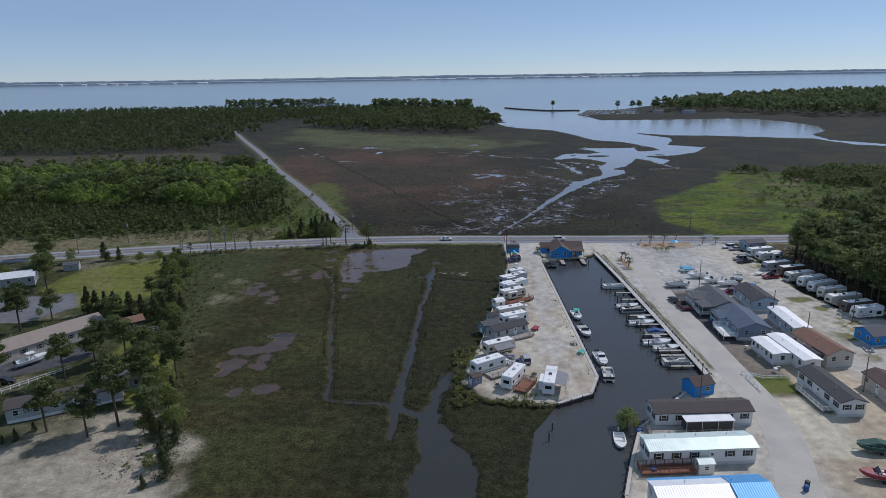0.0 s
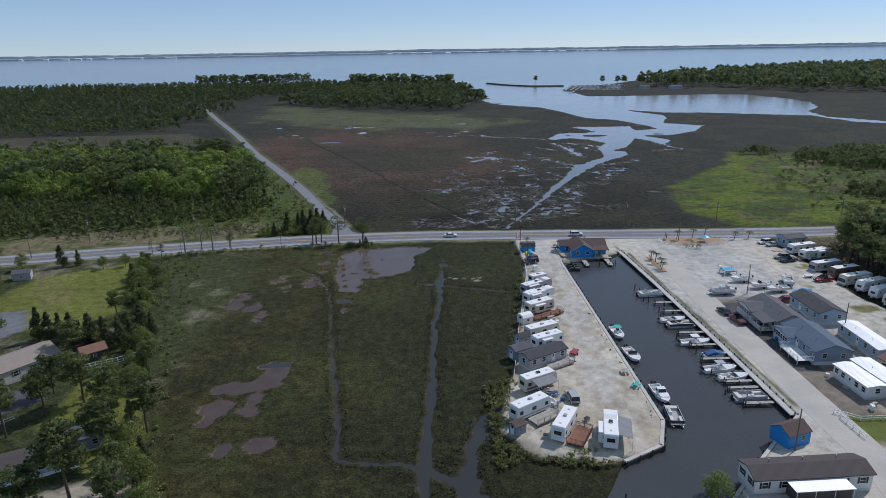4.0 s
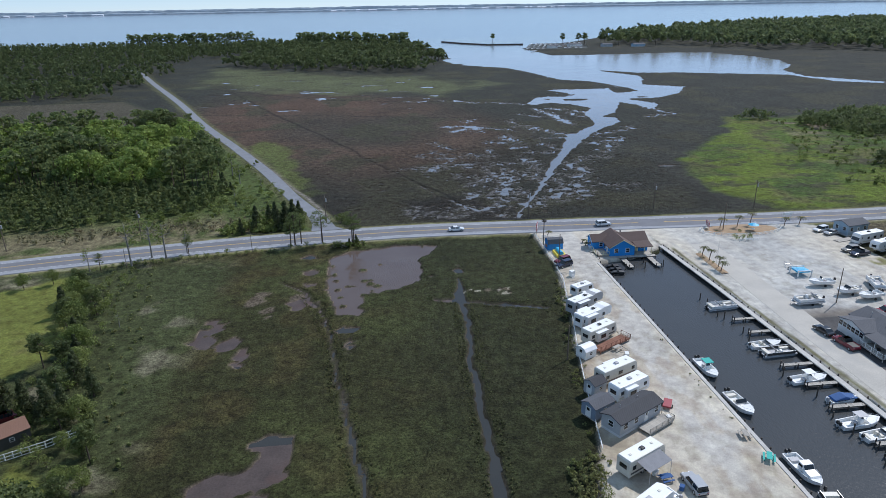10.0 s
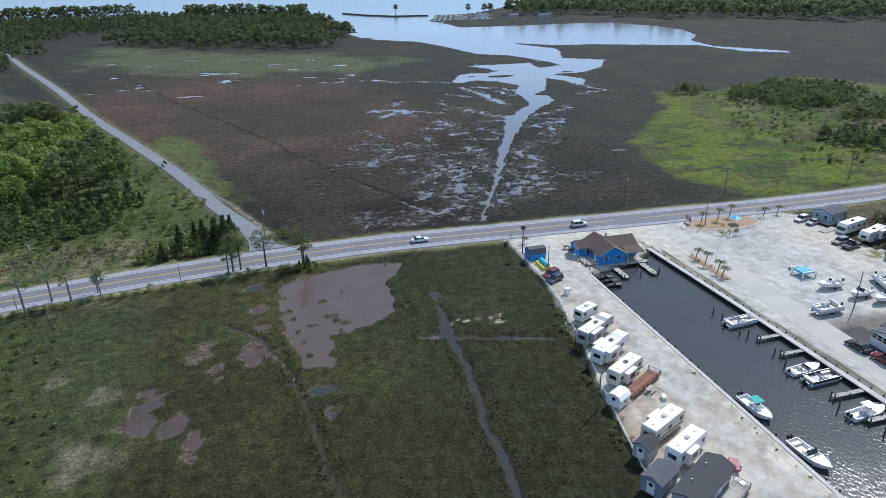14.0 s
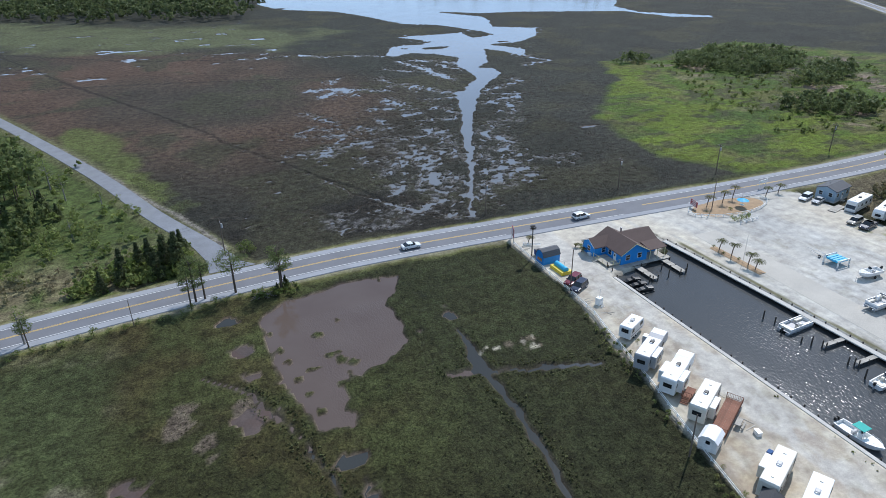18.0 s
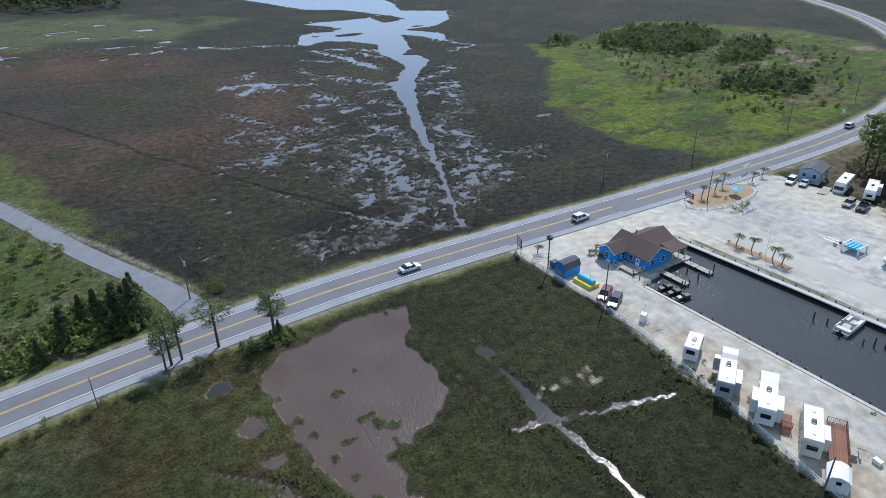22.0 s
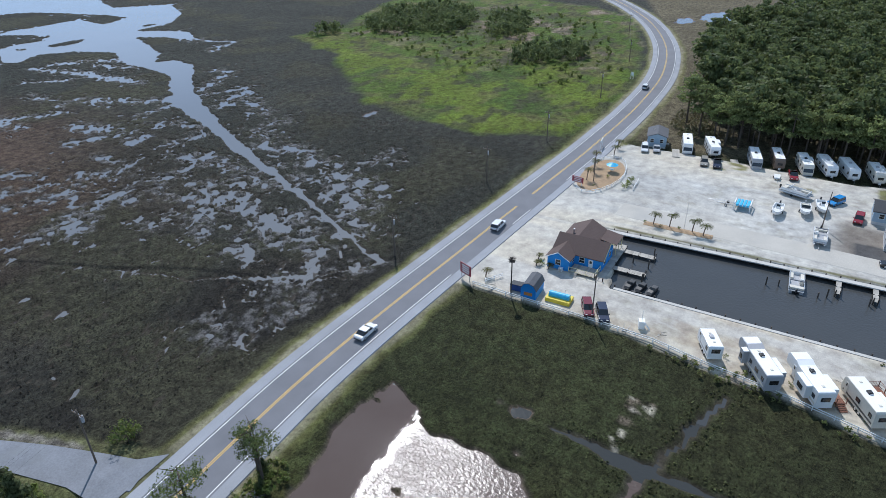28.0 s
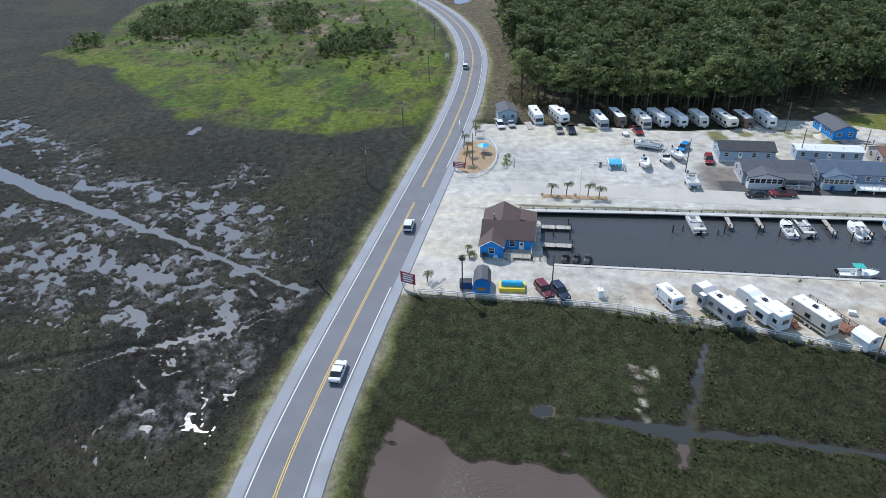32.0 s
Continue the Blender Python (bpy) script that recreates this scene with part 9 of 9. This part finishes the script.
for x, y, m, t in ((70.0, 164.6, BLUE_CANVAS, "dark blue"), (56.6, 91.4, BLUE_CANVAS, "dark blue"), (57.4, 92.6, BLACK, "black")):
    b = thing("wheelie_bin", at(x, y, 20), t + " wheeled rubbish bin by the lane", "bin")
    bx(b, "body", m, -0.3, 0.3, -0.3, 0.3, 0.05, 1.0, 0.04)
    bx(b, "lid", m, -0.33, 0.33, -0.33, 0.33, 1.0, 1.08, 0.03)
pile = mesh_ob("sand_pile", [(104.0 + r * 3.0 * math.cos(a) * (1 + 0.15 * math.sin(3 * a)), 155.6 + r * 2.2 * math.sin(a), 0.2 + 1.3 * max(0.0, 1 - r) ** 1.3) for r in (0.02, 0.25, 0.5, 0.75, 1.05) for a in np.linspace(0, 2 * math.pi, 18, endpoint=False)], [(i * 18 + k, i * 18 + (k + 1) % 18, (i + 1) * 18 + (k + 1) % 18, (i + 1) * 18 + k) for i in range(4) for k in range(18)], SAND_PILE, smooth=True)
tagged(pile, "heap of pale sand beside the blue cottage", "sand pile")
boat(100.6, 147.0, 75, 5.4, 2.0, "skiff", z=0.2, label="grey boat lying by the blue cottage", hull=GREY_PANEL)
boat(74.5, 102.4, 172, 6.4, 2.3, "bowrider", trailer_under=True, z=LOT_Z, hull=mat("green_hull", (0.03, 0.10, 0.07), 0.5), label="dark green covered boat on a trailer", cover=mat("green_canvas", (0.03, 0.09, 0.07), 0.8))
boat(69.8, 94.2, 165, 5.8, 2.2, "bowrider", trailer_under=True, z=LOT_Z, hull=SIGN_RED, label="red boat on a trailer by the lane")

# ---- moving traffic standing on the road ----
car(-2.0, 258.6, 0, "white", "sedan", "white car driving on the road", 0.48)
car(44.0, 256.4, 2, "white", "suv", "white car in the near lane of the road", 0.48)
car(168.0, 258.0, 5, "white", "suv", "white car on the far stretch of the road", 0.48)

# ---- houses in the south-west ----
ranch = mobile_home(-104.6, 155.4, 54, 26.0, 9.0, SHINGLE_TAN, SIDE_CREAM, "long tan-roofed ranch house among pines", 0.3, 3.0, 1.5, BROWN_PANEL, 7, 3, name="house")
sp = mobile_home(-80.6, 122.0, 27, 21.0, 5.2, SHINGLE_UMBER, SIDE_GREY, "long grey trailer home with a dark roof under pines", 0.6, 3.0, 0.7, None, 6, 2, skirt=WHITE_PAINT)
mobile_home(-73.5, 130.5, 27, 9.0, 5.0, SHINGLE_GREY, SIDE_SLATE, "grey outbuilding under the pines", 0.3, 2.6, 0.7, None, 3, 0, name="outbuilding")
wh = mobile_home(-147.0, 207.5, 25, 12.0, 8.0, METAL_WHITE, SIDE_GREY, "white-roofed house among trees", 0.4, 3.0, 1.2, None, 4, 1, name="house")
shed(-137.0, 223.5, 20, 5.0, 3.6, SIDE_GREY, SHINGLE_GREY, "grey garden shed with a white door on the lawn", 2.2, 0.8, door_m=WHITE_PAINT)
shed(-87.8, 166.2, 40, 5.4, 4.4, DARK_PANEL, SHINGLE_RUST, "dark shed with a rust-coloured roof behind cedars", 2.2, 1.1)
boat(-101.4, 143.4, 56, 7.0, 2.5, "console", top=WHITE, trailer_under=True, z=0.3, label="white centre-console boat on a trailer in the driveway")
car(-101.5, 132.8, 20, "black", "suv", "black car parked on the driveway")
car(-91.5, 172.0, 30, "maroon", "pickup", "dark truck parked behind the cedars")

# ---- single trees ----
pines = [tree("pine_tree", "pine", 12.0, 44, 60, 0.27, PINE, "tall loblolly pine with an open dark green crown", s, 12) for s in (3, 4, 5)]
row_pines = [tree("pine_tree", "pine", 15.0, 36, 54, 0.32, PINE_DARK, "tall bare-trunked pine behind the trailer row", s, 10) for s in (13, 14, 15)]
cedars = [tree("cedar_tree", "cone", 6.5, 44, 60, 0.17, CEDAR, "dark dense cedar with foliage to the ground", s, 6) for s in (6, 7)]
leafy = [tree("broadleaf_tree", "broad", 8.0, 40, 60, 0.18, SHRUB, "green broadleaf tree in spring leaf", s, 9) for s in (8, 9)]
BRUSH_PILE = (-37.4, 251.2, 0.0)
shrubs = [tree("shrub", "shrub", 2.2, 12, 26, 0.14, SHRUB, "low green shrub in rough grass", s, 4, None, "shrub") for s in (10, 11)]
small_pines = [tree("pine_tree", "pine", 6.0, 26, 60, 0.085, PINE, "small pine with sparse crown beside the road", s, 8) for s in (16, 17)]
bare = [tree("bare_tree", "pine", 6.0, 12, 22, 0.13, SHRUB, "nearly bare thin tree at the marsh edge", s, 12, DEADWOOD) for s in (18, 19)]
plant([(-75, 115, 0.95), (-68.6, 118.6, 0.85), (-74.6, 135, 0.9), (-84.8, 140.9, 1.0), (-101.2, 131.4, 0.9), (-117.8, 164.4, 0.95), (-114, 172.6, 0.8), (-66, 126, 0.9), (-132.7, 201.2, 0.9), (-136, 206, 0.8), (-140, 213, 0.9), (-63, 135, 0.8), (-88, 150, 0.8), (-61, 118, 0.85), (-58.5, 112, 0.8), (-150, 230, 1.0), (-160, 200, 1.1), (-108, 120, 1.0), (-128, 140, 1.0), (-120, 128, 1.0), (-93, 190, 0.7), (-95, 206, 0.7)], pines, 3)
plant([(-111.6, 178, 1.1), (-108.2, 176.5, 1.2), (-105.8, 177, 1.1), (-102.8, 176, 1.2), (-99.8, 175.4, 1.1), (-97, 175, 1.2), (-94.8, 174.8, 1.0), (-92.1, 174, 1.15), (-88.5, 173.6, 1.1), (-84, 172, 1.1), (-80.4, 170.2, 1.1), (-79.0, 178, 0.9), (-57, 109.6, 1.0), (-51.3, 101.8, 1.1), (-53.8, 106.5, 1.0), (-55.5, 113.5, 1.0), (-58.2, 272, 1.1), (-53.6, 275.4, 1.2), (-52.6, 270.8, 1.35), (-57.1, 268.5, 1.15), (-63.9, 269.5, 1.2), (-68.1, 266, 0.85), (-60.6, 274.5, 1.2), (-55.2, 272.6, 1.3), (-51.6, 278.6, 1.0), (-84.2, 320.7, 1.15), (-80.5, 316, 0.8), (-59.2, 124.3, 0.9), (-49.5, 97, 1.0), (-130.6, 234.4, 1.2), (-126, 236, 1.0), (-84.9, 107.9, 0.35), (-83, 108.8, 0.4), (-81.6, 112.2, 0.35), (-132.2, 181.5, 0.8), (-84, 184, 1.0), (-87.1, 192, 1.1), (-90, 199, 1.0), (-32.6, 252.4, 0.45), (-34.6, 250.9, 0.4)], cedars, 4)
plant([(-81.3, 178, 0.8), (-85, 186, 0.8), (-88, 196, 0.9), (-92, 204, 0.9), (-95, 212, 0.85), (-98.5, 220.6, 0.8), (-77, 168, 0.8), (-74, 160, 0.7), (-71, 152, 0.6), (-63, 128, 0.8), (-57, 118, 0.8), (-54, 112, 0.8), (-115.9, 231.5, 0.55), (-109.5, 233.3, 0.5), (-142, 232, 0.8), (-148, 222, 0.9), (-155, 214, 0.9), (-150, 196, 0.6), (-119, 175, 0.4), (33.6, 112.6, 0.85)], leafy, 5)
rngb = np.random.default_rng(29)
BELT = spline([(-47, 92), (-52, 103), (-57, 113), (-63, 128), (-70, 146), (-76, 164), (-82, 182), (-89, 200), (-95, 216), (-101, 231)], 3.6)
belt = [(x + rngb.uniform(-5.5, 2.0), y + rngb.uniform(-2, 2), rngb.uniform(0.5, 1.0)) for x, y in BELT]
plant(belt[0::3], pines, 31, 0.6, 0.9)
plant(belt[1::3], cedars, 32, 0.8, 1.2)
plant(belt[2::3], leafy, 33, 0.7, 1.0)
yard = [(-96, 124, 1.0), (-90, 128, 0.9), (-112, 136, 1.1), (-124, 152, 1.1), (-132, 160, 1.0), (-100, 116, 0.9), (-79, 112, 0.9), (-88, 134, 0.8), (-72, 140, 0.9), (-80, 146, 0.8), (-140, 176, 1.0), (-152, 186, 1.0), (-165, 222, 1.1), (-172, 206, 1.1), (-158, 240, 1.0), (-170, 232, 1.0), (-66, 114, 0.9), (-70, 110, 0.8), (-92, 165, 0.7), (-145, 150, 1.0)]
plant(yard, pines, 34, 1.05, 1.35)
rngs = np.random.default_rng(9)
edge = [(-72 + rngs.uniform(-4, 5), 126 + rngs.uniform(0, 60), rngs.uniform(0.5, 1.2)) for _ in range(28)]
edge = [(x - (y - 126) * 0.30, y, s) for x, y, s in edge] + [(-92 + rngs.uniform(-6, 6), 188 + rngs.uniform(0, 52), rngs.uniform(0.5, 1.2)) for _ in range(22)]
verge = [(-104 + 72 * u + rngs.uniform(-1, 1), 241 + 12.0 * u ** 0.6 + rngs.uniform(-1, 0.5), rngs.uniform(0.3, 0.7)) for u in np.linspace(0.02, 1, 34)]
west_edge = [(-88 + rngs.uniform(-34, 30), 280 + rngs.uniform(-6, 50), rngs.uniform(0.5, 1.3)) for _ in range(80)]
west_edge = [(x, y, s) for x, y, s in west_edge if x < -52 - (y - 290) * 0.36 and y > 274]
knoll_sh = [(150 + rngs.uniform(0, 90), 290 + rngs.uniform(0, 110), rngs.uniform(0.5, 1.3)) for _ in range(60)]
knoll_sh = [(x, y, s) for x, y, s in knoll_sh if y < 300 + (x - 120) * 1.0 and y > 275 + max(0, x - 200) * 0.5]
pen = [(3 + rngs.uniform(-3, 2.5), 126 + rngs.uniform(0, 18), rngs.uniform(0.3, 0.8)) for _ in range(16)] + [(12 + rngs.uniform(-2, 6), 123.5 + rngs.uniform(-1.5, 0.8), rngs.uniform(0.3, 0.6)) for _ in range(12)] + [(8.0 + 0.29 * (y - 155) - 1.2 + rngs.uniform(-1, 0.4), y, rngs.uniform(0.15, 0.4)) for y in np.linspace(146, 205, 13)]
isl_sh = [(-37.7, 273.2, 1.3), (-36.6, 274.0, 0.9), (-39.0, 274.6, 0.8), (77.8, 238.4, 0.7), (79.6, 238.0, 0.6), (81.6, 238.2, 0.8), (82.0, 244.0, 0.5), (75.5, 245.6, 0.3), (62, 221.6, 0.35), (61.2, 225.4, 0.3), (61.9, 229.0, 0.25), (34.0, 241.6, 0.5)]
plant(edge + verge + west_edge + knoll_sh + pen + isl_sh + [(188, 433, 1.2), (160, 330, 1.4), (164, 339, 1.1), (187, 337, 1.4)], shrubs, 6, group="shrubs")
plant([(x, y, 1.0) for x, y in ((122, 219), (120.5, 214), (122.5, 210), (119.6, 206), (121, 202), (122, 197.5), (120, 193), (123, 189), (120.5, 184.5), (122, 180), (121, 175.5), (123, 171), (126, 165), (124, 226), (128, 231), (134, 236), (121.5, 222.5), (131, 158), (119.4, 198.8), (119.0, 187.6))], row_pines, 7)
plant([(-50.5, 253.7, 1.88), (-48.7, 254.3, 1.44), (-42.6, 254.3, 1.94), (-51.6, 252.6, 1.38), (-33.7, 251.6, 1.88), (-33.3, 252.6, 1.50), (-79.8, 249.6, 0.99), (-68.3, 268.3, 0.55), (-60.9, 270.5, 0.66), (-56.4, 273.6, 0.88), (-52.6, 277.2, 0.99), (-100.9, 241.4, 0.99)], small_pines, 8)
plant([(-93.7, 244, 1.76), (-89.8, 249, 1.60), (-85.7, 248.2, 1.76), (-80.6, 251, 1.44), (-104, 242, 1.28), (-76, 300, 0.9), (-70, 320, 1.0), (-84.4, 339.9, 1.5), (-80, 331, 1.2), (-84, 206, 0.7)], bare, 9)
plant([(-119, 416, 1.1), (-122, 419, 1.25), (-125, 415, 1.2), (-128, 420, 1.3), (-131, 417, 1.2), (-134, 421, 1.25), (-137, 418, 1.3), (-140, 423, 1.2), (-143, 427, 1.25), (-126, 424, 1.1), (-133, 426, 1.2), (-121, 411, 1.1)], pines, 42)
woods("brush", spots([(-48.8, 268), (-50.5, 279), (-54, 284), (-61, 282), (-73, 273), (-74, 266.6), (-60, 267)], 1.7, 61), ["shrub", "cone"], SHRUB, "dense green thicket at the corner of the gravel road", 62, 1.2, 3.6, 6, 12, 0.16, False)
woods("brush", spots([(-54, 286), (-62, 308), (-78, 346), (-100, 398), (-118, 430), (-108, 388), (-88, 316), (-92, 296), (-108, 284), (-80, 279)], 5.2, 65, None, 26, 8), ["shrub", "shrub", "broad"], SHRUB, "mixed green bushes between the gravel road and the wood", 66, 0.6, 3.4, 6, 12, 0.15, False)
woods("brush", spots([(-56, 251), (-40, 250), (-31, 249.6), (-29, 252.4), (-40, 253.4), (-56, 253.6)], 1.3, 63), ["shrub"], SHRUB, "low scrub under the roadside pines", 64, 0.5, 1.5, 5, 9, 0.2, False)
rngd = np.random.default_rng(71)
bm = bmesh.new()
for _ in range(46):
    a, h = rngd.uniform(0, math.pi), rngd.uniform(0.2, 1.1)
    cx, cy, ln = rngd.uniform(-1.6, 1.6), rngd.uniform(-0.9, 0.9), rngd.uniform(0.6, 1.6)
    rod(bm, (cx - ln * math.cos(a), cy - 0.6 * ln * math.sin(a), h * rngd.uniform(0.1, 0.9)), (cx + ln * math.cos(a), cy + 0.6 * ln * math.sin(a), h), 0.05, 0.025, 5)
bmesh.ops.translate(bm, vec=(BRUSH_PILE), verts=bm.verts)
tagged(part("dead_branch_tangle", bm, DEADWOOD), "heap of dead grey branches beside the road", "branches")
reeds = np.concatenate([spots([(96 + 50, 242), (124, 236), (124, 222), (140, 228), (150, 238)], 1.6, 51), spots([(-130, 266), (-60, 272), (-66, 284), (-120, 278), (-150, 270)], 2.6, 52)])
woods("reed_bed", reeds, ["shrub"], REED, "dry tan reeds and brush", 53, 0.9, 1.7, 4, 6, 0.22, False)

woods("reed_bed", np.concatenate([spots([(-1, 118), (6, 121.5), (19, 119), (21, 121.5), (8, 124.5), (2.5, 131), (3, 142), (7, 150), (3, 152), (-0.5, 140), (-1.5, 128)], 0.9, 55), spots([(7.2, 157), (11.5, 180), (17.2, 208), (18.6, 218), (17.6, 218), (14.6, 200), (10.2, 180), (5.6, 157)], 1.5, 56)]), ["shrub"], REED_GREEN, "tall green marsh reeds along the fence and point", 57, 0.5, 1.1, 4, 7, 0.24, False)
woods("brush", spots([(-58, 100), (-64, 126), (-72, 150), (-80, 176), (-88, 200), (-96, 226), (-104, 240), (-86, 246), (-82, 226), (-78, 200), (-72, 178), (-64, 152), (-56, 128), (-46, 98)], 3.6, 58), ["shrub"], REED_GREEN, "rough green brush along the marsh edge", 59, 0.5, 1.5, 4, 8, 0.2, False)

# ---- the far marina ----
_first = boat(215, 1040, 20, 11.0, 3.6, "skiff", z=0.3, label="small white boat in the far marina")
rngm = np.random.default_rng(88)
for row in range(5):
    y0, x0 = 1088 + 30 * row, 216 + 9 * row
    pier = part("pier", box(bmesh.new(), x0 - 6, x0 + 92, y0 - 8.2, y0 - 6.4, -1.0, 0.6), OLD_WOOD)
    tagged(pier, "long pale pier of the far marina", "pier", "far piers")
    for k in range(11):
        if rngm.uniform() < 0.85:
            copy_thing(_first, pose(x0 + 8.4 * k + float(rngm.uniform(-1, 1)), y0 + float(rngm.uniform(-1, 1)), 0.2, 0, 0, 90 + float(rngm.uniform(-8, 8))))
for x, y, L, w in ((300, 1120, 22, SIDE_WHITE), (345, 1100, 16, SIDE_GREY), (255, 1090, 14, SIDE_WHITE), (390, 1085, 20, SIDE_BLUE)):
    mobile_home(x, y, float(rngm.uniform(0, 40)), L, 9, SHINGLE_GREY, w, "low building beside the far marina", 0.4, 3.6, 1.6, None, 3, 0, z=0.1, name="building")
jetty = thing("jetty", Matrix.Identity(4), "long dark timber jetty at the inlet", "jetty")
for a, b in (((112, 1340), (142, 1268)), ((142, 1268), (178, 1216)), ((178, 1216), (236, 1206))):
    d = Vector((b[0] - a[0], b[1] - a[1], 0))
    bm = box(bmesh.new(), 0, d.length, -1.6, 1.6, -1.5, 1.4, 0.1)
    bmesh.ops.transform(bm, matrix=Matrix.Translation((a[0], a[1], 0)) @ pose(0, 0, 0, 0, 0, math.degrees(math.atan2(d.y, d.x))), verts=bm.verts)
    part("wall_section", bm, DARK_WOOD, jetty)
plant([(206, 1330, 1.2), (318, 1160, 1.4), (334, 1175, 1.6), (352, 1150, 1.5), (372, 1120, 1.7), (362, 1160, 1.5), (395, 1102, 1.7), (340, 1195, 1.4), (300, 1190, 1.2), (405, 1120, 1.6), (420, 1090, 1.6), (60, 905, 1.1), (66, 930, 1.2), (50, 890, 1.3)], pines, 41)
